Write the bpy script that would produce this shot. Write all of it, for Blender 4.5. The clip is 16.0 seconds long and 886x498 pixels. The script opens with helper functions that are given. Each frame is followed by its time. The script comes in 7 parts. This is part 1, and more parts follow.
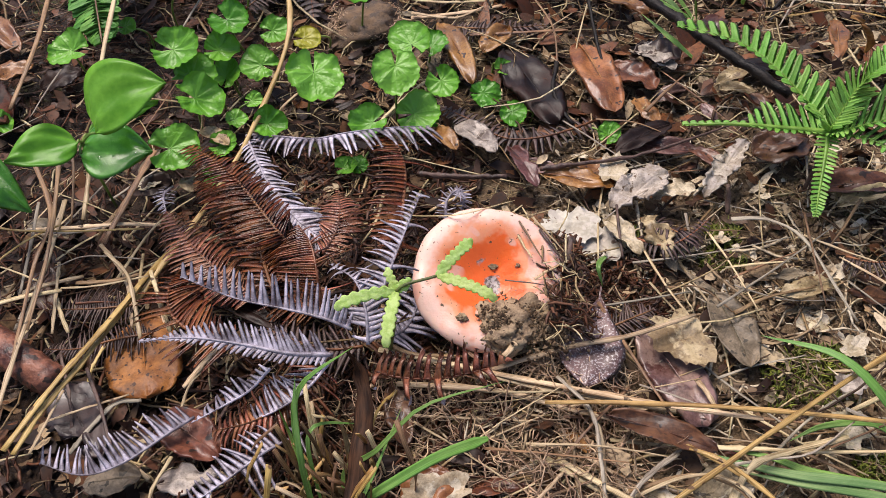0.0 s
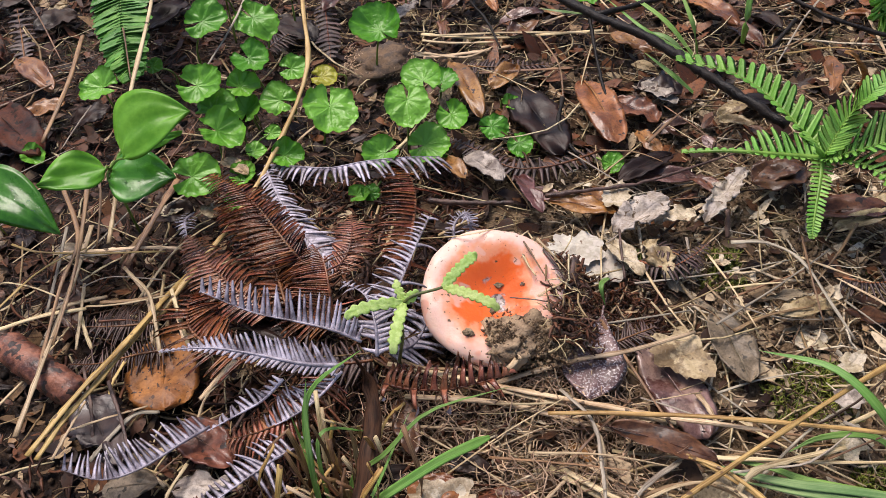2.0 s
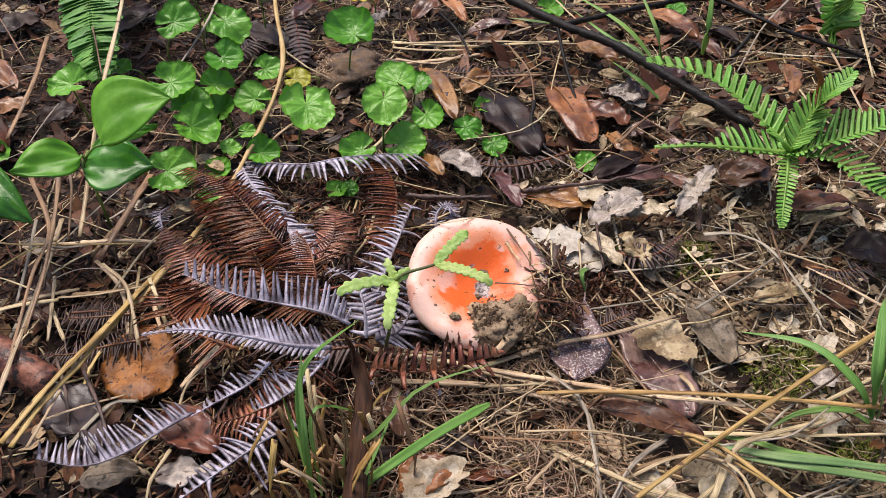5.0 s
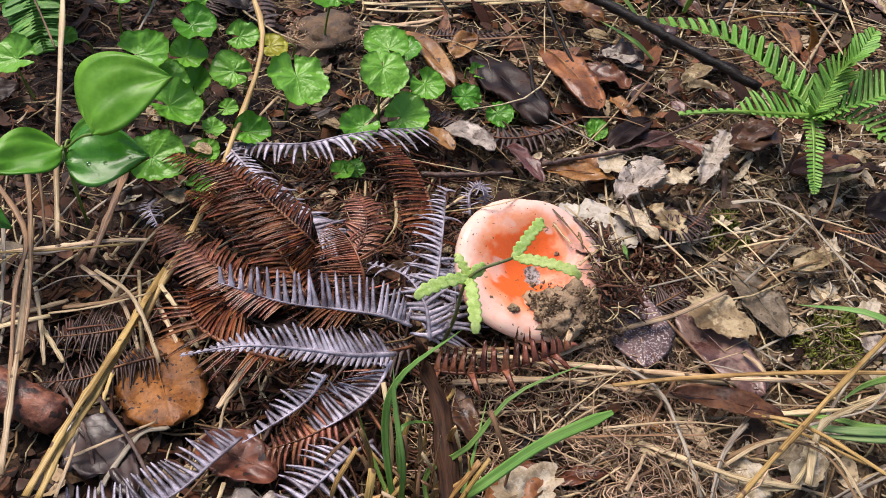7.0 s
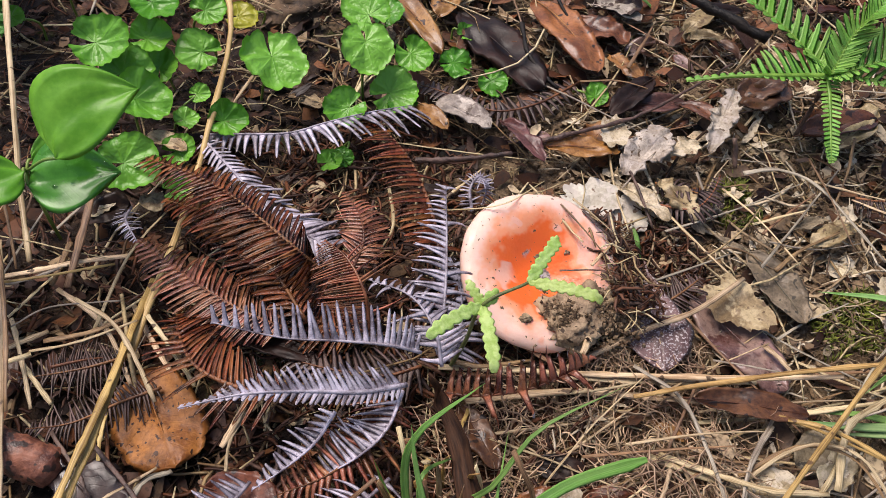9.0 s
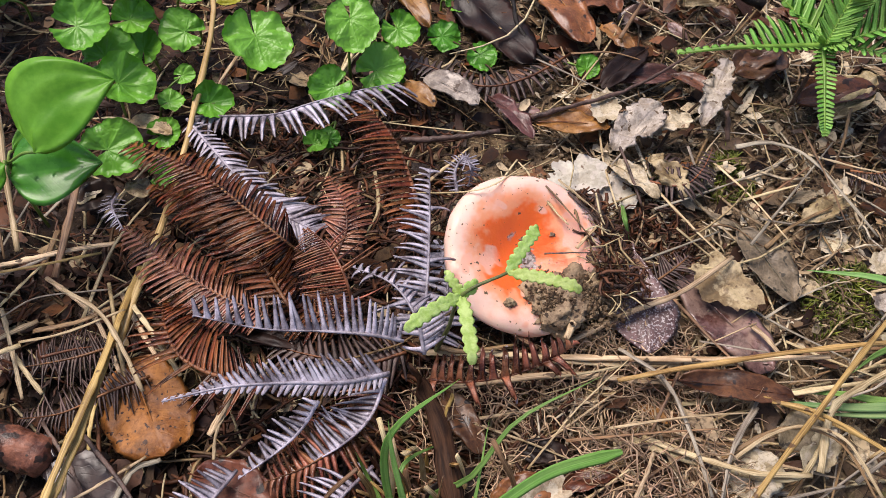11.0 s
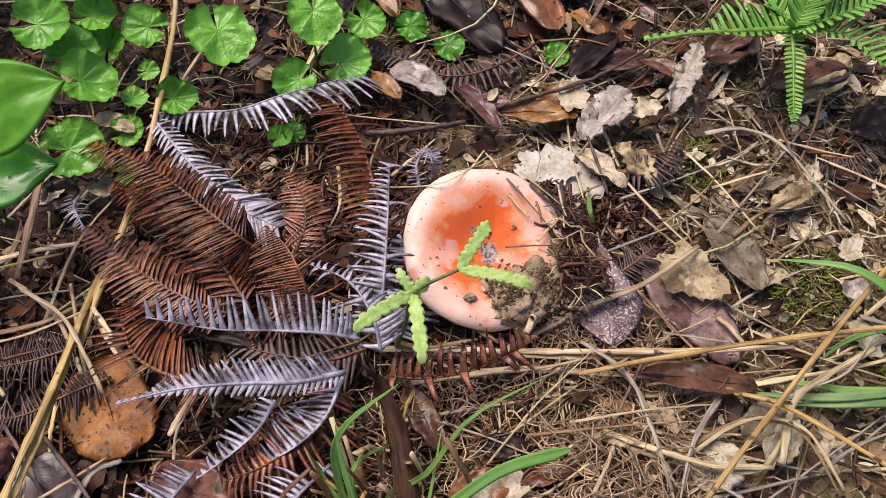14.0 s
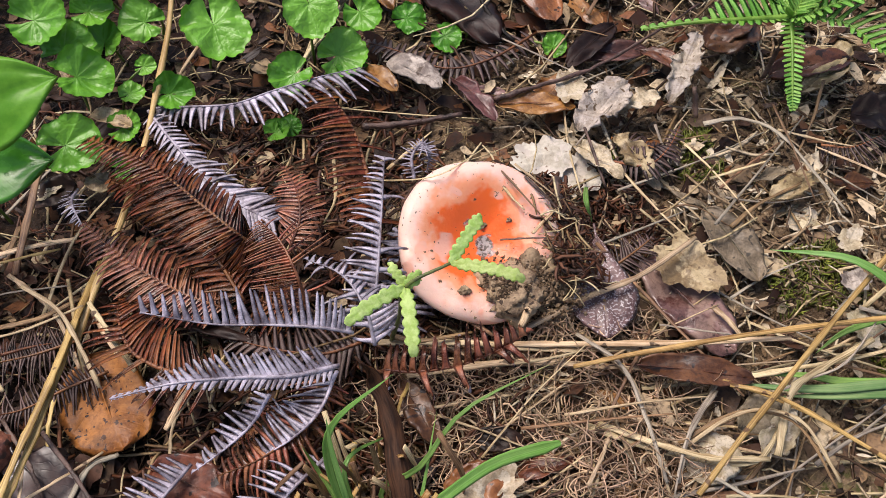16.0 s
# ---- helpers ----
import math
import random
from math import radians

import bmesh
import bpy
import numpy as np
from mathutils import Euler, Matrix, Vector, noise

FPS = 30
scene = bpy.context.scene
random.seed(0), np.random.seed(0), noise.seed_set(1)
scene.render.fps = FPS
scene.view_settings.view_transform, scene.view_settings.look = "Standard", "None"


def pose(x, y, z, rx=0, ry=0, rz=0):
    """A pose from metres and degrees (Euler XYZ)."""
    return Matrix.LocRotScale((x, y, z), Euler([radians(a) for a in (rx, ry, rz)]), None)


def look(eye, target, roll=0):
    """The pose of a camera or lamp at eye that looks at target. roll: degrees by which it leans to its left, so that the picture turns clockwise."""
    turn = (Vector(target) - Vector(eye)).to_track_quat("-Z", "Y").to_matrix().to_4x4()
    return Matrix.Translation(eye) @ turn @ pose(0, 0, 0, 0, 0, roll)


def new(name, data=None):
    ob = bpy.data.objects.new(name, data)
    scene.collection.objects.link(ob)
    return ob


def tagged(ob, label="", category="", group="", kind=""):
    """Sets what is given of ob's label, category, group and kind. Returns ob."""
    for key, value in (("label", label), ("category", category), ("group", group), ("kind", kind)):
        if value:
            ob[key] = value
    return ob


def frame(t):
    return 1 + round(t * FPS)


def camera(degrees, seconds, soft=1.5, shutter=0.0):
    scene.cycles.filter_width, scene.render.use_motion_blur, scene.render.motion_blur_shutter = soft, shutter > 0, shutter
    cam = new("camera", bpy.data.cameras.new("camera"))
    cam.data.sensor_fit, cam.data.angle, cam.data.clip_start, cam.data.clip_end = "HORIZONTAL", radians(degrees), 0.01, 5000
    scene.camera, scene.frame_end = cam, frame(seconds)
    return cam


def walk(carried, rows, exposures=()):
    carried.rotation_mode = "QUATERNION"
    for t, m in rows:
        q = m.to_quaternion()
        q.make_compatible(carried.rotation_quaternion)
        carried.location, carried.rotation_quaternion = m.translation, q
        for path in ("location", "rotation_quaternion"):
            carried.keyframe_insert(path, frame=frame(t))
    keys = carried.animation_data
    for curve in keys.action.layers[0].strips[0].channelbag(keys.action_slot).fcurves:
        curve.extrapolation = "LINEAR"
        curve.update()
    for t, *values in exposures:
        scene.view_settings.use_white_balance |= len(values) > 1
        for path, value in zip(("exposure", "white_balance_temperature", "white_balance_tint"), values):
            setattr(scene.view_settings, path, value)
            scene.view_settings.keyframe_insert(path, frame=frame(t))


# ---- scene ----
cam = camera(56.77, 16.0, soft=0.45)
PATH = [
    (0, (0.00000, 0.00000, 0.35413), (-0.0089, 0.6494, -0.4063), -2.93),
    (0.5, (-0.00139, -0.00643, 0.35473), (-0.0183, 0.6600, -0.3906), -3.45),
    (1, (0.00099, -0.01040, 0.35593), (-0.0239, 0.6687, -0.3776), -3.98),
    (1.5, (0.00080, -0.01791, 0.35371), (-0.0253, 0.6719, -0.3698), -3.96),
    (2, (0.00496, -0.02504, 0.35490), (-0.0232, 0.6731, -0.3605), -3.96),
    (2.5, (0.00736, -0.03255, 0.35414), (-0.0220, 0.6746, -0.3523), -3.85),
    (3, (0.00633, -0.03880, 0.35274), (-0.0233, 0.6778, -0.3441), -3.64),
    (3.5, (0.00845, -0.04598, 0.35139), (-0.0186, 0.6793, -0.3366), -3.34),
    (4, (0.00624, -0.05012, 0.35017), (-0.0083, 0.6818, -0.3310), -2.60),
    (4.2, (0.00501, -0.05196, 0.34780), (-0.0022, 0.6828, -0.3305), -2.24),
    (6.3, (-0.07026, -0.01929, 0.32045), (0.0686, 0.6801, -0.3807), 3.76),
    (6.5, (-0.07494, -0.01482, 0.31854), (0.0745, 0.6783, -0.3867), 4.12),
    (7, (-0.09495, 0.00095, 0.32301), (0.0871, 0.6725, -0.3952), 5.34),
    (7.5, (-0.10969, 0.01957, 0.32450), (0.0924, 0.6675, -0.4099), 5.96),
    (8, (-0.11075, 0.03629, 0.32745), (0.0960, 0.6577, -0.4283), 6.01),
    (8.5, (-0.10612, 0.04776, 0.33275), (0.0968, 0.6437, -0.4442), 5.69),
    (9, (-0.09582, 0.05725, 0.33555), (0.0978, 0.6313, -0.4601), 4.96),
    (9.2, (-0.09345, 0.06071, 0.33468), (0.1003, 0.6255, -0.4675), 5.16),
    (11.3, (-0.07663, 0.06706, 0.34447), (0.0894, 0.5966, -0.4874), 2.77),
    (11.5, (-0.07427, 0.06772, 0.34474), (0.0939, 0.5945, -0.4884), 2.80),
    (12, (-0.06876, 0.06733, 0.34560), (0.0975, 0.5907, -0.4901), 2.59),
    (12.5, (-0.06564, 0.06734, 0.34591), (0.0986, 0.5888, -0.4914), 2.32),
    (13, (-0.06300, 0.06637, 0.34457), (0.0977, 0.5869, -0.4940), 1.97),
    (13.5, (-0.05994, 0.06781, 0.34436), (0.0967, 0.5852, -0.4969), 1.67),
    (14, (-0.05687, 0.06652, 0.34507), (0.0946, 0.5839, -0.4972), 1.18),
    (14.5, (-0.05634, 0.06592, 0.34347), (0.0908, 0.5826, -0.5000), 0.72),
    (15, (-0.05409, 0.06616, 0.34349), (0.0895, 0.5802, -0.5021), 0.40),
    (15.5, (-0.05457, 0.06529, 0.34270), (0.0868, 0.5798, -0.5031), 0.10),
    (16, (-0.04960, 0.06551, 0.34502), (0.0867, 0.5779, -0.5029), -0.41),
]
walk(cam, [(t, look(eye, target, roll)) for t, eye, target, roll in PATH], [(0, 1.42, 6950, 21), (16, 1.42, 6950, 21)])

# ---- light and sky ----
world = bpy.data.worlds.new("sky")
scene.world = world
world.use_nodes = True
sky = world.node_tree.nodes.new("ShaderNodeTexSky")
sky.sky_type, sky.sun_disc = "NISHITA", False
sky.sun_elevation, sky.sun_rotation = radians(62), radians(-35)
world.node_tree.links.new(sky.outputs[0], world.node_tree.nodes["Background"].inputs[0])
world.node_tree.nodes["Background"].inputs[1].default_value = 0.05
sun_data = bpy.data.lights.new("sun", "SUN")
sun_data.energy, sun_data.angle, sun_data.color = 1.5, radians(36), (1.0, 0.97, 0.90)
sun = new("sun", sun_data)
sun.matrix_world = look((-0.7, 1.0, 2.4), (0, 0, 0))


# ---- materials ----
def nodes_of(name):
    m = bpy.data.materials.new(name)
    m.use_nodes = True
    return m, m.node_tree.nodes, m.node_tree.links, m.node_tree.nodes["Principled BSDF"]


def mix(nt, a, b, fac, mode="MIX"):
    n = nt.nodes.new("ShaderNodeMix")
    n.data_type, n.blend_type = "RGBA", mode
    for sock, v in ((n.inputs[0], fac), (n.inputs[6], a), (n.inputs[7], b)):
        if hasattr(v, "is_linked"):
            nt.links.new(v, sock)
        elif isinstance(v, (int, float)):
            sock.default_value = v
        else:
            sock.default_value = (*v, 1)
    return n.outputs[2]


def calc(nt, op, a, b=0.0, c=0.0):
    n = nt.nodes.new("ShaderNodeMath")
    n.operation = op
    for sock, v in zip(n.inputs, (a, b, c)):
        if hasattr(v, "is_linked"):
            nt.links.new(v, sock)
        else:
            sock.default_value = v
    return n.outputs[0]


def span(nt, v, lo, hi, to_lo=0.0, to_hi=1.0):
    n = nt.nodes.new("ShaderNodeMapRange")
    n.interpolation_type = "SMOOTHSTEP"
    nt.links.new(v, n.inputs[0])
    for k, x in zip((1, 2, 3, 4), (lo, hi, to_lo, to_hi)):
        n.inputs[k].default_value = x
    return n.outputs[0]


def grain(nt, scale, detail=4.0, rough=0.6, vec=None):
    n = nt.nodes.new("ShaderNodeTexNoise")
    n.inputs["Scale"].default_value, n.inputs["Detail"].default_value, n.inputs["Roughness"].default_value = scale, detail, rough
    if vec is None:
        vec = nt.nodes.new("ShaderNodeNewGeometry").outputs["Position"]
    nt.links.new(vec, n.inputs["Vector"])
    return n.outputs[0]


def relief(nt, height, strength, distance, before=None):
    b = nt.nodes.new("ShaderNodeBump")
    b.inputs["Strength"].default_value, b.inputs["Distance"].default_value = strength, distance
    nt.links.new(height, b.inputs["Height"])
    if before is not None:
        nt.links.new(before, b.inputs["Normal"])
    return b.outputs[0]


def organic(name, dark, light, scale=60.0, rough=(0.35, 0.6), fine=900.0, bump=0.4, rnd=0.35, veins=0.0, vein_tint=None,
            spots=None, spot_scale=220.0, spot_at=0.66, coat=0.0, through_light=0.0, island=False, fibre=None, spec=0.5, bleach=None):
    """Plant matter: two tones in patches, fine grain, a tone of its own for each piece, veins along the blade's UV, specks."""
    m, n, l, p = nodes_of(name)
    nt = m.node_tree
    big, small = grain(nt, scale, 5), grain(nt, fine, 3)
    if fibre:
        lay = n.new("ShaderNodeMapping")
        lay.inputs["Scale"].default_value = (*fibre, 1)
        l.new(n.new("ShaderNodeUVMap").outputs[0], lay.inputs[0])
        small = grain(nt, 1.0, 3, 0.6, lay.outputs[0])
    col = mix(nt, dark, light, span(nt, calc(nt, "ADD", calc(nt, "MULTIPLY", big, 0.4 if fibre else 0.75), calc(nt, "MULTIPLY", small, 0.6 if fibre else 0.25)), 0.36, 0.64))
    if island:
        own = n.new("ShaderNodeNewGeometry").outputs["Random Per Island"]
    else:
        own = n.new("ShaderNodeObjectInfo").outputs["Random"]
    hue = n.new("ShaderNodeHueSaturation")
    l.new(col, hue.inputs["Color"])
    l.new(calc(nt, "ADD", 1.0 - rnd, calc(nt, "MULTIPLY", own, 2 * rnd)), hue.inputs["Value"])
    l.new(calc(nt, "ADD", 0.5 - 0.012, calc(nt, "MULTIPLY", calc(nt, "FRACT", calc(nt, "MULTIPLY", own, 17.3)), 0.024)), hue.inputs["Hue"])
    col = hue.outputs[0]
    height = small
    if veins:
        uv = n.new("ShaderNodeUVMap").outputs[0]
        sep = n.new("ShaderNodeSeparateXYZ")
        l.new(uv, sep.inputs[0])
        across = calc(nt, "ABSOLUTE", calc(nt, "SUBTRACT", sep.outputs[1], 0.5))
        mid = span(nt, across, 0.0, 0.045, 1.0, 0.0)
        side = calc(nt, "SINE", calc(nt, "MULTIPLY", calc(nt, "SUBTRACT", sep.outputs[0], calc(nt, "MULTIPLY", across, 0.55)), 75.0))
        ribs = calc(nt, "MAXIMUM", mid, calc(nt, "MULTIPLY", span(nt, side, 0.78, 1.0), 0.28))
        col = mix(nt, col, vein_tint or light, calc(nt, "MULTIPLY", ribs, veins))
        height = calc(nt, "ADD", calc(nt, "MULTIPLY", small, 0.5), calc(nt, "MULTIPLY", ribs, min(1.0, veins * 3)))
    if spots:
        col = mix(nt, col, spots, span(nt, grain(nt, spot_scale, 2, 0.4), spot_at, spot_at + 0.04))
    if bleach:
        col = mix(nt, col, bleach, span(nt, grain(nt, scale * 1.5, 5, 0.6), 0.50, 0.57))
    if veins >= 0.1 and not fibre:
        stain = calc(nt, "MULTIPLY", span(nt, grain(nt, scale * 2.3, 6, 0.7), 0.5, 0.68), 0.6)
        col = mix(nt, col, [0.35 * v for v in dark], stain)
        mottle = calc(nt, "MULTIPLY", span(nt, grain(nt, scale * 9, 4, 0.7), 0.48, 0.66), 0.45)
        col = mix(nt, col, [0.6 * v for v in dark], mottle)
    l.new(col, p.inputs["Base Color"])
    l.new(span(nt, big, 0.3, 0.7, rough[0], rough[1]), p.inputs["Roughness"])
    p.inputs["Specular IOR Level"].default_value = spec
    p.inputs["Coat Weight"].default_value = coat
    p.inputs["Coat Roughness"].default_value = 0.12
    l.new(relief(nt, height, bump, 0.0006), p.inputs["Normal"])
    if through_light:
        thin = n.new("ShaderNodeBsdfTranslucent")
        l.new(col, thin.inputs[0])
        both = n.new("ShaderNodeMixShader")
        both.inputs[0].default_value = through_light
        l.new(p.outputs[0], both.inputs[1])
        l.new(thin.outputs[0], both.inputs[2])
        l.new(both.outputs[0], n["Material Output"].inputs[0])
    return m


def litter_tones(name, tones, rough=(0.35, 0.75), bump=0.5):
    """Small loose pieces: each island takes its own tone from a ramp."""
    m, n, l, p = nodes_of(name)
    nt = m.node_tree
    ramp = n.new("ShaderNodeValToRGB")
    ramp.color_ramp.interpolation = "LINEAR"
    while len(ramp.color_ramp.elements) < len(tones):
        ramp.color_ramp.elements.new(0.5)
    for k, tone in enumerate(tones):
        ramp.color_ramp.elements[k].position = k / (len(tones) - 1)
        ramp.color_ramp.elements[k].color = (*tone, 1)
    l.new(n.new("ShaderNodeNewGeometry").outputs["Random Per Island"], ramp.inputs[0])
    p.inputs["Specular IOR Level"].default_value = 0.28
    g = grain(nt, 350, 5)
    col = mix(nt, ramp.outputs[0], mix(nt, ramp.outputs[0], (0.03, 0.02, 0.015), 0.75), span(nt, g, 0.45, 0.7))
    l.new(col, p.inputs["Base Color"])
    l.new(span(nt, grain(nt, 120, 2), 0.3, 0.7, *rough), p.inputs["Roughness"])
    l.new(relief(nt, grain(nt, 1500, 3), bump, 0.0005), p.inputs["Normal"])
    return m


def soil_material():
    m, n, l, p = nodes_of("wet_soil")
    nt = m.node_tree
    p.inputs["Specular IOR Level"].default_value = 0.3
    big, mid, fine = grain(nt, 14, 5), grain(nt, 90, 6, 0.65), grain(nt, 700, 5, 0.7)
    tone = calc(nt, "ADD", calc(nt, "MULTIPLY", mid, 0.6), calc(nt, "MULTIPLY", fine, 0.4))
    col = mix(nt, (0.006, 0.0035, 0.0022), (0.068, 0.037, 0.02), span(nt, tone, 0.38, 0.66))
    clay = mix(nt, (0.095, 0.06, 0.033), (0.35, 0.245, 0.145), span(nt, tone, 0.38, 0.62))
    away = n.new("ShaderNodeVectorMath")
    away.operation = "DISTANCE"
    l.new(n.new("ShaderNodeNewGeometry").outputs["Position"], away.inputs[0])
    away.inputs[1].default_value = (0.22, 0.28, 0.0)
    bare = calc(nt, "ADD", span(nt, away.outputs["Value"], 0.10, 0.38, 0.36, -0.05), calc(nt, "ADD", calc(nt, "MULTIPLY", big, 0.7), calc(nt, "MULTIPLY", grain(nt, 3.0, 4), 0.3)))
    col = mix(nt, col, clay, span(nt, bare, 0.50, 0.70))
    col = mix(nt, col, (0.34, 0.25, 0.15), span(nt, grain(nt, 420, 4), 0.62, 0.74))
    col = mix(nt, col, (0.10, 0.12, 0.025), calc(nt, "MULTIPLY", span(nt, big, 0.56, 0.68), span(nt, grain(nt, 260, 4), 0.45, 0.62)))
    l.new(col, p.inputs["Base Color"])
    l.new(span(nt, mid, 0.35, 0.65, 0.35, 0.8), p.inputs["Roughness"])
    l.new(relief(nt, fine, 0.8, 0.002, relief(nt, mid, 0.8, 0.006)), p.inputs["Normal"])
    return m


SOIL = soil_material()
DEAD_BROWN = organic("dead_fern_brown", (0.038, 0.009, 0.003), (0.30, 0.086, 0.026), 130, (0.2, 0.34), 1500, 0.4, 0.42, through_light=0.16, spec=0.42)
# pale mauve is the sky's sheen on wet fronds, put into the base colour
DEAD_MAUVE_SHEEN = organic("dead_fern_mauve_sheen", (0.12, 0.094, 0.112), (0.55, 0.505, 0.585), 150, (0.28, 0.44), 1500, 0.4, 0.35, spec=0.6)
DEAD_PINK = organic("dead_fern_pinkish", (0.07, 0.018, 0.008), (0.40, 0.145, 0.075), 110, (0.22, 0.36), 1500, 0.3, 0.3, spec=0.5)
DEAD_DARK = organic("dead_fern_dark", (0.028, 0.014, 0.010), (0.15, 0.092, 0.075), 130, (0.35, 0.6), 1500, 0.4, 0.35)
RACHIS_BROWN = organic("dead_rachis", (0.07, 0.022, 0.009), (0.32, 0.12, 0.04), 90, (0.35, 0.55), 1500, 0.4, 0.2)
FERN_GREEN = organic("fern_green", (0.16, 0.44, 0.05), (0.35, 0.67, 0.15), 50, (0.34, 0.5), 1200, 0.4, 0.18, veins=0.09, vein_tint=(0.30, 0.62, 0.12), through_light=0.3)
FERN_DARK = organic("fern_deep_green", (0.05, 0.22, 0.02), (0.15, 0.44, 0.06), 50, (0.38, 0.55), 1200, 0.35, 0.18, through_light=0.2)
FERN_STALK = organic("fern_stalk", (0.10, 0.22, 0.02), (0.22, 0.42, 0.06), 80, (0.35, 0.5), 1200, 0.3, 0.1)
FIDDLE = organic("young_fern_green", (0.46, 0.68, 0.15), (0.72, 0.90, 0.36), 260, (0.4, 0.6), 900, 0.6, 0.1, through_light=0.4)
FIDDLE_STALK = organic("young_fern_stalk", (0.06, 0.07, 0.02), (0.17, 0.20, 0.06), 120, (0.4, 0.6), 1400, 0.4, 0.1)
PENNY_STALK = organic("pennywort_stalk", (0.08, 0.16, 0.02), (0.20, 0.30, 0.06), 80, (0.35, 0.5), 1200, 0.3, 0.2)
OVATE_GREEN = organic("ovate_leaf_green", (0.085, 0.33, 0.014), (0.18, 0.50, 0.04), 30, (0.34, 0.5), 260, 0.35, 0.08, veins=0.05, vein_tint=(0.24, 0.54, 0.08), through_light=0.28)
OVATE_DARK = organic("ovate_leaf_dark", (0.03, 0.17, 0.012), (0.075, 0.30, 0.03), 30, (0.2, 0.36), 240, 0.5, 0.1, veins=0.07, vein_tint=(0.08, 0.3, 0.05), coat=0.12, through_light=0.15)
GRASS_GREEN = organic("grass_green", (0.15, 0.35, 0.06), (0.31, 0.55, 0.14), 40, (0.35, 0.5), 1000, 0.3, 0.15, veins=0.2, vein_tint=(0.44, 0.64, 0.26), through_light=0.25, fibre=(2, 10))
GRASS_PALE = organic("grass_pale_green", (0.13, 0.27, 0.08), (0.33, 0.47, 0.18), 40, (0.35, 0.55), 1000, 0.3, 0.15, veins=0.15, vein_tint=(0.5, 0.6, 0.3), through_light=0.2, fibre=(2, 8))
STRAW = organic("straw_pale", (0.30, 0.19, 0.085), (0.80, 0.63, 0.38), 45, (0.4, 0.6), 900, 0.5, 0.25, spots=(0.10, 0.06, 0.03), spot_scale=160, spot_at=0.67, fibre=(4, 9))
STRAW_GOLD = organic("straw_golden", (0.22, 0.115, 0.025), (0.62, 0.41, 0.14), 60, (0.35, 0.55), 900, 0.5, 0.15, spots=(0.12, 0.06, 0.02), spot_scale=130, spot_at=0.66, fibre=(4, 9))
STRAW_YELLOW = organic("straw_yellow", (0.40, 0.25, 0.07), (0.78, 0.58, 0.24), 60, (0.35, 0.55), 900, 0.4, 0.12, spots=(0.12, 0.06, 0.02), spot_scale=130, spot_at=0.68, fibre=(4, 9))
STRAW_BROWN = organic("straw_brown", (0.09, 0.042, 0.018), (0.36, 0.21, 0.10), 60, (0.4, 0.6), 900, 0.5, 0.3, fibre=(4, 9))
STRAW_GREY = organic("straw_grey", (0.16, 0.125, 0.09), (0.46, 0.40, 0.30), 60, (0.4, 0.65), 900, 0.5, 0.25, fibre=(4, 9))
LEAF_ORANGE = organic("leaf_orange_brown", (0.17, 0.058, 0.014), (0.43, 0.19, 0.055), 45, (0.32, 0.52), 700, 0.35, 0.22, veins=0.1, vein_tint=(0.48, 0.26, 0.10), spots=(0.03, 0.014, 0.008), spot_scale=230, spot_at=0.66, coat=0.12)
LEAF_FRECKLED = organic("leaf_freckled", (0.19, 0.060, 0.011), (0.48, 0.20, 0.045), 45, (0.38, 0.58), 600, 0.6, 0.1, veins=0.12, vein_tint=(0.5, 0.24, 0.08), spots=(0.028, 0.011, 0.006), spot_scale=430, spot_at=0.625, spec=0.3)
LEAF_ASH = organic("leaf_ash_white", (0.28, 0.225, 0.165), (0.62, 0.55, 0.45), 70, (0.4, 0.6), 500, 0.8, 0.1, veins=0.1, vein_tint=(0.36, 0.28, 0.2), spots=(0.14, 0.09, 0.05), spot_scale=260, spot_at=0.62, bleach=(0.45, 0.385, 0.33))
LEAF_WHITE = organic("leaf_cream_white", (0.38, 0.33, 0.25), (0.70, 0.65, 0.54), 70, (0.45, 0.65), 500, 0.9, 0.05, spots=(0.16, 0.10, 0.06), spot_scale=200, spot_at=0.63, bleach=(0.56, 0.50, 0.42))
LEAF_BROWN = organic("leaf_brown", (0.05, 0.015, 0.007), (0.21, 0.078, 0.032), 50, (0.32, 0.52), 700, 0.4, 0.35, veins=0.12, vein_tint=(0.24, 0.12, 0.055), spots=(0.02, 0.011, 0.008), spot_scale=190, spot_at=0.64, coat=0.1)
LEAF_DARK = organic("leaf_dark_wet", (0.009, 0.0045, 0.003), (0.04, 0.016, 0.009), 50, (0.36, 0.62), 700, 0.4, 0.25, veins=0.1, spec=0.28)
LEAF_SOAKED = organic("leaf_soaked", (0.014, 0.007, 0.005), (0.05, 0.022, 0.016), 70, (0.22, 0.6), 160, 0.6, 0.2, veins=0.1, spec=0.6)
LEAF_WINE = organic("leaf_dark_wine", (0.05, 0.016, 0.012), (0.21, 0.085, 0.068), 60, (0.3, 0.45), 700, 0.5, 0.15, veins=0.15, vein_tint=(0.25, 0.11, 0.08), coat=0.15)
LEAF_SPECK = organic("leaf_speckled", (0.09, 0.045, 0.042), (0.29, 0.175, 0.165), 60, (0.3, 0.5), 700, 0.6, 0.1, veins=0.15, vein_tint=(0.32, 0.2, 0.18), spots=(0.55, 0.48, 0.47), spot_scale=1000, spot_at=0.56, coat=0.1)
LEAF_PURPLE = organic("leaf_purple_grey", (0.085, 0.038, 0.029), (0.28, 0.17, 0.145), 40, (0.26, 0.42), 700, 0.4, 0.15, veins=0.15, vein_tint=(0.40, 0.27, 0.19), spots=(0.05, 0.03, 0.025), spot_scale=230, spot_at=0.64, coat=0.15, bleach=(0.30, 0.195, 0.155))
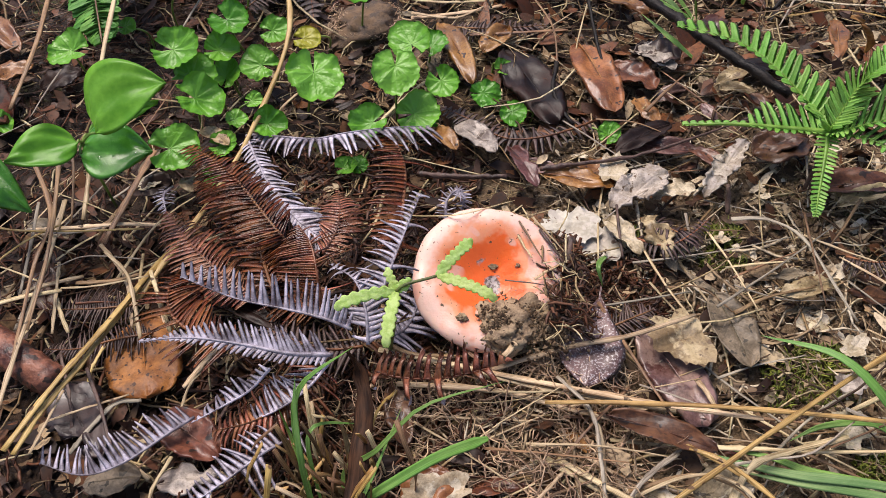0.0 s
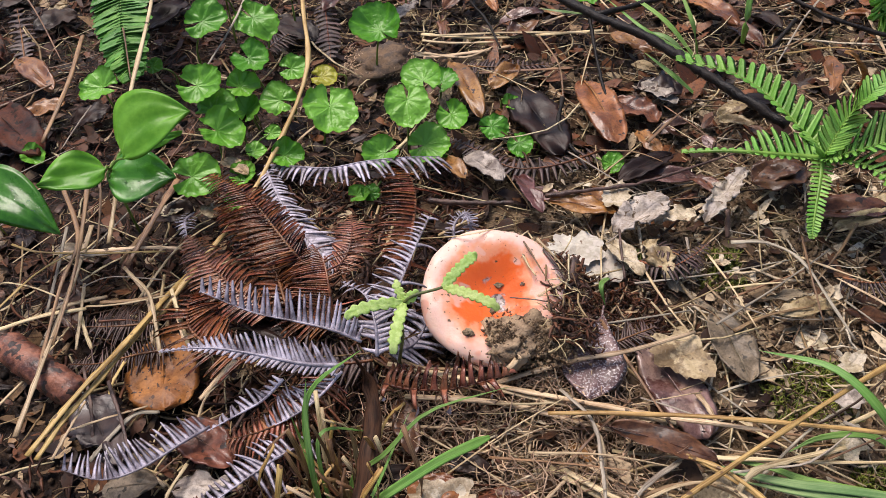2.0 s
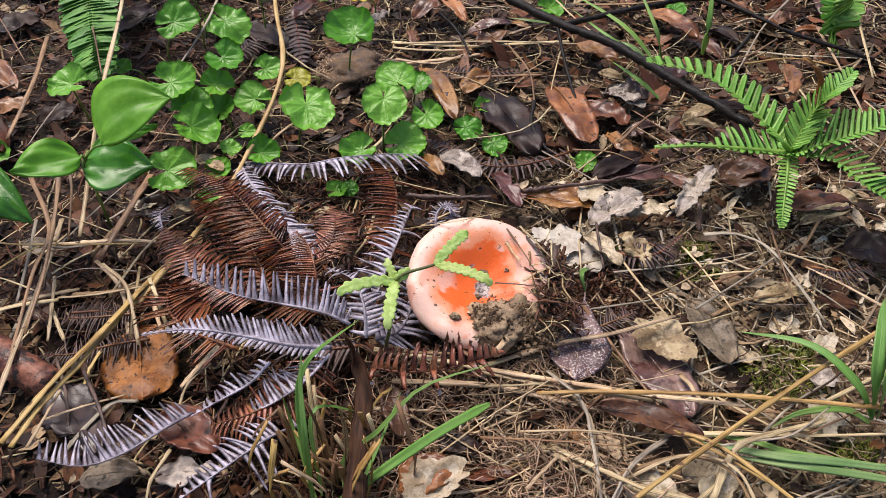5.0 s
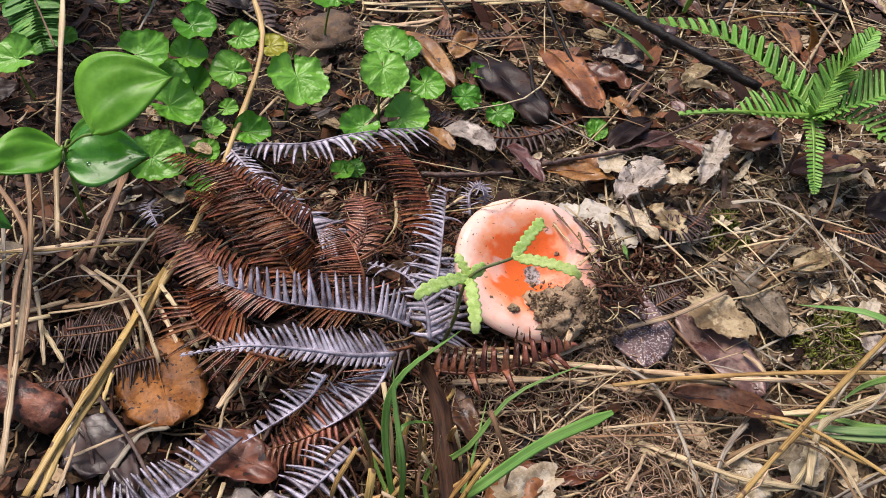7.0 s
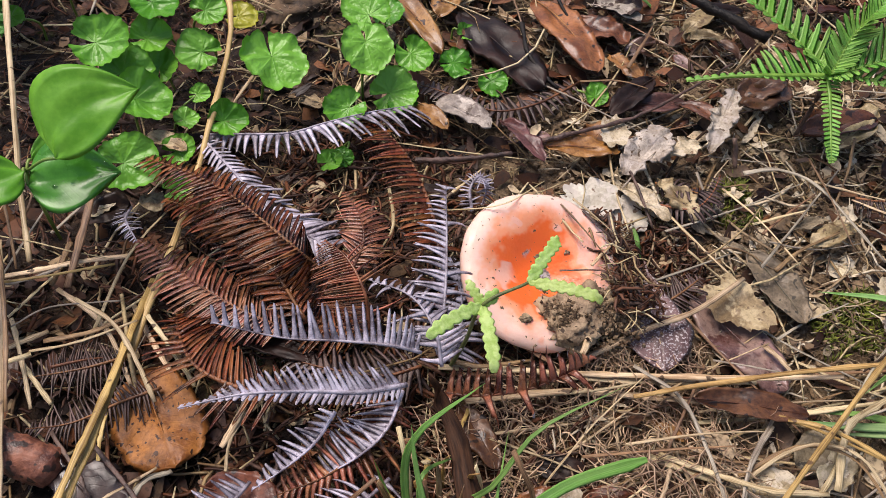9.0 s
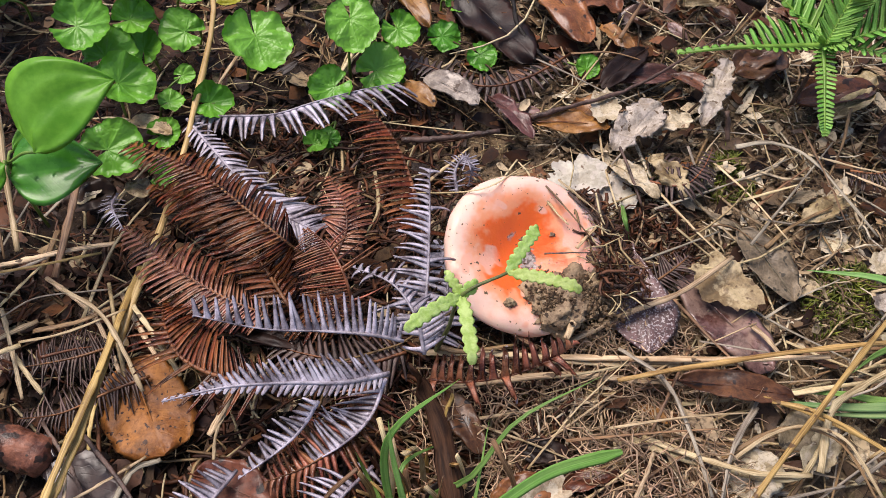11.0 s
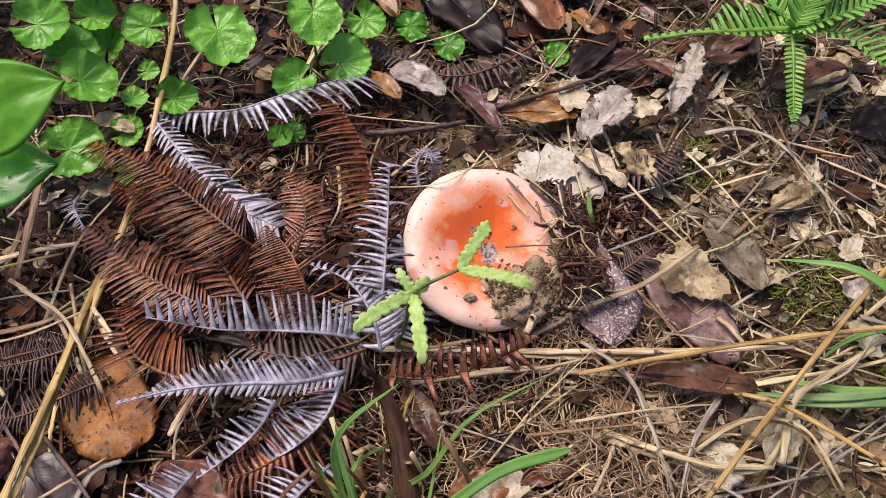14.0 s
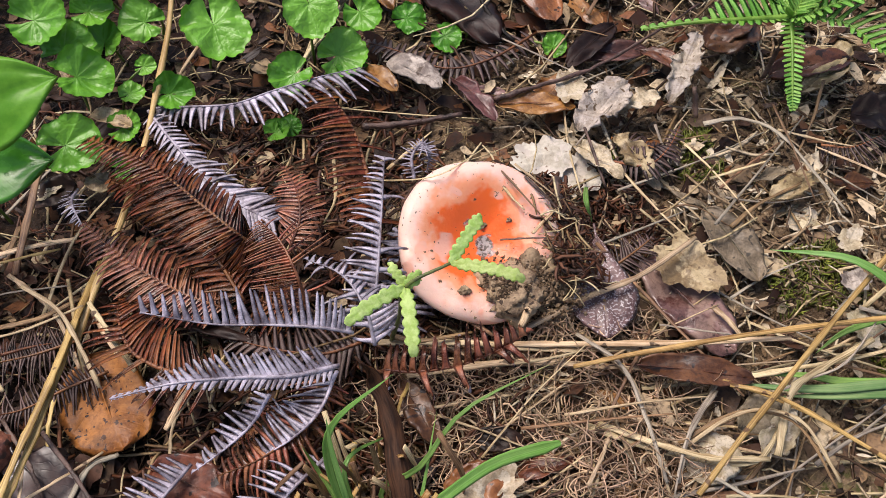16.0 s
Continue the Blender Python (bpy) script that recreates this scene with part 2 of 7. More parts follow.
LEAF_TAN = organic("leaf_tan", (0.19, 0.125, 0.055), (0.45, 0.34, 0.17), 55, (0.4, 0.65), 800, 0.6, 0.18, veins=0.2, vein_tint=(0.30, 0.19, 0.09), spots=(0.12, 0.07, 0.03), spot_scale=260, spot_at=0.62, bleach=(0.50, 0.39, 0.22))
LEAF_CREAM = organic("leaf_cream", (0.32, 0.24, 0.13), (0.66, 0.56, 0.38), 80, (0.45, 0.7), 800, 0.6, 0.15, veins=0.12, vein_tint=(0.5, 0.38, 0.22), spots=(0.20, 0.12, 0.06), spot_scale=240, spot_at=0.62, bleach=(0.58, 0.50, 0.37))
LEAF_GREY = organic("leaf_grey", (0.17, 0.13, 0.105), (0.44, 0.38, 0.31), 60, (0.35, 0.55), 800, 0.6, 0.2, veins=0.15, vein_tint=(0.28, 0.2, 0.13), spots=(0.09, 0.06, 0.04), spot_scale=220, spot_at=0.62, bleach=(0.48, 0.41, 0.34))
LEAF_GREYTAN = organic("leaf_grey_tan", (0.12, 0.092, 0.055), (0.33, 0.26, 0.165), 60, (0.4, 0.6), 800, 0.5, 0.15, veins=0.3, vein_tint=(0.40, 0.31, 0.18), spots=(0.06, 0.05, 0.035), spot_scale=240, spot_at=0.62, spec=0.4)
BARK = organic("bark_brown", (0.07, 0.022, 0.011), (0.36, 0.15, 0.075), 110, (0.4, 0.6), 500, 1.0, 0.15, spots=(0.03, 0.014, 0.008), spot_scale=190, spot_at=0.58, coat=0.05)
LEAF_RUST = organic("leaf_dark_rust", (0.028, 0.008, 0.004), (0.12, 0.038, 0.015), 50, (0.5, 0.7), 700, 0.4, 0.25, veins=0.12, vein_tint=(0.14, 0.06, 0.03), spots=(0.015, 0.008, 0.005), spot_scale=190, spot_at=0.6, spec=0.2)
TWIG_BLACK = organic("twig_black", (0.003, 0.0026, 0.0026), (0.02, 0.015, 0.012), 150, (0.4, 0.65), 700, 1.0, 0.1, spec=0.25)
TWIG_BROWN = organic("twig_brown", (0.04, 0.022, 0.016), (0.17, 0.10, 0.075), 150, (0.35, 0.6), 900, 0.9, 0.2)
WOOD_DARK = organic("wood_dark", (0.016, 0.006, 0.0035), (0.075, 0.03, 0.017), 60, (0.55, 0.8), 400, 1.0, 0.1, fibre=(5, 9), spec=0.15)
ROOT = organic("root_tan", (0.21, 0.125, 0.072), (0.62, 0.43, 0.27), 90, (0.45, 0.7), 900, 0.5, 0.5, island=True)
MOSS = organic("moss", (0.07, 0.095, 0.008), (0.24, 0.27, 0.035), 200, (0.6, 0.8), 1500, 0.5, 0.3, island=True)
FLAKES = litter_tones("litter_flakes", [(0.010, 0.005, 0.0035), (0.028, 0.011, 0.006), (0.085, 0.034, 0.015), (0.038, 0.018, 0.011), (0.22, 0.085, 0.03), (0.12, 0.075, 0.045), (0.32, 0.19, 0.09), (0.56, 0.44, 0.27)], (0.36, 0.7))
CHAFF = litter_tones("litter_chaff", [(0.035, 0.018, 0.010), (0.11, 0.06, 0.03), (0.26, 0.165, 0.075), (0.42, 0.30, 0.15), (0.58, 0.455, 0.245), (0.76, 0.63, 0.38)], (0.4, 0.7))
CRUMBS = litter_tones("soil_crumbs", [(0.010, 0.006, 0.004), (0.025, 0.014, 0.009), (0.05, 0.03, 0.018), (0.11, 0.07, 0.04), (0.24, 0.17, 0.10)], (0.45, 0.85), 0.9)
CLAY = litter_tones("clay_crumbs", [(0.06, 0.036, 0.02), (0.15, 0.095, 0.053), (0.26, 0.18, 0.105), (0.38, 0.28, 0.175)], (0.6, 0.9), 1.0)
CLAY_LUMP = organic("clay_lump", (0.14, 0.092, 0.052), (0.41, 0.30, 0.18), 160, (0.65, 0.9), 900, 1.0, 0.2, spots=(0.05, 0.03, 0.017), spot_scale=300, spot_at=0.64)
MOUND = organic("fibrous_soil", (0.05, 0.03, 0.017), (0.19, 0.12, 0.068), 120, (0.6, 0.9), 700, 1.0, 0.2)
DARK_LUMP = organic("dark_soil_lump", (0.02, 0.012, 0.008), (0.10, 0.062, 0.038), 160, (0.6, 0.9), 900, 1.0, 0.25, spots=(0.2, 0.14, 0.08), spot_scale=300, spot_at=0.64)
PALE_BITS = litter_tones("pale_bits", [(0.10, 0.06, 0.035), (0.26, 0.17, 0.095), (0.46, 0.34, 0.2), (0.62, 0.5, 0.33), (0.78, 0.68, 0.5)], (0.45, 0.75))
RED_BITS = litter_tones("red_brown_flakes", [(0.03, 0.010, 0.005), (0.085, 0.028, 0.012), (0.17, 0.055, 0.02), (0.26, 0.10, 0.04), (0.12, 0.06, 0.04)], (0.28, 0.55))
FERN_BITS = litter_tones("fern_bits", [(0.02, 0.007, 0.004), (0.05, 0.017, 0.008), (0.11, 0.036, 0.014), (0.17, 0.062, 0.025), (0.13, 0.085, 0.07)], (0.42, 0.7))


def penny_material(name, dark, light, vein):
    """Kidney-shaped leaf: veins run out from the notch, crumpled between them."""
    m, n, l, p = nodes_of(name)
    nt = m.node_tree
    sep = n.new("ShaderNodeSeparateXYZ")
    l.new(n.new("ShaderNodeUVMap").outputs[0], sep.inputs[0])
    ray = span(nt, calc(nt, "COSINE", calc(nt, "MULTIPLY", sep.outputs[0], 8 * 2 * math.pi)), 0.8, 1.0)
    net = n.new("ShaderNodeTexVoronoi")
    net.feature = "DISTANCE_TO_EDGE"
    net.inputs["Scale"].default_value = 330
    l.new(n.new("ShaderNodeNewGeometry").outputs["Position"], net.inputs["Vector"])
    web = span(nt, net.outputs[0], 0.0, 0.2, 1.0, 0.0)
    big = grain(nt, 70, 3)
    own = n.new("ShaderNodeObjectInfo").outputs["Random"]
    col = mix(nt, dark, light, span(nt, calc(nt, "ADD", calc(nt, "MULTIPLY", big, 0.5), calc(nt, "MULTIPLY", own, 0.5)), 0.25, 0.75))
    col = mix(nt, col, vein, calc(nt, "MULTIPLY", ray, 0.11))
    l.new(col, p.inputs["Base Color"])
    p.inputs["Roughness"].default_value = 0.38
    p.inputs["Coat Weight"].default_value = 0.18
    p.inputs["Coat Roughness"].default_value = 0.2
    h = calc(nt, "SUBTRACT", calc(nt, "MULTIPLY", grain(nt, 150, 2), 2.2), calc(nt, "ADD", calc(nt, "MULTIPLY", ray, 0.22), calc(nt, "MULTIPLY", web, 0.12)))
    l.new(relief(nt, h, 0.5, 0.0014), p.inputs["Normal"])
    thin = n.new("ShaderNodeBsdfTranslucent")
    l.new(col, thin.inputs[0])
    both = n.new("ShaderNodeMixShader")
    both.inputs[0].default_value = 0.25
    l.new(p.outputs[0], both.inputs[1])
    l.new(thin.outputs[0], both.inputs[2])
    l.new(both.outputs[0], n["Material Output"].inputs[0])
    return m


PENNY = penny_material("pennywort_green", (0.08, 0.33, 0.02), (0.20, 0.53, 0.055), (0.28, 0.60, 0.14))
PENNY_YELLOW = penny_material("pennywort_yellow", (0.40, 0.42, 0.02), (0.66, 0.58, 0.06), (0.7, 0.62, 0.2))


def cap_material():
    """Pale salmon rim, orange in patches towards the hollow centre, grey scar in the middle, soil specks."""
    m, n, l, p = nodes_of("mushroom_cap")
    nt = m.node_tree
    at = n.new("ShaderNodeTexCoord").outputs["Object"]
    sep = n.new("ShaderNodeSeparateXYZ")
    l.new(at, sep.inputs[0])
    r = calc(nt, "SQRT", calc(nt, "ADD", calc(nt, "POWER", sep.outputs[0], 2), calc(nt, "POWER", sep.outputs[1], 2)))
    wob = calc(nt, "ADD", r, calc(nt, "MULTIPLY", calc(nt, "SUBTRACT", grain(nt, 75, 3, 0.55, at), 0.5), 0.034))
    col = mix(nt, (0.92, 0.16, 0.025), (0.90, 0.35, 0.18), span(nt, wob, 0.017, 0.0225))
    col = mix(nt, col, (0.90, 0.60, 0.49), span(nt, wob, 0.023, 0.034))
    col = mix(nt, col, (0.87, 0.45, 0.33), calc(nt, "MULTIPLY", span(nt, grain(nt, 60, 2, 0.5, at), 0.56, 0.6), span(nt, r, 0.010, 0.016)))
    col = mix(nt, col, mix(nt, (0.13, 0.10, 0.085), (0.42, 0.37, 0.35), span(nt, grain(nt, 700, 3, 0.6, at), 0.42, 0.56)), span(nt, calc(nt, "ADD", wob, calc(nt, "MULTIPLY", grain(nt, 300, 3, 0.6, at), 0.004)), 0.0060, 0.0085, 1.0, 0.0))
    col = mix(nt, col, (0.12, 0.075, 0.04), span(nt, grain(nt, 420, 3, 0.5, at), 0.66, 0.70))
    l.new(col, p.inputs["Base Color"])
    l.new(span(nt, grain(nt, 80, 2, 0.5, at), 0.3, 0.7, 0.3, 0.55), p.inputs["Roughness"])
    p.inputs["Subsurface Weight"].default_value = 0.2
    p.inputs["Subsurface Radius"].default_value = (0.006, 0.003, 0.002)
    p.inputs["Subsurface Scale"].default_value = 0.5
    l.new(relief(nt, grain(nt, 500, 4, 0.6, at), 0.25, 0.0008, relief(nt, grain(nt, 90, 3, 0.5, at), 0.35, 0.002)), p.inputs["Normal"])
    return m


def water_material():
    m, n, l, p = nodes_of("water")
    p.inputs["Base Color"].default_value = (0.95, 0.98, 1, 1)
    p.inputs["Roughness"].default_value = 0.03
    p.inputs["IOR"].default_value = 1.33
    p.inputs["Transmission Weight"].default_value = 1.0
    return m


WATER = water_material()
CAP = cap_material()
GILLS = organic("mushroom_gills", (0.62, 0.46, 0.32), (0.80, 0.64, 0.48), 200, (0.5, 0.7), 900, 0.4, 0.1)
STEM_PALE = organic("mushroom_stem", (0.6, 0.42, 0.32), (0.84, 0.66, 0.54), 120, (0.5, 0.7), 900, 0.4, 0.1)


# ---- shape helpers ----
def spline(pts, n):
    """n + 1 points on a smooth curve through pts."""
    q = [Vector(p) for p in pts]
    if len(q) == 2:
        return [q[0].lerp(q[1], k / n) for k in range(n + 1)]
    q = [2 * q[0] - q[1]] + q + [2 * q[-1] - q[-2]]
    out = []
    for k in range(n + 1):
        u = k / n * (len(q) - 3)
        i = min(int(u), len(q) - 4)
        u -= i
        a, b, c, d = q[i:i + 4]
        out.append(0.5 * (2 * b + (c - a) * u + (2 * a - 5 * b + 4 * c - d) * u * u + (3 * b - a - 3 * c + d) * u ** 3))
    return out


def tangents(c):
    return [(c[min(k + 1, len(c) - 1)] - c[max(k - 1, 0)]).normalized() for k in range(len(c))]


def tube(c, radii, sides=6, flat=1.0, up=(0, 0, 1)):
    """Swept tube round the curve c: verts, faces."""
    vs, fs = [], []
    for k, (p, t) in enumerate(zip(c, tangents(c))):
        s = t.cross(Vector(up))
        s = s.normalized() if s.length > 1e-4 else t.cross(Vector((1, 0, 0))).normalized()
        w = s.cross(t)
        for j in range(sides):
            a = 2 * math.pi * j / sides
            vs.append(p + radii[k] * (math.cos(a) * s + flat * math.sin(a) * w))
    for k in range(len(c) - 1):
        for j in range(sides):
            a, b = k * sides + j, k * sides + (j + 1) % sides
            fs.append((a, b, b + sides, a + sides))
    fs.append(tuple(range(sides))[::-1])
    fs.append(tuple(range((len(c) - 1) * sides, len(c) * sides)))
    return vs, fs


def blade(c, widths, up=(0, 0, 1), fold=0.2, thick=0.0004, cross=4, ruffle=None, lop=0.0):
    """A leaf sheet with two skins along the curve c: verts, faces, uvs per vertex, slot per face."""
    vs, uv, fs, slot = [], [], [], []
    n = len(c)
    ts = tangents(c)
    low = {}
    for k in range(n):
        s = ts[k].cross(Vector(up))
        s = s.normalized() if s.length > 1e-4 else Vector((1, 0, 0))
        w = s.cross(ts[k])
        for j in range(cross + 1):
            v = 2 * j / cross - 1
            p = c[k] + s * (widths[k] * (v + lop)) + w * (fold * widths[k] * abs(v) ** 1.5)
            if ruffle:
                p = p + w * ruffle(k / (n - 1), v)
            vs.append(p)
            uv.append((k / (n - 1), j / cross))
    for k in range(n):
        for j in range(1, cross):
            s = ts[k].cross(Vector(up))
            s = s.normalized() if s.length > 1e-4 else Vector((1, 0, 0))
            v = 2 * j / cross - 1
            low[(k, j)] = len(vs)
            vs.append(vs[k * (cross + 1) + j] - s.cross(ts[k]) * thick)
            uv.append((k / (n - 1), j / cross))
    at = lambda k, j: low.get((k, j), k * (cross + 1) + j)
    for k in range(n - 1):
        for j in range(cross):
            a = k * (cross + 1) + j
            fs.append((a, a + cross + 1, a + cross + 2, a + 1))
            slot.append(0)
            fs.append((at(k, j), at(k, j + 1), at(k + 1, j + 1), at(k + 1, j)))
            slot.append(1)
    return vs, fs, uv, slot


def mesh(name, vs, fs, mats, uv=None, slot=None, smooth=True):
    me = bpy.data.meshes.new(name)
    me.from_pydata([tuple(v) for v in vs], [], fs)
    for m in mats:
        me.materials.append(m)
    if slot and len(mats) > 1:
        me.polygons.foreach_set("material_index", slot)
    if uv:
        layer = me.uv_layers.new(name="UVMap")
        idx = np.empty(len(me.loops), dtype=np.int32)
        me.loops.foreach_get("vertex_index", idx)
        layer.data.foreach_set("uv", np.asarray(uv, dtype=np.float32)[idx].ravel())
    if smooth:
        me.polygons.foreach_set("use_smooth", [True] * len(me.polygons))
    me.update()
    return me


def base_of(name, place, label, category, group=""):
    e = new(name)
    e.location = place
    e.empty_display_size = 0.01
    return tagged(e, label, category, group)


def part(name, me, parent, label=""):
    """A mesh in the parent's own coordinates, as its part."""
    ob = new(name, me)
    ob.parent = parent
    return tagged(ob, label)


def rel(vs, o):
    o = Vector(o)
    return [Vector(v) - o for v in vs]


def gz(x, y):
    """Height of the ground."""
    h = 0.0035 * noise.noise((x * 14, y * 14, 1.7)) + 0.0022 * noise.noise((x * 45, y * 45, 4.1)) + 0.0012 * noise.noise((x * 130, y * 130, 8.8))
    h += 0.012 * math.exp(-((x + 0.07) ** 2 + (y - 0.26) ** 2) / 0.006) + 0.008 * math.exp(-((x - 0.045) ** 2 + (y - 0.24) ** 2) / 0.0016)
    h += 0.010 * math.exp(-((x - 0.06) ** 2 + (y - 0.165) ** 2) / 0.003)
    h -= 0.012 * math.exp(-((x + 0.165) ** 2 + (y - 0.235) ** 2) / 0.0028)
    h -= 0.014 * math.exp(-((x - 0.079) / 0.032) ** 2 - ((y - 0.181) / 0.011) ** 2)
    return h - 0.004


# ---- kinds of things ----
def ground():
    inner = np.arange(-0.56, 0.5601, 0.0035)
    out = 0.56 + 0.004 * (np.exp(np.arange(1, 60) * 0.165) - 1)
    xs = np.concatenate([-out[::-1], inner, out])
    vs, fs = [], []
    n = len(xs)
    for y in xs:
        for x in xs:
            vs.append((x, y + 0.4, gz(x, y + 0.4) if abs(x) < 0.7 and abs(y) < 0.7 else gz(x, y + 0.4) + 0.02 * noise.noise((x * 2, y * 2, 0)) * min(1, abs(x) + abs(y) - 0.7)))
    for j in range(n - 1):
        for i in range(n - 1):
            a = j * n + i
            fs.append((a, a + 1, a + n + 1, a + n))
    tagged(new("ground", mesh("ground", vs, fs, [SOIL])), "dark damp forest soil with patches of moss", "ground", kind="structure")


def straw(pts, r, mat=None, flat=0.7, n=14, label="dry pale grass stem lying on the litter", taper=0.5, name="straw", wob=0.00008, joints=True):
    rng = random.Random(len(bpy.data.objects))
    r *= 0.72
    c = spline(pts, n)
    c = [p + Vector((rng.gauss(0, wob), rng.gauss(0, wob), rng.gauss(0, wob * 0.5))) for p in c]
    radii = [r * (1 - (1 - taper) * (k / n)) * (1 + rng.uniform(-0.12, 0.12)) for k in range(n + 1)]
    if joints:
        for k in range(3, n, 5):
            radii[k] *= 1.25
    o = c[0].copy()
    vs, fs = tube(rel(c, o), radii, 8, flat * 0.75)
    uv = [(k // 8 / n, abs(k % 8 - 4) / 4) for k in range(len(vs))]
    ob = new(name, mesh(name, vs, fs, [mat or STRAW], uv))
    ob.location = o
    return tagged(ob, label, "grass stem", "dry grass stems")


def twig(pts, r, mat, label, n=26, taper=0.6, knobs=0.25):
    rng = random.Random(len(bpy.data.objects))
    c = spline(pts, n)
    c = [p + Vector((rng.gauss(0, r * 0.12), rng.gauss(0, r * 0.12), rng.gauss(0, r * 0.12))) for p in c]
    o = c[0].copy()
    vs, fs = tube(rel(c, o), [r * (1 - (1 - taper) * k / n) * (1 + rng.uniform(-knobs, knobs)) for k in range(n + 1)], 8)
    vs = [v + 0.12 * r * noise.noise_vector(v * 900) for v in vs]
    ob = new("twig", mesh("twig", vs, fs, [mat]))
    ob.location = o
    return tagged(ob, label, "twig", "fallen twigs")


def grass(pts, w, mat, label, n=14, fold=0.35, parent=None, tip=0.12, blunt=False):
    """One grass blade from its base to its tip."""
    c = spline(pts, n)
    o = c[0].copy()
    ws = [w * (0.55 + 0.45 * min(1, k / n * 3)) * (max(0.02, (1 - (k / n) ** 3)) if not blunt else (1 if k < n else 0.45)) for k in range(n + 1)]
    vs, fs, uv, slot = blade(rel(c, o if parent is None else parent.location), ws, (0.05, -0.3, 1), fold, 0.0003, 4)
    me = mesh("grass_blade", vs, fs, [mat], uv)
    if parent is not None:
        return part("blade", me, parent)
    ob = new("grass", me)
    ob.location = o
    return tagged(ob, label, "grass", "green grass blades")


def dead_leaf(a, b, w, mat, label, shape=(0.5, 0.47), curl=0.15, cup=0.25, rag=0.06, roll=0.0, lift=0.001, under=None, stalk=True, seed=0, n=26, name="fallen_leaf", wave=1.0):
    """A fallen leaf from its base a to its tip b (metres), w its whole width; curl bends it along, cup across."""
    a, b = Vector(a), Vector(b)
    rng = random.Random(seed * 31 + round(a.x * 9000) * 7 + round(a.y * 9000))
    curl, cup = curl * 0.7, cup * 0.5
    d = b - a
    length = d.length
    d.normalize()
    up = (Vector((0, 0, 1)) - d * d.z).normalized()
    up = Matrix.Rotation(radians(roll), 3, d) @ up
    c = [d * (length * k / n) + up * (length * curl * 4 * (k / n) * (1 - k / n)) for k in range(n + 1)]
    top, power = shape
    ws = []
    for k in range(n + 1):
        u = k / n
        g = u ** (math.log(0.5) / math.log(top))
        ws.append(max(0.02, math.sin(math.pi * g) ** power) * w / 2)
    ph = rng.uniform(0, 9)
    ruffle = lambda u, v: wave * w * (0.13 * noise.noise((u * 3 + ph, v * 1.5, ph)) + 0.08 * noise.noise((u * 9, v * 3, ph)) * abs(v))
    vs, fs, uv, slot = blade(c, ws, up, cup, 0.0005, 12, ruffle)
    if rag:
        side = d.cross(up)
        for k, v in enumerate(vs):
            x = abs(v.dot(side)) / (w / 2)
            if rag >= 0.08:
                s = v.dot(d) / length
                bite = max(0.0, noise.noise((s * 3.2 + ph, math.copysign(4, v.dot(side)), ph)) - 0.12) * min(1.6, rag * 11)
                v = v - side * v.dot(side) * min(0.75, bite) * min(1, x * 1.4) + up * 0.25 * w * bite * noise.noise((s * 4, ph, x))
            vs[k] = v - side * math.copysign(1, v.dot(side)) * x * w * rag * (1 + noise.noise((v * 260) + Vector((ph, 0, 0)))) + d * x * w * rag * 0.6 * noise.noise(v * 210)
    e = base_of(name, a + Vector((0, 0, lift)), label, "leaf", "fallen leaves")
    part("blade", mesh("leaf_blade", vs, fs, [mat, under or mat], uv, slot), e)
    if stalk:
        rib = [c[k] + up * 0.0003 for k in range(0, n - 1)]
        rib = [-d * length * 0.1 - up * 0.001] + rib
        vs, fs = tube(rib, [length * 0.011 * (1 - 0.8 * k / len(rib)) for k in range(len(rib))], 5, 0.6, up)
        part("midrib", mesh("leaf_midrib", vs, fs, [mat]), e)
    return e


def scrap(p, size, mat, label, seed, tall=0.25, squash=1.0, turn=0.0, name="leaf_scrap"):
    """A torn, cupped scrap of leaf lying at p."""
    rng = random.Random(seed)
    vs, fs, uv = [], [], []
    rings, around = 7, 44
    rad = [1 + 0.35 * noise.noise((math.cos(2 * math.pi * j / around) * 1.6 + seed, math.sin(2 * math.pi * j / around) * 1.6, seed * 0.7)) + 0.22 * noise.noise((math.cos(2 * math.pi * j / around) * 4.5, math.sin(2 * math.pi * j / around) * 4.5, seed * 1.3)) + rng.uniform(-0.06, 0.06) for j in range(around)]
    ca, sa = math.cos(radians(turn)), math.sin(radians(turn))
    for skin in (0, 1):
        for i in range(rings + 1):
            for j in range(around):
                q = 2 * math.pi * j / around
                r = rad[j] * i / rings
                x, y = r * math.cos(q), r * math.sin(q) * squash
                z = tall * (0.35 * r * r + 0.5 * noise.noise((x * 1.3 + seed, y * 1.3, 3.1)) + 0.2 * noise.noise((x * 4, y * 4, seed))) - skin * 0.02 * (1 - i / rings)
                vs.append(Vector((x * ca - y * sa, x * sa + y * ca, z)) * size)
                uv.append((0.5 + x / 2, 0.5 + y / 2))
    m = (rings + 1) * around
    for skin in (0, 1):
        for i in range(rings):
            for j in range(around):
                a, b = skin * m + i * around + j, skin * m + i * around + (j + 1) % around
                f = (a, b, b + around, a + around)
                fs.append(f[::-1] if skin == 0 else f)
    ob = new(name, mesh(name, vs, [f[::-1] for f in fs], [mat], uv))
    ob.location = p
    return tagged(ob, label, "leaf scrap", "torn leaf scraps")


PINNAE = {}


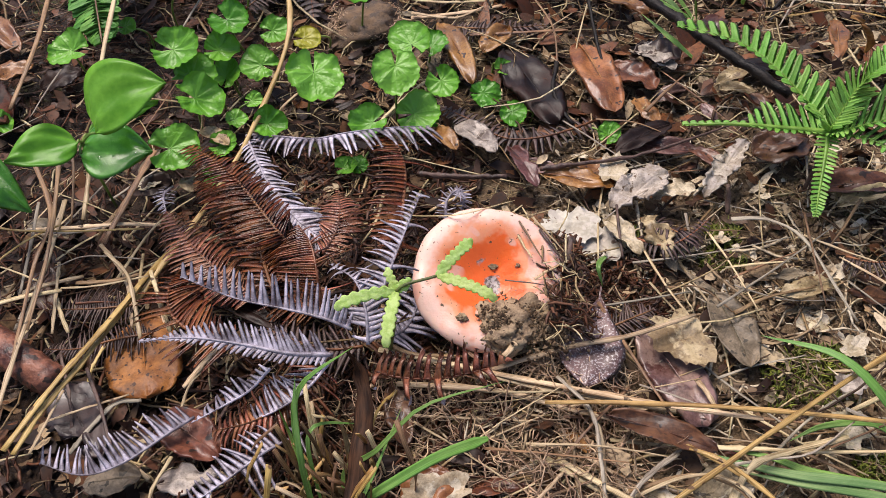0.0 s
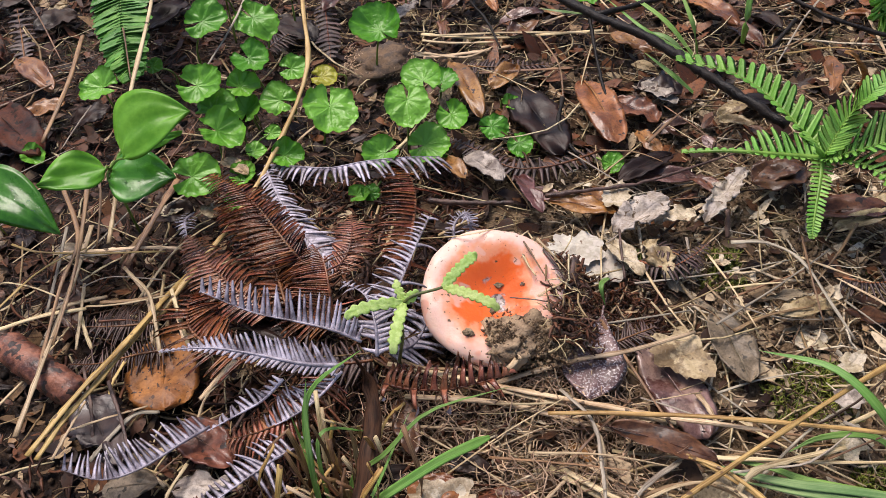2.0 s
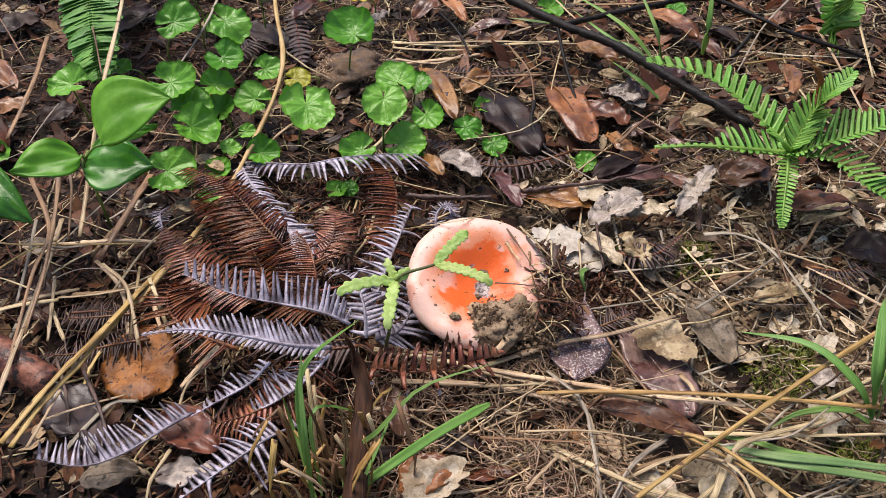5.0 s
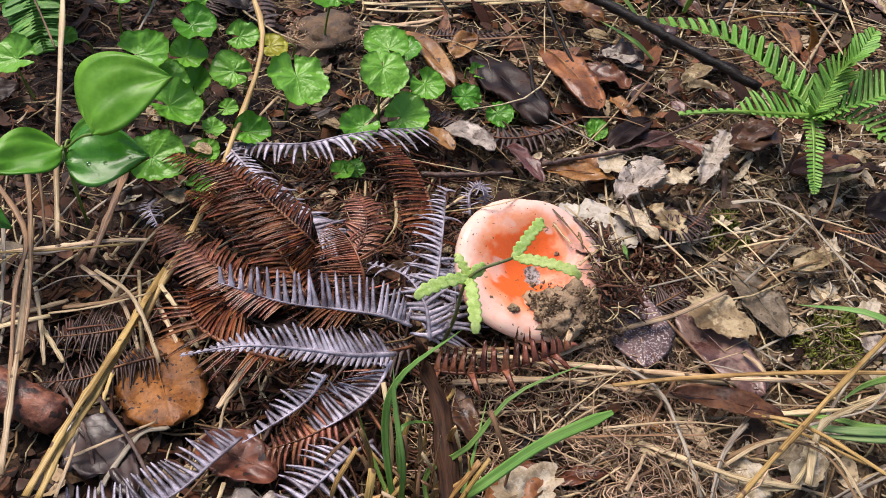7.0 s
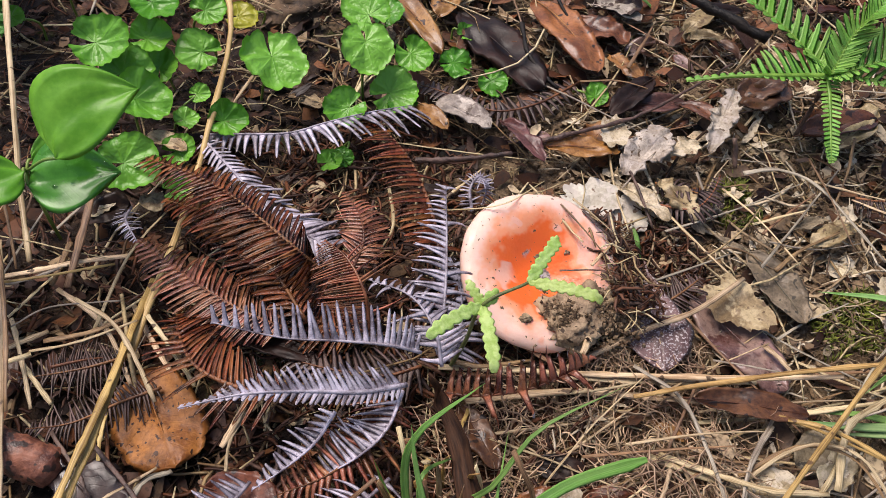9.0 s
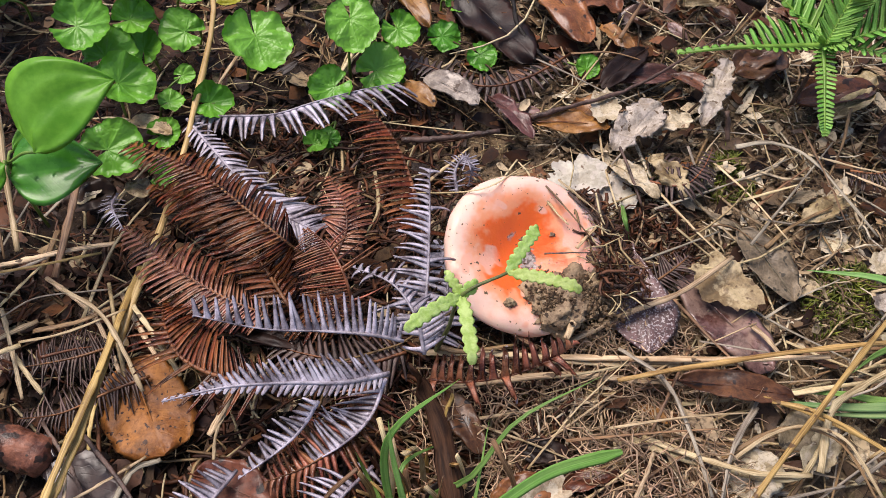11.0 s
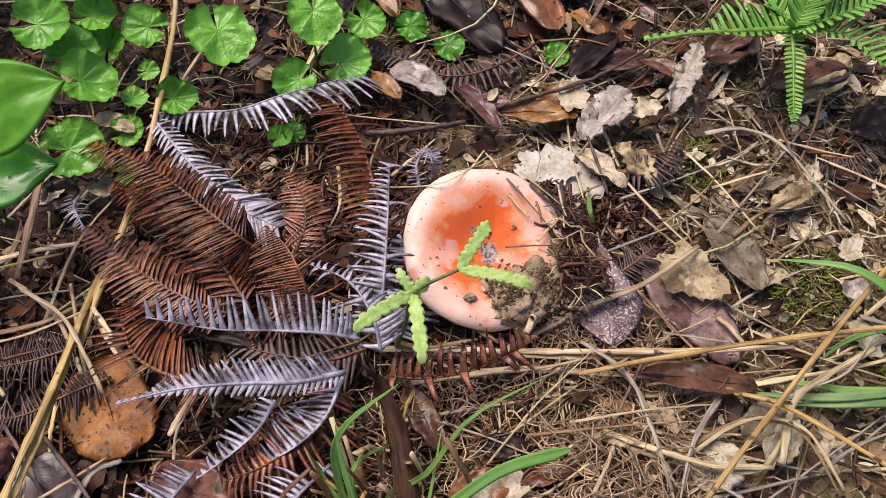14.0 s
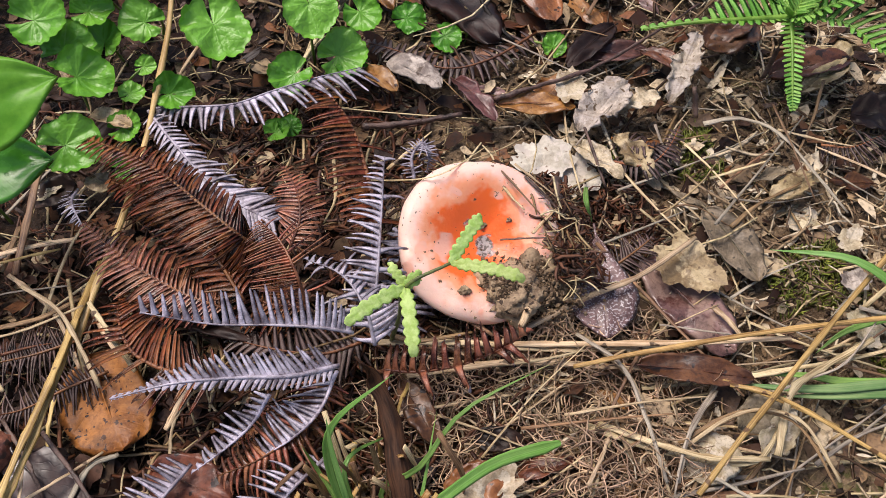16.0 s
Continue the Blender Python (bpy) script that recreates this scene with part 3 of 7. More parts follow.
def pinna_mesh(curl, mats, taper=0.75):
    """One leaflet of unit length and half-width along +x, bending down by curl radians, with an upper and a lower skin,
    flared where it joins its neighbours. taper: 0.5 green, 0.75 dry and grooved, 1.0 withered to a narrow tooth."""
    key = (round(curl, 1), mats[0].name, mats[1].name, taper)
    if key not in PINNAE:
        n = 10
        x = z = 0.0
        c = [Vector((0, 0, 0))]
        for k in range(n):
            a = curl * ((k + 0.5) / n) ** 1.3
            x, z = x + math.cos(a) / n, z - math.sin(a) / n
            c.append(Vector((x, 0.02 * math.sin(3 * k / n), z)))
        us = [k / n for k in range(n + 1)]
        if taper == 0.5:
            ws = [0.74 - 0.22 * u ** 3 + 0.3 * math.exp(-9 * u) + 0.05 * math.sin(40 * u) for u in us]
            ws[-1] *= 0.5
            vs, fs, uv, slot = blade(c, ws, (0, 0, 1), 0.035, 0.012, 4)
        else:
            lean, flare, fold = (0.56, 6, -0.05) if taper == 1.0 else (0.66, 7, 0.06)
            ws = [lean * (1 - 0.45 * u ** 1.5) + (1.04 - lean) * math.exp(-flare * u) for u in us]
            ws[-1] *= 0.45
            vs, fs, uv, slot = blade(c, ws, (0, 0, 1), fold, 0.012, 4)
        PINNAE[key] = mesh("pinna", vs, fs, list(mats), uv, slot)
    return PINNAE[key]


def frond(thing, pts, length, count, mats, stalk_mat, sides=(1, 1), curl=(0.2, 0.9), angle=65, up=(0, 0, 1), rise=0.0, taper=0.75,
          r=0.0009, profile=lambda s: math.sin(math.pi * min(1, 0.12 + s * 0.88)) ** 0.6, n=24, seed=1, jitter=0.1, start=0.04, name="frond", label="", roll=0.0, spread=(1, 1)):
    """A fern frond from its foot to its tip: the stalk is a part of the thing, the leaflets parts of the stalk."""
    rng = random.Random(seed * 77 + 5)
    o = Vector(thing.location)
    c = spline(pts, n)
    vs, fs = tube(rel(c, o), [r * (1 - 0.75 * k / n) for k in range(n + 1)], 6)
    stalk = part(name, mesh("rachis", vs, fs, [stalk_mat]), thing, label)
    ts = tangents(c)
    half = 0.54 * sum((c[k + 1] - c[k]).length for k in range(n)) / count
    for k in range(count):
        s = start + (0.985 - start) * k / (count - 1)
        i = min(int(s * n), n - 1)
        f = s * n - i
        p = c[i].lerp(c[i + 1], f)
        t = ts[i].lerp(ts[i + 1], f).normalized()
        u = Vector(up)
        side = t.cross(u).normalized()
        nor = side.cross(t)
        if roll:
            q = Matrix.Rotation(radians(roll), 3, t)
            side, nor = q @ side, q @ nor
        for sign, on in ((1, sides[0]), (-1, sides[1])):
            if not on or rng.random() > on:
                continue
            a = radians(angle * (1 - 0.18 * s)) + rng.gauss(0, jitter)
            x = (t * math.cos(a) + side * sign * math.sin(a) + nor * (rise + rng.gauss(0, jitter))).normalized()
            y = nor.cross(x).normalized()
            z = x.cross(y)
            ln = length * profile(s) * (1 + rng.gauss(0, 0.07)) * spread[0 if sign > 0 else 1]
            cv = round(rng.uniform(*curl) * 5) / 5
            m = Matrix(((x.x, y.x, z.x, 0), (x.y, y.y, z.y, 0), (x.z, y.z, z.z, 0), (0, 0, 0, 1)))
            ob = new("pinna", pinna_mesh(cv, mats, taper))
            ob.parent = stalk
            wide = half / max(0.6, math.sin(a))
            ob.matrix_basis = Matrix.Translation(p - o) @ m @ Matrix.Diagonal((ln, wide, ln, 1))
    return stalk


def dead_frond(pts, length, count, look_mats, label, **more):
    e = base_of("dead_fern_frond", pts[0], label, "fern frond", "dead fern fronds")
    frond(e, pts, length, count, look_mats, more.pop("stalk_mat", RACHIS_BROWN), name="rachis", **more)
    return e


def pennywort(p, r, root, mat=None, turn=0.0, lean=0.45, seed=0, fold=0.12, label="scalloped round green pennywort leaf on a thin stalk"):
    """A round scalloped leaf with a notch; p its middle, r its radius, root the foot of its stalk."""
    rng = random.Random(seed + 400)
    p = Vector(p)
    nor = Vector((rng.gauss(0, 0.16), -lean + rng.gauss(0, 0.1), 1)).normalized()
    x = Vector((0, 1, 0)).cross(nor).normalized()
    x = Matrix.Rotation(radians(turn), 3, nor) @ x
    y = nor.cross(x)
    r *= 0.9
    p = p - x * (0.17 * r)
    rings, around = 7, 80
    vs, uv, fs = [], [], []
    cut = rng.uniform(0.10, 0.34)
    fold = rng.uniform(-0.05, 0.36)
    lobes, oval, crease = rng.choice((9, 10, 10, 11)), rng.uniform(0.86, 1.0), rng.uniform(0.0, 0.35)
    for skin in (0, 1):
        for i in range(rings + 1):
            for j in range(around):
                q = -math.pi + cut + (2 * math.pi - 2 * cut) * j / (around - 1)
                f = i / rings
                g = 1 + 0.07 * abs(math.sin(q * lobes + 0.6 * math.sin(q * 2 + seed))) ** 0.6 + 0.14 * noise.noise((math.cos(q) * 1.3, math.sin(q) * 1.3, seed * 1.7)) + 0.05 * noise.noise((math.cos(q) * 5, math.sin(q) * 5, seed))
                g *= 1 + 0.2 * math.cos(q)
                rr = r * (0.02 + 0.98 * f) * g
                h = r * (fold * (1.2 * f * f - 0.4 * f) + 0.045 * f * math.cos(9 * q) + crease * f * abs(math.sin(q)) ** 1.5 + 0.34 * f * noise.noise((math.cos(q) * f * 1.6 + seed, math.sin(q) * f * 1.6, 5.5)) + 0.10 * f * noise.noise((math.cos(q) * f * 4, math.sin(q) * f * 4, seed))) - skin * 0.00035
                vs.append(x * (rr * math.cos(q)) + y * (rr * oval * math.sin(q)) + nor * h)
                uv.append((q / (2 * math.pi) + 0.5, f))
    m = (rings + 1) * around
    for skin in (0, 1):
        for i in range(rings):
            for j in range(around - 1):
                a = skin * m + i * around + j
                f = (a, a + 1, a + around + 1, a + around)
                fs.append(f if skin == 1 else f[::-1])
    for j in range(around - 1):
        a = rings * around + j
        fs.append((a, a + 1, a + m + 1, a + m))
    e = base_of("pennywort_leaf", root, label, "leaf", "pennywort leaves")
    o = Vector(root)
    part("blade", mesh("pennywort_blade", [v + p - o for v in vs], [f[::-1] for f in fs], [mat or PENNY], uv), e)
    c = spline([(0, 0, 0), ((p - o) * 0.5 + Vector((rng.gauss(0, 0.004), rng.gauss(0, 0.004), 0.006))), p - o - nor * 0.0006], 10)
    vs, fs = tube(c, [0.0009 - 0.00003 * k for k in range(11)], 6)
    part("stalk", mesh("pennywort_stalk", vs, fs, [PENNY_STALK]), e)
    return e


def scatter(name, label, mat, count, make, area, seed, keep=lambda x, y: 1.0):
    """Loose litter too small to pick apart, as one object."""
    rng = random.Random(seed)
    vs, fs = [], []
    for _ in range(count):
        x, y = rng.uniform(*area[0]), rng.uniform(*area[1])
        if rng.random() > keep(x, y):
            continue
        v, f = make(rng, x, y)
        k = len(vs)
        vs.extend(v)
        fs.extend([tuple(i + k for i in g) for g in f])
    ob = new(name, mesh(name, vs, fs, [mat]))
    return tagged(ob, label, "litter", kind="stuff")


def flake(rng, x, y, lo=0.003, hi=0.012, lift=0.006):
    """A torn flake of leaf: a bent, uneven patch."""
    n = rng.randint(6, 9)
    s = lo + (hi - lo) * rng.random() ** 2.2
    long = rng.uniform(0.22, 0.75)
    turn = rng.uniform(0, 6.28)
    tx, ty = rng.gauss(0, 0.35), rng.gauss(0, 0.35)
    z0 = gz(x, y) + rng.uniform(0.0005, lift)
    bend = rng.gauss(0, 0.25)
    vs = [Vector((x, y, z0))]
    for ring in (0.55, 1.0):
        for k in range(n):
            a = 2 * math.pi * k / n
            r = s * ring * rng.uniform(0.5, 1.2)
            u, v = r * math.cos(a), r * math.sin(a) * long
            h = tx * u + ty * v + bend * u * u / s
            vs.append(Vector((x + u * math.cos(turn) - v * math.sin(turn), y + u * math.sin(turn) + v * math.cos(turn), z0 + h)))
    fs = [(0, 1 + k, 1 + (k + 1) % n) for k in range(n)] + [(1 + k, 1 + n + k, 1 + n + (k + 1) % n, 1 + (k + 1) % n) for k in range(n)]
    return vs, fs


def chaff(rng, x, y, lo=0.008, hi=0.05, thin=0.00035, thick=0.0011, lift=0.008, dirs=None, over=0.0):
    """A bit of stem or fibre."""
    ln = lo + (hi - lo) * rng.random() ** 2
    a = rng.uniform(0, 6.28) if dirs is None else rng.gauss(*dirs)
    d = Vector((math.cos(a), math.sin(a), rng.gauss(0, 0.09)))
    s = Vector((-d.y, d.x, 0))
    z = gz(x, y) + over + rng.uniform(0.001, lift)
    bend = rng.gauss(0, 0.10) * ln
    c = [Vector((x, y, z)) + d * ln * (k / 4 - 0.5) + s * bend * (1 - (k / 2 - 1) ** 2) + Vector((0, 0, rng.gauss(0, 0.0008))) for k in range(5)]
    r = rng.uniform(thin, thick) * (0.6 + 8 * ln)
    return tube(c, [r * 0.8, r, r, r * 0.9, r * 0.5], 4, rng.uniform(0.2, 0.8))


def crumb(rng, x, y, lo=0.0008, hi=0.0035, lift=0.003):
    s = lo + (hi - lo) * rng.random() ** 3
    z = gz(x, y) + rng.uniform(0, lift) * 0.5
    q = Euler((rng.uniform(0, 6), rng.uniform(0, 6), rng.uniform(0, 6))).to_matrix()
    vs = [q @ Vector(v) * (s * rng.uniform(0.7, 1.25)) + Vector((x, y, z)) for v in OCTA]
    return vs, OCTA_FACES


OCTA = [(1, 0, 0), (-1, 0, 0), (0, 1, 0), (0, -1, 0), (0, 0, 0.8), (0, 0, -0.8)]
OCTA_FACES = [(0, 2, 4), (2, 1, 4), (1, 3, 4), (3, 0, 4), (2, 0, 5), (1, 2, 5), (3, 1, 5), (0, 3, 5)]


# ---- the place ----
ground()

# mushroom
def mushroom(centre, radius, tilt, turn):
    e = base_of("mushroom", centre, "salmon-pink funnel-shaped mushroom with orange hollow centre, soiled, in leaf litter", "mushroom")
    e.matrix_basis = Matrix.Translation(centre) @ pose(0, 0, 0, tilt[0], tilt[1], turn)
    prof = [(0.0, -0.27), (0.10, -0.262), (0.22, -0.225), (0.36, -0.15), (0.50, -0.07), (0.64, -0.012), (0.77, 0.012), (0.88, 0.008), (0.95, -0.02), (0.99, -0.065), (1.0, -0.11), (0.975, -0.15)]
    around = 72
    vs, fs = [], []
    for k, (r, z) in enumerate(prof):
        for j in range(around):
            a = 2 * math.pi * j / around
            wob = 1 + 0.035 * r * noise.noise((math.cos(a) * 1.4, math.sin(a) * 1.4, 2.2)) + 0.012 * r * noise.noise((math.cos(a) * 5, math.sin(a) * 5, 7))
            x, y = r * math.cos(a) * wob, r * math.sin(a) * wob
            h = z + 0.05 * noise.noise((x * 2.2, y * 2.2, 1.0)) + 0.012 * noise.noise((x * 7, y * 7, 4.0))
            vs.append(Vector((x, y, h)) * radius)
    for k in range(len(prof) - 1):
        for j in range(around):
            a, b = k * around + j, k * around + (j + 1) % around
            fs.append((a, a + around, b + around, b)[::-1])
    part("cap", mesh("cap", vs, fs, [CAP]), e, "salmon cap with orange patches and soil specks")
    vs, fs = [], []
    for j in range(96):
        a = 2 * math.pi * j / 96
        d, s = Vector((math.cos(a), math.sin(a), 0)), Vector((-math.sin(a), math.cos(a), 0)) * 0.008
        k = len(vs)
        for r, z0, z1 in ((0.25, -0.36, -0.55), (0.6, -0.12, -0.32), (0.96, -0.13, -0.18)):
            vs += [(d * r - s + Vector((0, 0, z0))) * radius, (d * r + s + Vector((0, 0, z0))) * radius, (d * r + Vector((0, 0, z1))) * radius]
        for q in (0, 3):
            fs += [(k + q, k + q + 3, k + q + 5, k + q + 2), (k + q + 1, k + q + 2, k + q + 5, k + q + 4)]
    part("gills", mesh("gills", vs, fs, [GILLS]), e, "pale narrow gills")
    c = spline([(0, 0, -0.3 * radius), (0.02 * radius, 0, -0.7 * radius), (0, 0, -1.15 * radius)], 8)
    vs, fs = tube(c, [radius * q for q in (0.34, 0.29, 0.26, 0.25, 0.25, 0.26, 0.27, 0.27, 0.25)], 20)
    part("stem", mesh("stem", vs, fs, [STEM_PALE]), e, "short pale stem")
    return e


MUSH = Vector((0.0186, 0.2530, 0.0365))
mushroom(MUSH, 0.0380, (19, -3, 0), 20)

# green ferns
def green_fern(place, label):
    return base_of("fern", place, label, "fern", "green ferns")


ROOT_R = Vector((0.2081, 0.3326, 0.0489))
fern = green_fern(ROOT_R - Vector((0, 0, 0.045)), "bright green young fern rosette growing out of the litter")
foot = ROOT_R - Vector((0, 0, 0.045))
GREEN = (FERN_GREEN, FERN_GREEN)
flat_fern = dict(rise=0.38, curl=(0.0, 0.45), taper=0.5, jitter=0.04, r=0.0011)
frond(fern, [ROOT_R, (0.2091, 0.3386, 0.0480), (0.1914, 0.3635, 0.0620), (0.1714, 0.3902, 0.0680), (0.1391, 0.4098, 0.0680)], 0.0235, 23, GREEN, FERN_STALK, seed=11, angle=66, start=0.06, spread=(1, 0.35), profile=lambda s: (1 - s) ** 0.5 * min(1, 0.4 + s * 2) + 0.05, **flat_fern)
frond(fern, [ROOT_R, (0.1861, 0.3361, 0.0500), (0.1591, 0.3415, 0.0500), (0.1343, 0.3498, 0.0438)], 0.0215, 18, GREEN, FERN_STALK, seed=12, angle=78, start=0.06, spread=(1, 0.28), profile=lambda s: max(0.13, 1 - (s / 0.62) ** 4) * min(1, 0.4 + s * 2), **{**flat_fern, "r": 0.0021})
frond(fern, [ROOT_R, (0.2023, 0.3158, 0.0430), (0.1962, 0.2992, 0.0360), (0.1930, 0.2888, 0.0306)], 0.0060, 22, GREEN, FERN_STALK, seed=13, angle=72, start=0.06, profile=lambda s: (1 - s) ** 0.4 + 0.15, **{**flat_fern, "r": 0.0015})
frond(fern, [ROOT_R, (0.2118, 0.3303, 0.0500), (0.2255, 0.3164, 0.0560), (0.2342, 0.2968, 0.0550), (0.2466, 0.2853, 0.0500)], 0.023, 21, GREEN, FERN_STALK, seed=14, angle=72, start=0.06, spread=(0.4, 1), profile=lambda s: (1 - s) ** 0.5 * min(1, 0.45 + s * 2) + 0.05, **flat_fern)
frond(fern, [ROOT_R, (0.2118, 0.3298, 0.0520), (0.2284, 0.3228, 0.0650), (0.2483, 0.3228, 0.0720), (0.2757, 0.3293, 0.0740)], 0.027, 24, GREEN, FERN_STALK, seed=15, angle=72, start=0.06, spread=(0.4, 1), profile=lambda s: (1 - s) ** 0.5 * min(1, 0.45 + s * 2) + 0.05, **flat_fern)
frond(fern, [ROOT_R, (0.2091, 0.3320, 0.0550), (0.2165, 0.3386, 0.0700), (0.2235, 0.3387, 0.0850), (0.2418, 0.3533, 0.0900)], 0.017, 27, GREEN, FERN_STALK, seed=16, angle=52, start=0.06, profile=lambda s: (1 - s) ** 0.4 * min(1, 0.3 + s * 1.6) + 0.05, **{**flat_fern})
frond(fern, [ROOT_R, (0.2095, 0.3415, 0.0500), (0.2040, 0.3579, 0.0550), (0.2060, 0.3836, 0.0500)], 0.010, 12, GREEN, FERN_STALK, seed=17, angle=66, start=0.06, **flat_fern)

vs, fs = tube(rel(spline([foot, foot.lerp(ROOT_R, 0.6) + Vector((0.002, 0.001, 0)), ROOT_R], 8), foot), [0.0013] * 9, 8)
part("stem", mesh("fern_stem", vs, fs, [TWIG_BROWN]), fern, "thin brown stem")
back = Vector((-0.3934, 1.0658, 0.0000))
fern = green_fern(back, "deep green fern frond arching over the litter")
frond(fern, [back, (-0.3196, 0.8347, 0.0500), (-0.2585, 0.6042, 0.0700), (-0.2401, 0.5167, 0.0550), (-0.2301, 0.4730, 0.0300)], 0.034, 84, (FERN_DARK, FERN_DARK), FERN_STALK, seed=21, angle=86, start=0.12, up=(0, -0.8, 1), profile=lambda s: (1 - s) ** 0.45 + 0.06, **{**flat_fern, 'rise': 0.05})
far = Vector((0.3294, 0.5318, 0.0000))
fern = green_fern(far, "small light green fern tuft beside dry stems")
frond(fern, [far, (0.3193, 0.5232, 0.0300), (0.3179, 0.5301, 0.0500), (0.3413, 0.5763, 0.0600)], 0.022, 18, GREEN, FERN_STALK, seed=22, angle=80, start=0.15, up=(0, -0.5, 1), profile=lambda s: (1 - s) ** 0.4, **flat_fern)
frond(fern, [far, (0.3235, 0.5229, 0.0300), (0.3435, 0.5484, 0.0400), (0.3835, 0.5855, 0.0400)], 0.020, 16, GREEN, FERN_STALK, seed=23, angle=80, start=0.15, up=(0, -0.5, 1), profile=lambda s: (1 - s) ** 0.4, **flat_fern)

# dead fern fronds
# MAUVE: sky sheen coloured into the upper skin, darker brown lower skin
BROWN, MAUVE, DARK, PINK = (DEAD_BROWN, DEAD_BROWN), (DEAD_MAUVE_SHEEN, DEAD_DARK), (DEAD_DARK, DEAD_DARK), (DEAD_PINK, DEAD_MAUVE_SHEEN)
PINK_L = "dead fern frond with pinkish brown curled leaflets"
BROWN_L, MAUVE_L, DARK_L = "dry brown fern frond with narrow curled leaflets", "dead fern frond with curled leaflets, sky sheen coloured in as pale mauve-grey", "dark withered fern frond pressed into litter"
dead_frond([(-0.1240, 0.3980, 0.0080), (-0.1030, 0.3880, 0.0140), (-0.0800, 0.3780, 0.0200), (-0.0580, 0.3780, 0.0240), (-0.0340, 0.3830, 0.0220), (-0.0090, 0.3900, 0.0160)], 0.0205, 28, MAUVE, MAUVE_L, seed=31, sides=(1, 0), angle=80, curl=(0.1, 0.7), up=(0, 0.55, 0.8), rise=-0.35, taper=1.0, profile=lambda s: 0.62 + 0.38 * min(1, s * 1.6), stalk_mat=DEAD_MAUVE_SHEEN)
dead_frond([(-0.1260, 0.3950, 0.0100), (-0.1130, 0.3610, 0.0180), (-0.1000, 0.3330, 0.0200), (-0.0860, 0.3140, 0.0180), (-0.0720, 0.3030, 0.0140)], 0.021, 34, MAUVE, MAUVE_L, seed=32, angle=62, curl=(0.1, 0.7), taper=1.0, profile=lambda s: 0.3 + 0.6 * min(1, s * 1.5) * min(1, (1.15 - s) * 3), stalk_mat=DEAD_MAUVE_SHEEN)
dead_frond([(-0.0800, 0.2790, 0.0300), (-0.0870, 0.2810, 0.0420), (-0.1000, 0.2980, 0.0460), (-0.1130, 0.3170, 0.0460), (-0.1310, 0.3410, 0.0400), (-0.1570, 0.3700, 0.0280)], 0.0205, 46, BROWN, BROWN_L, seed=33, spread=(0.72, 1), jitter=0.045, angle=68, curl=(0.2, 0.7), up=(0.15, -0.1, 1), profile=lambda s: 0.15 + 0.95 * math.sin(math.pi * (0.25 + 0.72 * s)) ** 0.8, r=0.0012)
dead_frond([(-0.0638, 0.2397, 0.0340), (-0.0642, 0.2474, 0.0500), (-0.0680, 0.2631, 0.0540), (-0.0755, 0.2778, 0.0520)], 0.0195, 34, PINK, PINK_L, seed=34, jitter=0.045, angle=85, sides=(0.2, 1), curl=(0.2, 0.7), taper=1.0, stalk_mat=DEAD_PINK)
dead_frond([(-0.0898, 0.2531, 0.0300), (-0.1015, 0.2838, 0.0340), (-0.1199, 0.3145, 0.0340), (-0.1462, 0.3428, 0.0220)], 0.0190, 33, BROWN, BROWN_L, seed=35, spread=(0.75, 1), jitter=0.045, angle=64, curl=(0.2, 0.7), r=0.0011)
dead_frond([(-0.0988, 0.2557, 0.0220), (-0.1165, 0.2670, 0.0260), (-0.1376, 0.2880, 0.0280), (-0.1598, 0.3218, 0.0200)], 0.0184, 34, PINK, PINK_L, seed=36, jitter=0.045, angle=72, curl=(0.2, 0.7), sides=(1, 1))
dead_frond([(-0.0470, 0.2183, 0.0440), (-0.0599, 0.2212, 0.0500), (-0.0792, 0.2277, 0.0500), (-0.1007, 0.2329, 0.0520), (-0.1263, 0.2415, 0.0592)], 0.015, 27, MAUVE, MAUVE_L, seed=37, angle=84, sides=(1, 0), curl=(0.0, 0.3), up=(0, -0.5, 1), rise=0.3, taper=1.0, jitter=0.07, profile=lambda s: 0.35 + 0.7 * math.sin(math.pi * min(1, 0.1 + 0.85 * s)) ** 0.8, stalk_mat=DEAD_MAUVE_SHEEN)
dead_frond([(-0.0555, 0.2074, 0.0400), (-0.0747, 0.2053, 0.0460), (-0.0935, 0.2080, 0.0500), (-0.1180, 0.2104, 0.0540), (-0.1427, 0.2127, 0.0493)], 0.0118, 32, MAUVE, MAUVE_L, seed=38, angle=64, sides=(1, 1), spread=(1, 0.5), curl=(0.0, 0.5), up=(0, -0.35, 1), rise=0.15, taper=1.0, jitter=0.06, profile=lambda s: 0.09 + 0.91 * max(0.0, min(1, (0.88 - s) * 2.6)) ** 0.8, stalk_mat=DEAD_MAUVE_SHEEN, r=0.0012)
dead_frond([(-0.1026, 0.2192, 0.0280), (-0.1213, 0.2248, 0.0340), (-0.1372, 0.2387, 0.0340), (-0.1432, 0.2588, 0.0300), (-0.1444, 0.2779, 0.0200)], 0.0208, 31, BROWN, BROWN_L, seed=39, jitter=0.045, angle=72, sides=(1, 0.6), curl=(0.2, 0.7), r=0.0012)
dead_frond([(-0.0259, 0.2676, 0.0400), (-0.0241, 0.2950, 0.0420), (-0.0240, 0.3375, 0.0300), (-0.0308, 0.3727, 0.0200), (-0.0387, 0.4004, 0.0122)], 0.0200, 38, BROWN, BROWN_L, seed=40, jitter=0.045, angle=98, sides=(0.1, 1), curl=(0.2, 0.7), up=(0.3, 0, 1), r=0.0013)
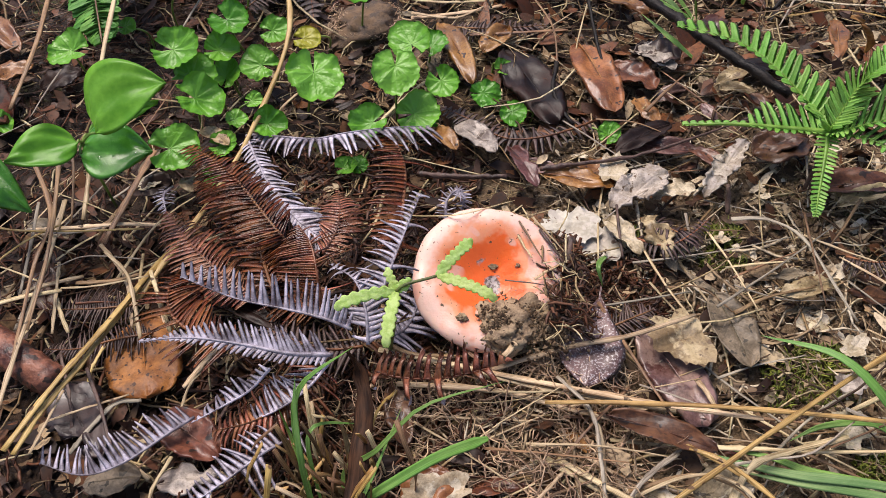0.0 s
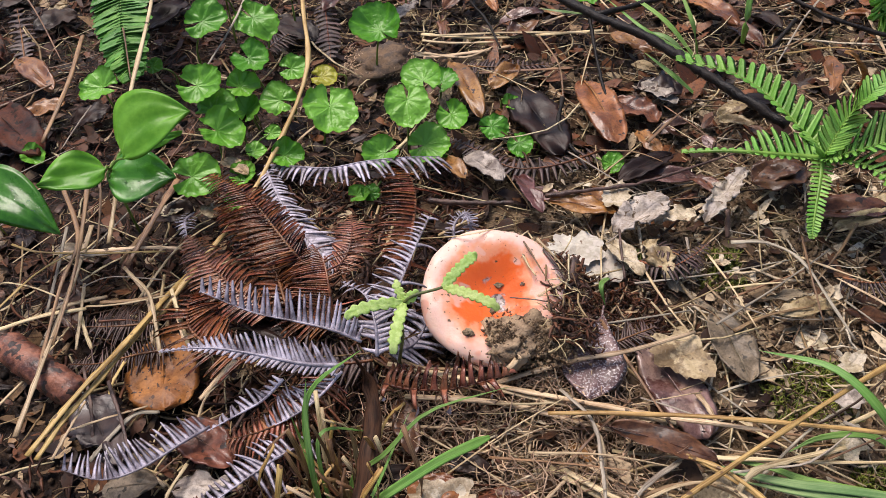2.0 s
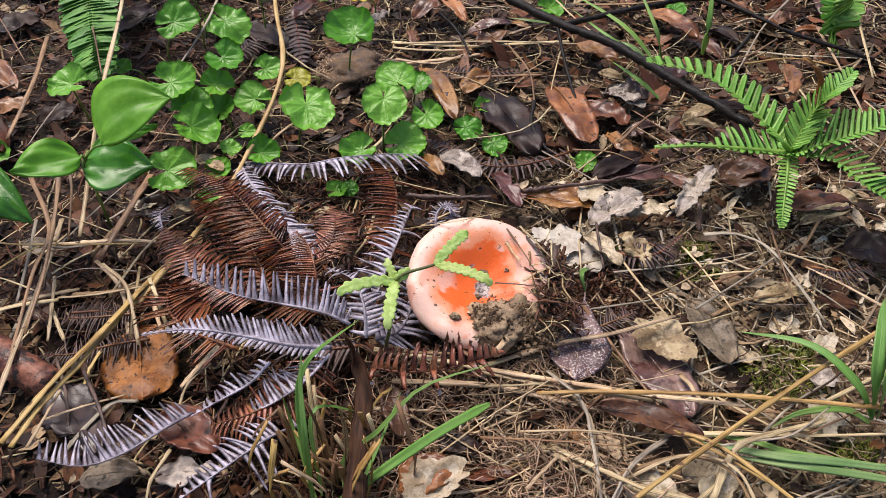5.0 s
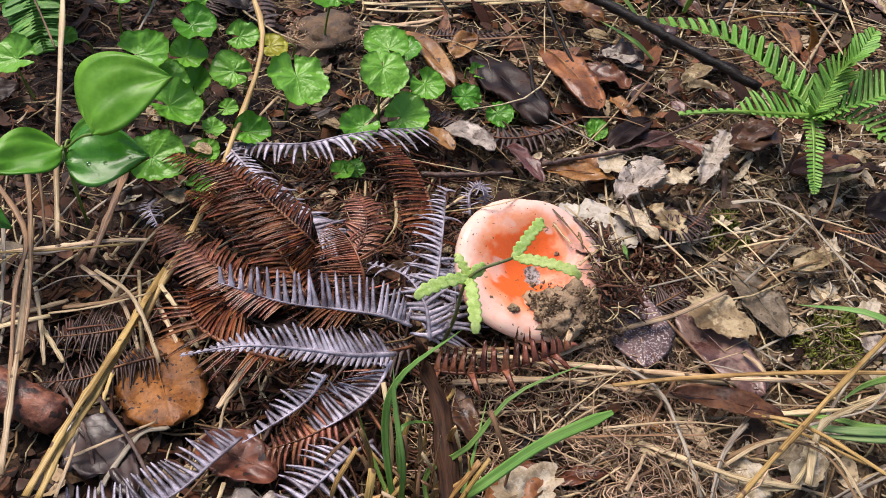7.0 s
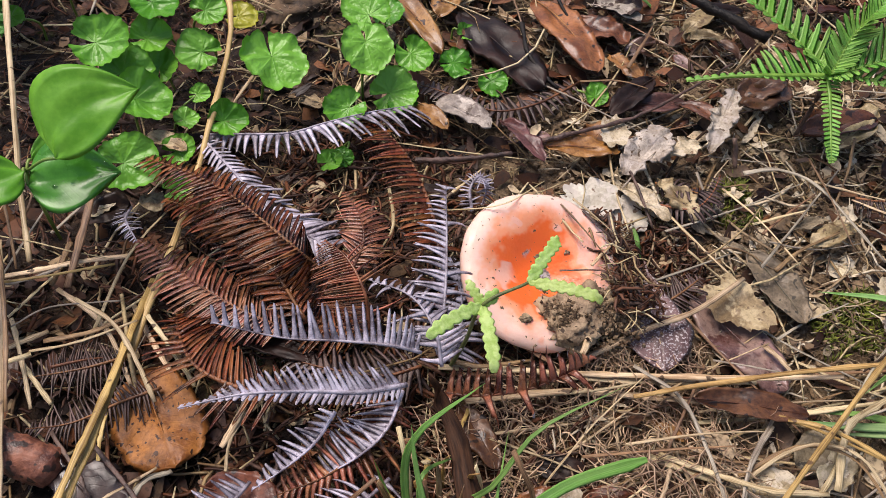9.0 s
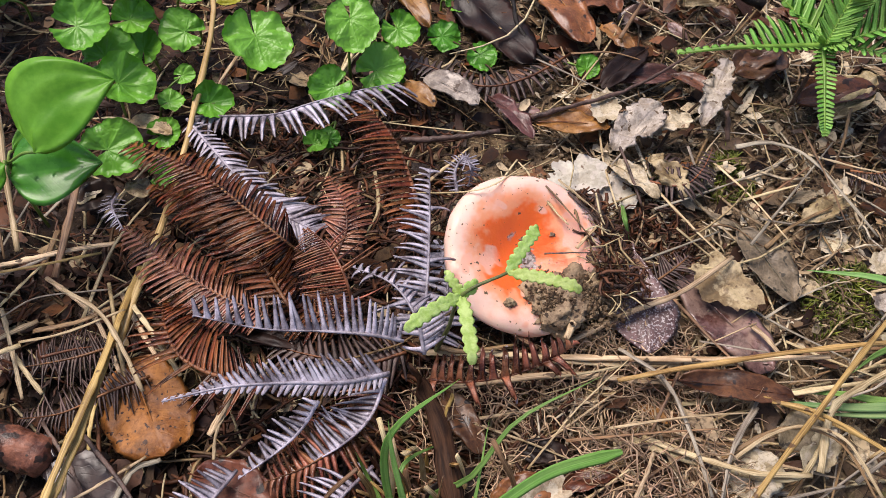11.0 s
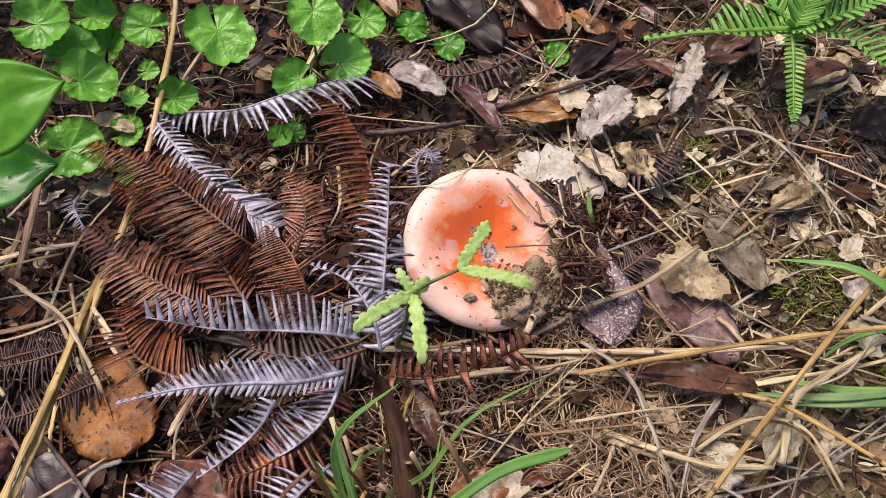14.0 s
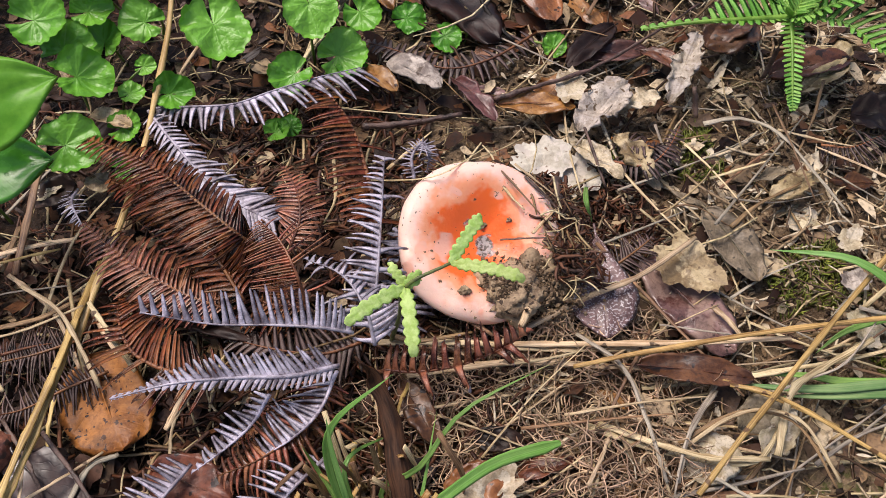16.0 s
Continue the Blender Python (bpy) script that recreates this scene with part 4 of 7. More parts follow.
dead_frond([(-0.0395, 0.2189, 0.0400), (-0.0319, 0.2388, 0.0500), (-0.0231, 0.2692, 0.0500), (-0.0142, 0.3031, 0.0451)], 0.0135, 30, MAUVE, MAUVE_L, seed=41, angle=84, sides=(0.15, 1), curl=(0.2, 0.9), up=(0.25, 0, 1), taper=1.0, profile=lambda s: 0.35 + 0.75 * min(1, (1 - s) * 3) * (0.5 + 0.5 * min(1, s * 4)), stalk_mat=DEAD_MAUVE_SHEEN)
dead_frond([(-0.0396, 0.2123, 0.0400), (-0.0401, 0.2244, 0.0500), (-0.0460, 0.2425, 0.0500), (-0.0603, 0.2613, 0.0400)], 0.015, 20, MAUVE, MAUVE_L, seed=42, angle=75, sides=(1, 0.4), curl=(0.3, 1.2), taper=1.0, stalk_mat=DEAD_MAUVE_SHEEN)
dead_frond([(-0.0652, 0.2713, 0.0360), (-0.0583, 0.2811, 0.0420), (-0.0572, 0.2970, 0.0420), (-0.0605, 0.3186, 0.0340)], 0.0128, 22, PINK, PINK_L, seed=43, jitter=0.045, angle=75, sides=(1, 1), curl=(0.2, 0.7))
dead_frond([(-0.0570, 0.2076, 0.0350), (-0.0670, 0.1923, 0.0360), (-0.0801, 0.1862, 0.0300), (-0.0976, 0.1849, 0.0200)], 0.0195, 20, MAUVE, MAUVE_L, seed=44, angle=80, sides=(1, 0), curl=(0.1, 0.6), up=(-0.3, -0.2, 1), taper=1.0, stalk_mat=DEAD_MAUVE_SHEEN)
dead_frond([(-0.1228, 0.1918, 0.0160), (-0.1332, 0.1805, 0.0200), (-0.1481, 0.1671, 0.0220), (-0.1661, 0.1629, 0.0200), (-0.1917, 0.1735, 0.0120)], 0.0145, 27, MAUVE, MAUVE_L, seed=45, angle=86, sides=(1, 0), curl=(0.0, 0.6), up=(0, -0.3, 1), rise=0.15, taper=1.0, profile=lambda s: 0.3 + 0.8 * math.sin(math.pi * (0.1 + 0.8 * s)), stalk_mat=DEAD_MAUVE_SHEEN)
dead_frond([(-0.0851, 0.2054, 0.0340), (-0.0942, 0.1967, 0.0300), (-0.1059, 0.1902, 0.0280), (-0.1221, 0.1866, 0.0200)], 0.013, 16, MAUVE, MAUVE_L, seed=46, angle=84, sides=(1, 0.2), curl=(0.3, 1.2), taper=1.0, stalk_mat=DEAD_MAUVE_SHEEN)
dead_frond([(-0.0694, 0.1771, 0.0240), (-0.0834, 0.1670, 0.0280), (-0.0994, 0.1541, 0.0280), (-0.1196, 0.1439, 0.0200)], 0.019, 22, MAUVE, MAUVE_L, seed=47, angle=84, sides=(0.9, 0.25), curl=(0.3, 1.1), taper=1.0, stalk_mat=DEAD_MAUVE_SHEEN)
dead_frond([(-0.0638, 0.2095, 0.0300), (-0.0730, 0.1925, 0.0300), (-0.0921, 0.1843, 0.0240), (-0.1129, 0.1841, 0.0160)], 0.022, 22, PINK, PINK_L, seed=48, angle=80, sides=(0.9, 0.9), curl=(0.3, 1.0), taper=1.0)
dead_frond([(-0.1558, 0.2472, 0.0070), (-0.1726, 0.2429, 0.0090), (-0.1925, 0.2377, 0.0090), (-0.2130, 0.2425, 0.0030)], 0.013, 34, DARK, DARK_L, seed=49, angle=84, sides=(0.9, 0.9), curl=(0.2, 0.9), taper=1.0)
dead_frond([(-0.1697, 0.2669, 0.0060), (-0.1891, 0.2638, 0.0080), (-0.2160, 0.2659, 0.0060)], 0.014, 27, DARK, DARK_L, seed=50, angle=86, sides=(0.9, 0.9), curl=(0.2, 0.8), taper=1.0)
dead_frond([(-0.0381, 0.2091, 0.0220), (-0.0249, 0.2026, 0.0260), (-0.0064, 0.1990, 0.0300), (0.0109, 0.1999, 0.0340), (0.0255, 0.2046, 0.0340)], 0.0150, 16, PINK, PINK_L, seed=51, angle=84, sides=(0.3, 1), curl=(1.6, 2.4), up=(0, -0.4, 1), rise=1.1, jitter=0.06)
dead_frond([(0.0744, 0.2351, 0.0100), (0.0881, 0.2387, 0.0140), (0.1030, 0.2461, 0.0120)], 0.011, 17, DARK, DARK_L, seed=52, angle=70, curl=(0.2, 0.8), taper=1.0)
dead_frond([(0.0055, 0.5087, 0.0060), (0.0362, 0.5018, 0.0080), (0.0761, 0.5058, 0.0060)], 0.013, 22, DARK, DARK_L, seed=53, angle=84, curl=(0.1, 0.6), taper=1.0)
dead_frond([(0.0959, 0.3977, 0.0080), (0.0632, 0.3827, 0.0100), (0.0365, 0.3827, 0.0100), (0.0157, 0.4040, 0.0080), (-0.0039, 0.4207, 0.0060)], 0.012, 28, DARK, DARK_L, seed=54, angle=84, curl=(0.1, 0.6), taper=1.0)
dead_frond([(-0.0019, 0.2969, 0.0300), (-0.0007, 0.3059, 0.0360), (0.0056, 0.3116, 0.0380), (0.0081, 0.3071, 0.0340), (0.0053, 0.3028, 0.0260)], 0.0075, 27, MAUVE, MAUVE_L, seed=55, angle=84, sides=(0.5, 1), curl=(0.4, 1.2), taper=1.0, stalk_mat=DEAD_MAUVE_SHEEN)
dead_frond([(-0.1640, 0.3498, 0.0120), (-0.1657, 0.3383, 0.0160), (-0.1604, 0.3217, 0.0180)], 0.007, 20, MAUVE, MAUVE_L, seed=56, angle=84, sides=(1, 0.4), curl=(0.1, 0.6), taper=1.0, stalk_mat=DEAD_MAUVE_SHEEN)
dead_frond([(-0.2016, 0.2676, 0.0080), (-0.1874, 0.2681, 0.0080), (-0.1720, 0.2689, 0.0040)], 0.014, 25, DARK, DARK_L, seed=57, angle=84, curl=(0.2, 0.8), taper=1.0)
dead_frond([(-0.0651, 0.2478, 0.0200), (-0.0838, 0.2573, 0.0200), (-0.0956, 0.2791, 0.0220), (-0.1149, 0.2997, 0.0180)], 0.0192, 27, BROWN, BROWN_L, seed=58, jitter=0.045, angle=70, curl=(0.2, 0.7))
dead_frond([(-0.0444, 0.2250, 0.0200), (-0.0621, 0.2241, 0.0200), (-0.0830, 0.2335, 0.0180), (-0.1016, 0.2462, 0.0140)], 0.02, 20, DARK, DARK_L, seed=59, angle=70, curl=(0.1, 0.7), taper=1.0)
dead_frond([(-0.0360, 0.2284, 0.0200), (-0.0231, 0.2388, 0.0160), (-0.0156, 0.2630, 0.0140), (-0.0145, 0.2840, 0.0120)], 0.017, 16, MAUVE, MAUVE_L, seed=60, angle=74, curl=(0.1, 0.7), taper=1.0, stalk_mat=DEAD_MAUVE_SHEEN)
dead_frond([(-0.3419, 0.5453, 0.0080), (-0.3560, 0.5796, 0.0100), (-0.3810, 0.6357, 0.0080)], 0.012, 12, DARK, DARK_L, seed=61, angle=80, curl=(0.1, 0.7), taper=1.0)

dead_frond([(0.2129, 0.2786, 0.0080), (0.2248, 0.2705, 0.0120), (0.2464, 0.2751, 0.0100)], 0.013, 17, DARK, DARK_L, seed=62, angle=86, sides=(1, 0.2), curl=(0.1, 0.5))
dead_frond([(0.1026, 0.2977, 0.0080), (0.1166, 0.2871, 0.0130), (0.1310, 0.2936, 0.0130), (0.1473, 0.3104, 0.0080)], 0.01, 20, DARK, DARK_L, seed=63, angle=80, curl=(0.3, 1.3))
dead_frond([(0.1085, 0.3122, 0.0080), (0.1225, 0.2998, 0.0120), (0.1379, 0.2913, 0.0080)], 0.009, 15, DARK, DARK_L, seed=64, angle=80, curl=(0.3, 1.3))
dead_frond([(-0.1078, 0.6194, 0.0060), (-0.0998, 0.5654, 0.0080), (-0.0937, 0.5236, 0.0060)], 0.012, 15, DARK, DARK_L, seed=65, angle=84, curl=(0.2, 0.8))
dead_frond([(-0.1468, 0.5446, 0.0060), (-0.1336, 0.5549, 0.0100), (-0.1226, 0.5753, 0.0060)], 0.014, 14, DARK, DARK_L, seed=66, angle=80, curl=(0.2, 0.8))

# the young fern in front of the mushroom
def lobed_arm(a, b, half, lobes, droop, o):
    """A flat young pinna from a to b with shallow rounded lobes down both edges, its tip rolled under."""
    a, b = Vector(a), Vector(b)
    n = lobes * 6
    ln = (b - a).length
    c, ws = [], []
    for k in range(n + 1):
        u = k / n
        sag = droop * ln * (u * u) + 0.9 * half * max(0.0, (u - 0.86) / 0.14) ** 2
        c.append(a.lerp(b, u) + Vector((0, 0, 0.05 * ln * math.sin(math.pi * u) - sag)) - o)
        ws.append(half * (0.62 + 0.40 * abs(math.sin(math.pi * (lobes * u + 0.25 * math.sin(5 * u + 300 * half)))) ** 0.7 + 0.14 * noise.noise((u * 7, half * 2000, ln * 300))) * min(1, 0.35 + 4 * u) * min(1, 0.3 + 5 * (1 - u)) ** 0.6)
    dome = lambda u, v: half * (0.05 * abs(math.sin(math.pi * lobes * u)) * math.sin(math.pi * abs(v)) - 0.12 * v * v + 0.12 * noise.noise((u * 9, v * 3, ln * 900)))
    return blade(c, ws, (0.05, -0.5, 1), 0.1, 0.0005, 8, dome)


def young_fern():
    foot = Vector((-0.0335, 0.2250, 0.0060))
    e = base_of("young_fern", foot, "pale green unfurling young fern with lobed soft pinnae", "fern")
    knot, knot2 = Vector((-0.0240, 0.2170, 0.0735)), Vector((-0.0062, 0.2180, 0.0815))
    vs, fs = tube(rel(spline([foot, (-0.0275, 0.2205, 0.0420), knot, knot2], 18), foot), [0.0010 - 0.00002 * k for k in range(19)], 8)
    part("stalk", mesh("young_stalk", vs, fs, [FIDDLE_STALK]), e, "olive green stalk")
    for a, b, half, lobes, droop in [(knot, (-0.0490, 0.2040, 0.0840), 0.0029, 7, 0.08), (knot, (-0.0280, 0.1880, 0.0790), 0.0030, 8, 0.10), (knot, (-0.0285, 0.2255, 0.0790), 0.0023, 5, 0.0), (knot, (-0.0175, 0.2185, 0.0780), 0.0026, 3, 0.0),
                                     (knot2, (0.0100, 0.2310, 0.0900), 0.0027, 9, 0.02), (knot2, (0.0180, 0.2030, 0.0860), 0.0026, 10, 0.06)]:
        vs, fs, uv, slot = lobed_arm(a, b, half, lobes, droop, foot)
        part("pinna", mesh("young_pinna", vs, fs, [FIDDLE], uv), e)
    return e


young_fern()

# pennywort leaves
def penny_row(items):
    for k, (p, r, turn, mat) in enumerate(items):
        q = Vector(p)
        rt = Vector((q.x + 0.012 * math.sin(k * 2.4), q.y + 0.010 + 0.006 * math.cos(k * 1.7), 0))
        rt.z = gz(rt.x, rt.y) - 0.001
        pennywort(q, r, rt, mat, turn, seed=k)


PN, PY = PENNY, PENNY_YELLOW
penny_row([
    ((-0.2430, 0.4512, 0.0400), 0.0150, 170, PN), ((-0.1686, 0.4385, 0.0460), 0.0165, -15, PN), ((-0.1796, 0.5164, 0.0500), 0.0175, 20, PN), ((-0.1391, 0.4681, 0.0450), 0.0150, -40, PN), ((-0.1464, 0.5308, 0.0400), 0.0185, -40, PN),
    ((-0.1533, 0.4079, 0.0300), 0.0155, 0, PN), ((-0.1586, 0.4281, 0.0340), 0.0155, 20, PN), ((-0.1118, 0.4713, 0.0350), 0.0110, 0, PN), ((-0.1205, 0.4447, 0.0280), 0.0135, 160, PN), ((-0.1449, 0.4530, 0.0340), 0.0120, 10, PN),
    ((-0.0810, 0.4184, 0.0360), 0.0195, -80, PN), ((-0.0936, 0.4827, 0.0200), 0.0105, 0, PY), ((-0.0527, 0.5019, 0.0450), 0.0205, 135, PN), ((-0.0295, 0.4161, 0.0400), 0.0168, -85, PN), ((-0.0212, 0.4590, 0.0300), 0.0158, 110, PN),
])
penny_row([
    ((-0.0065, 0.4694, 0.0200), 0.0120, 60, PN), ((-0.0006, 0.4246, 0.0220), 0.0120, -60, PN), ((-0.0173, 0.4026, 0.0160), 0.0155, 10, PN), ((-0.0471, 0.3900, 0.0200), 0.0130, 200, PN), ((0.0275, 0.4292, 0.0080), 0.0115, 0, PN),
    ((0.0403, 0.4548, 0.0080), 0.0070, 40, PN), ((0.0437, 0.4060, 0.0100), 0.0098, -60, PN), ((0.1018, 0.3852, 0.0080), 0.0080, 60, PN), ((-0.1604, 0.3638, 0.0300), 0.0165, 10, PN), ((-0.1112, 0.4003, 0.0140), 0.0115, 0, PN),
    ((-0.1324, 0.4045, 0.0160), 0.0075, 30, PN), ((-0.1903, 0.5711, 0.0500), 0.0150, 0, PN), ((-0.1724, 0.5639, 0.0500), 0.0150, 40, PN), ((-0.1245, 0.5720, 0.0500), 0.0170, 0, PN), ((-0.0486, 0.5946, 0.0300), 0.0125, 0, PY),
])
penny_row([
    ((0.1105, 0.5908, 0.0140), 0.0125, 0, PN), ((-0.1381, 0.3830, 0.0140), 0.0095, 0, PN), ((-0.1238, 0.4226, 0.0160), 0.0065, 0, PN), ((-0.0614, 0.3626, 0.0100), 0.0075, 20, PN), ((-0.0541, 0.3640, 0.0100), 0.0070, 120, PN),
    ((-0.2903, 0.4168, 0.0100), 0.0085, 0, PN), ((-0.2241, 0.5064, 0.0200), 0.0075, 0, PN), ((-0.1410, 0.3610, 0.0080), 0.0085, 0, PN), ((-0.0809, 0.6161, 0.0200), 0.0080, 0, PN), ((-0.1427, 0.4428, 0.0220), 0.0110, 80, PN),
    ((-0.0136, 0.3988, 0.0120), 0.0100, 150, PN), ((0.2185, 0.5926, 0.0100), 0.0100, 30, PN),
])

# seedling with ovate leaves
def ovate_seedling():
    foot = Vector((-0.2010, 0.3470, 0.0))
    e = base_of("seedling", foot, "seedling with large glossy wet ovate green leaves", "plant")
    knot = Vector((-0.197, 0.337, 0.060))
    vs, fs = tube(rel(spline([foot, foot.lerp(knot, 0.5) + Vector((-0.001, 0.001, 0)), knot], 8), foot), [0.0009] * 9, 8)
    part("stem", mesh("seedling_stem", vs, fs, [PENNY_STALK]), e)
    for i, (a, b, w, mat, bend) in enumerate([
            ((-0.1784, 0.3224, 0.0792), (-0.1407, 0.3381, 0.0966), 0.038, OVATE_GREEN, 0.10), ((-0.1968, 0.3301, 0.0580), (-0.1578, 0.3300, 0.0582), 0.034, OVATE_DARK, 0.05),
            ((-0.1967, 0.3326, 0.0640), (-0.2274, 0.3134, 0.0700), 0.026, OVATE_GREEN, 0.06), ((-0.2756, 0.3293, 0.0620), (-0.2200, 0.3011, 0.0450), 0.032, OVATE_DARK, 0.10), ((-0.1951, 0.3438, 0.0600), (-0.1677, 0.3818, 0.0500), 0.011, OVATE_GREEN, 0.05)]):
        a, b = Vector(a), Vector(b)
        n = 18
        c = [a.lerp(b, k / n) + Vector((0, 0, 1)) * ((b - a).length * bend * 4 * (k / n) * (1 - k / n)) for k in range(n + 1)]
        ws = [max(0.03, math.sin(math.pi * (k / n) ** 0.72) ** 0.85) * w / 2 for k in range(n + 1)]
        vs, fs, uv, slot = blade(rel(c, foot), ws, (0.1, -0.45, 1), 0.10, 0.0004, 10, lambda u, v: 0.0011 * math.sin(6 * u + 3 * v + i) + 0.0007 * math.sin(v * 9 - 5 * u) + 0.0012 * noise.noise((u * 4, v * 2, i)), -0.45 if i == 0 else 0.0)
        leaf = part("leaf", mesh("ovate_leaf", vs, fs, [mat], uv), e)
        vs, fs = tube(rel(spline([knot, knot.lerp(a, 0.6) + Vector((0, 0, 0.002)), a] if i != 3 else [(a.x - 0.012, a.y + 0.02, 0), a - Vector((0.008, -0.008, 0.02)), a], 6), foot), [0.0007] * 7, 6)
        if mat is OVATE_DARK:
            wet = random.Random(70 + i)
            beads, faces = [], []
            for _ in range(70):
                k, j = wet.randint(3, n - 2), wet.uniform(0.1, 0.9)
                q = c[k].lerp(c[k + 1], wet.random()) - foot
                side = (b - a).normalized().cross(Vector((0.1, -0.45, 1)).normalized())
                q = q + side * ws[k] * (2 * j - 1) * 0.85
                s = 0.0003 + 0.0009 * wet.random() ** 3
                near = min(vs, key=lambda v: (v.x - q.x) ** 2 + (v.y - q.y) ** 2)
                o = Vector((q.x, q.y, near.z + 0.0001))
                at = len(beads)
                for h, rr in ((0.0, 1.0), (0.45, 0.85), (0.75, 0.45)):
                    beads += [o + Vector((rr * s * math.cos(t * math.pi / 4), rr * s * math.sin(t * math.pi / 4), h * s)) for t in range(8)]
                for ring in (0, 8):
                    faces += [(at + ring + t, at + ring + (t + 1) % 8, at + ring + 8 + (t + 1) % 8, at + ring + 8 + t) for t in range(8)]
                faces.append(tuple(at + 16 + t for t in range(8)))
            tagged(part("dew", mesh("dew", beads, faces, [WATER]), leaf), kind="stuff")
        part("leaf_stalk", mesh("ovate_stalk", vs, fs, [PENNY_STALK]), leaf)


ovate_seedling()

# long dry stems
GOLD_L, PALE_L, BROWN_SL, GREY_L = "golden dry grass stem with joints", "pale straw stem lying across the litter", "brown dry stalk on the litter", "grey weathered grass stem on the litter"
straw([(-0.1228, 0.6381, 0.0500), (-0.1096, 0.5346, 0.0500), (-0.0991, 0.4536, 0.0430), (-0.1225, 0.3927, 0.0140), (-0.1389, 0.3419, 0.0100), (-0.1557, 0.2949, 0.0120), (-0.1669, 0.2646, 0.0120)], 0.0021, STRAW_YELLOW, 0.85, 28, GOLD_L, 1.25)
straw([(-0.2290, 0.6017, 0.0700), (-0.2170, 0.5193, 0.0620), (-0.2109, 0.4209, 0.0500), (-0.2139, 0.3629, 0.0200), (-0.2110, 0.3256, 0.0120)], 0.0021, STRAW, 0.8, 20, PALE_L, 0.9)
straw([(-0.2824, 0.6071, 0.0500), (-0.2431, 0.5225, 0.0520), (-0.2159, 0.4438, 0.0500)], 0.0013, STRAW_BROWN, 0.8, 14, BROWN_SL)
straw([(-0.1544, 0.6021, 0.0500), (-0.1593, 0.5296, 0.0450), (-0.1779, 0.4853, 0.0300)], 0.0018, STRAW_GREY, 0.7, 14, "grey-green flat dry stem")
straw([(-0.0284, 0.2080, 0.0120), (0.0175, 0.2012, 0.0140), (0.0585, 0.1877, 0.0140), (0.0879, 0.1805, 0.0120)], 0.0024, STRAW, 0.5, 16, PALE_L, 0.8)
straw([(0.0403, 0.1891, 0.0220), (0.0714, 0.1864, 0.0240), (0.1282, 0.1810, 0.0240), (0.2018, 0.1722, 0.0200)], 0.0016, STRAW_GOLD, 0.8, 18, GOLD_L, 1.1)
straw([(0.0150, 0.2089, 0.0180), (0.0484, 0.1998, 0.0180), (0.0940, 0.1879, 0.0180), (0.1373, 0.1773, 0.0200)], 0.0019, STRAW, 0.6, 16, PALE_L, 0.9)
straw([(-0.0371, 0.2240, 0.0180), (0.0035, 0.2126, 0.0180), (0.0366, 0.2010, 0.0160), (0.1013, 0.1861, 0.0140)], 0.0021, STRAW, 0.5, 16, PALE_L, 0.8)
straw([(0.2309, 0.2202, 0.0300), (0.1621, 0.1817, 0.0300), (0.1131, 0.1525, 0.0300), (0.0660, 0.1235, 0.0300)], 0.0018, STRAW_GOLD, 0.7, 18, GOLD_L, 0.9)
straw([(0.1010, 0.1637, 0.0220), (0.1142, 0.1540, 0.0260), (0.1296, 0.1371, 0.0260), (0.1511, 0.1114, 0.0240)], 0.0015, STRAW_GOLD, 0.8, 14, GOLD_L, 0.9)
straw([(0.1068, 0.1682, 0.0140), (0.1354, 0.1657, 0.0140), (0.1662, 0.1631, 0.0140), (0.2037, 0.1631, 0.0120)], 0.0018, STRAW, 0.6, 14, PALE_L)
straw([(0.0616, 0.1890, 0.0120), (0.1035, 0.1670, 0.0160), (0.1394, 0.1366, 0.0160)], 0.0016, STRAW_GOLD, 0.7, 14, GOLD_L)
straw([(0.0133, 0.2101, 0.0160), (0.0528, 0.2182, 0.0220), (0.0843, 0.2223, 0.0240), (0.1214, 0.2386, 0.0160)], 0.0020, STRAW, 0.6, 14, PALE_L, 0.8)
straw([(0.0230, 0.2097, 0.0300), (0.0360, 0.2238, 0.0280), (0.0612, 0.2375, 0.0200)], 0.0022, STRAW, 0.5, 12, PALE_L, 0.7)
straw([(0.0512, 0.2093, 0.0120), (0.0633, 0.1813, 0.0160), (0.0635, 0.1575, 0.0160), (0.0606, 0.1274, 0.0140)], 0.0019, STRAW, 0.5, 16, PALE_L)
straw([(0.1193, 0.1564, 0.0200), (0.1336, 0.1579, 0.0200), (0.1544, 0.1605, 0.0200), (0.1770, 0.1744, 0.0200)], 0.0010, STRAW_GREY, 0.8, 12, GREY_L)
straw([(0.0727, 0.1482, 0.0140), (0.1012, 0.1522, 0.0200), (0.1200, 0.1400, 0.0220), (0.1235, 0.1131, 0.0200)], 0.0015, STRAW_BROWN, 0.6, 16, BROWN_SL)
straw([(0.1023, 0.1699, 0.0120), (0.0776, 0.1504, 0.0180), (0.0619, 0.1288, 0.0160)], 0.0013, STRAW_GREY, 0.6, 12, GREY_L)
straw([(0.0389, 0.1649, 0.0140), (0.0706, 0.1438, 0.0140), (0.0985, 0.1326, 0.0140), (0.1176, 0.1437, 0.0140)], 0.0024, STRAW, 0.4, 16, PALE_L)
straw([(-0.2455, 0.3637, 0.0300), (-0.2209, 0.3162, 0.0280), (-0.2217, 0.2821, 0.0240), (-0.2182, 0.2351, 0.0200), (-0.2167, 0.1945, 0.0160)], 0.0020, STRAW_BROWN, 0.6, 18, BROWN_SL)
straw([(-0.2252, 0.3673, 0.0400), (-0.2191, 0.3299, 0.0340), (-0.2155, 0.2890, 0.0260), (-0.2149, 0.2429, 0.0200)], 0.0022, STRAW_BROWN, 0.6, 16, BROWN_SL)
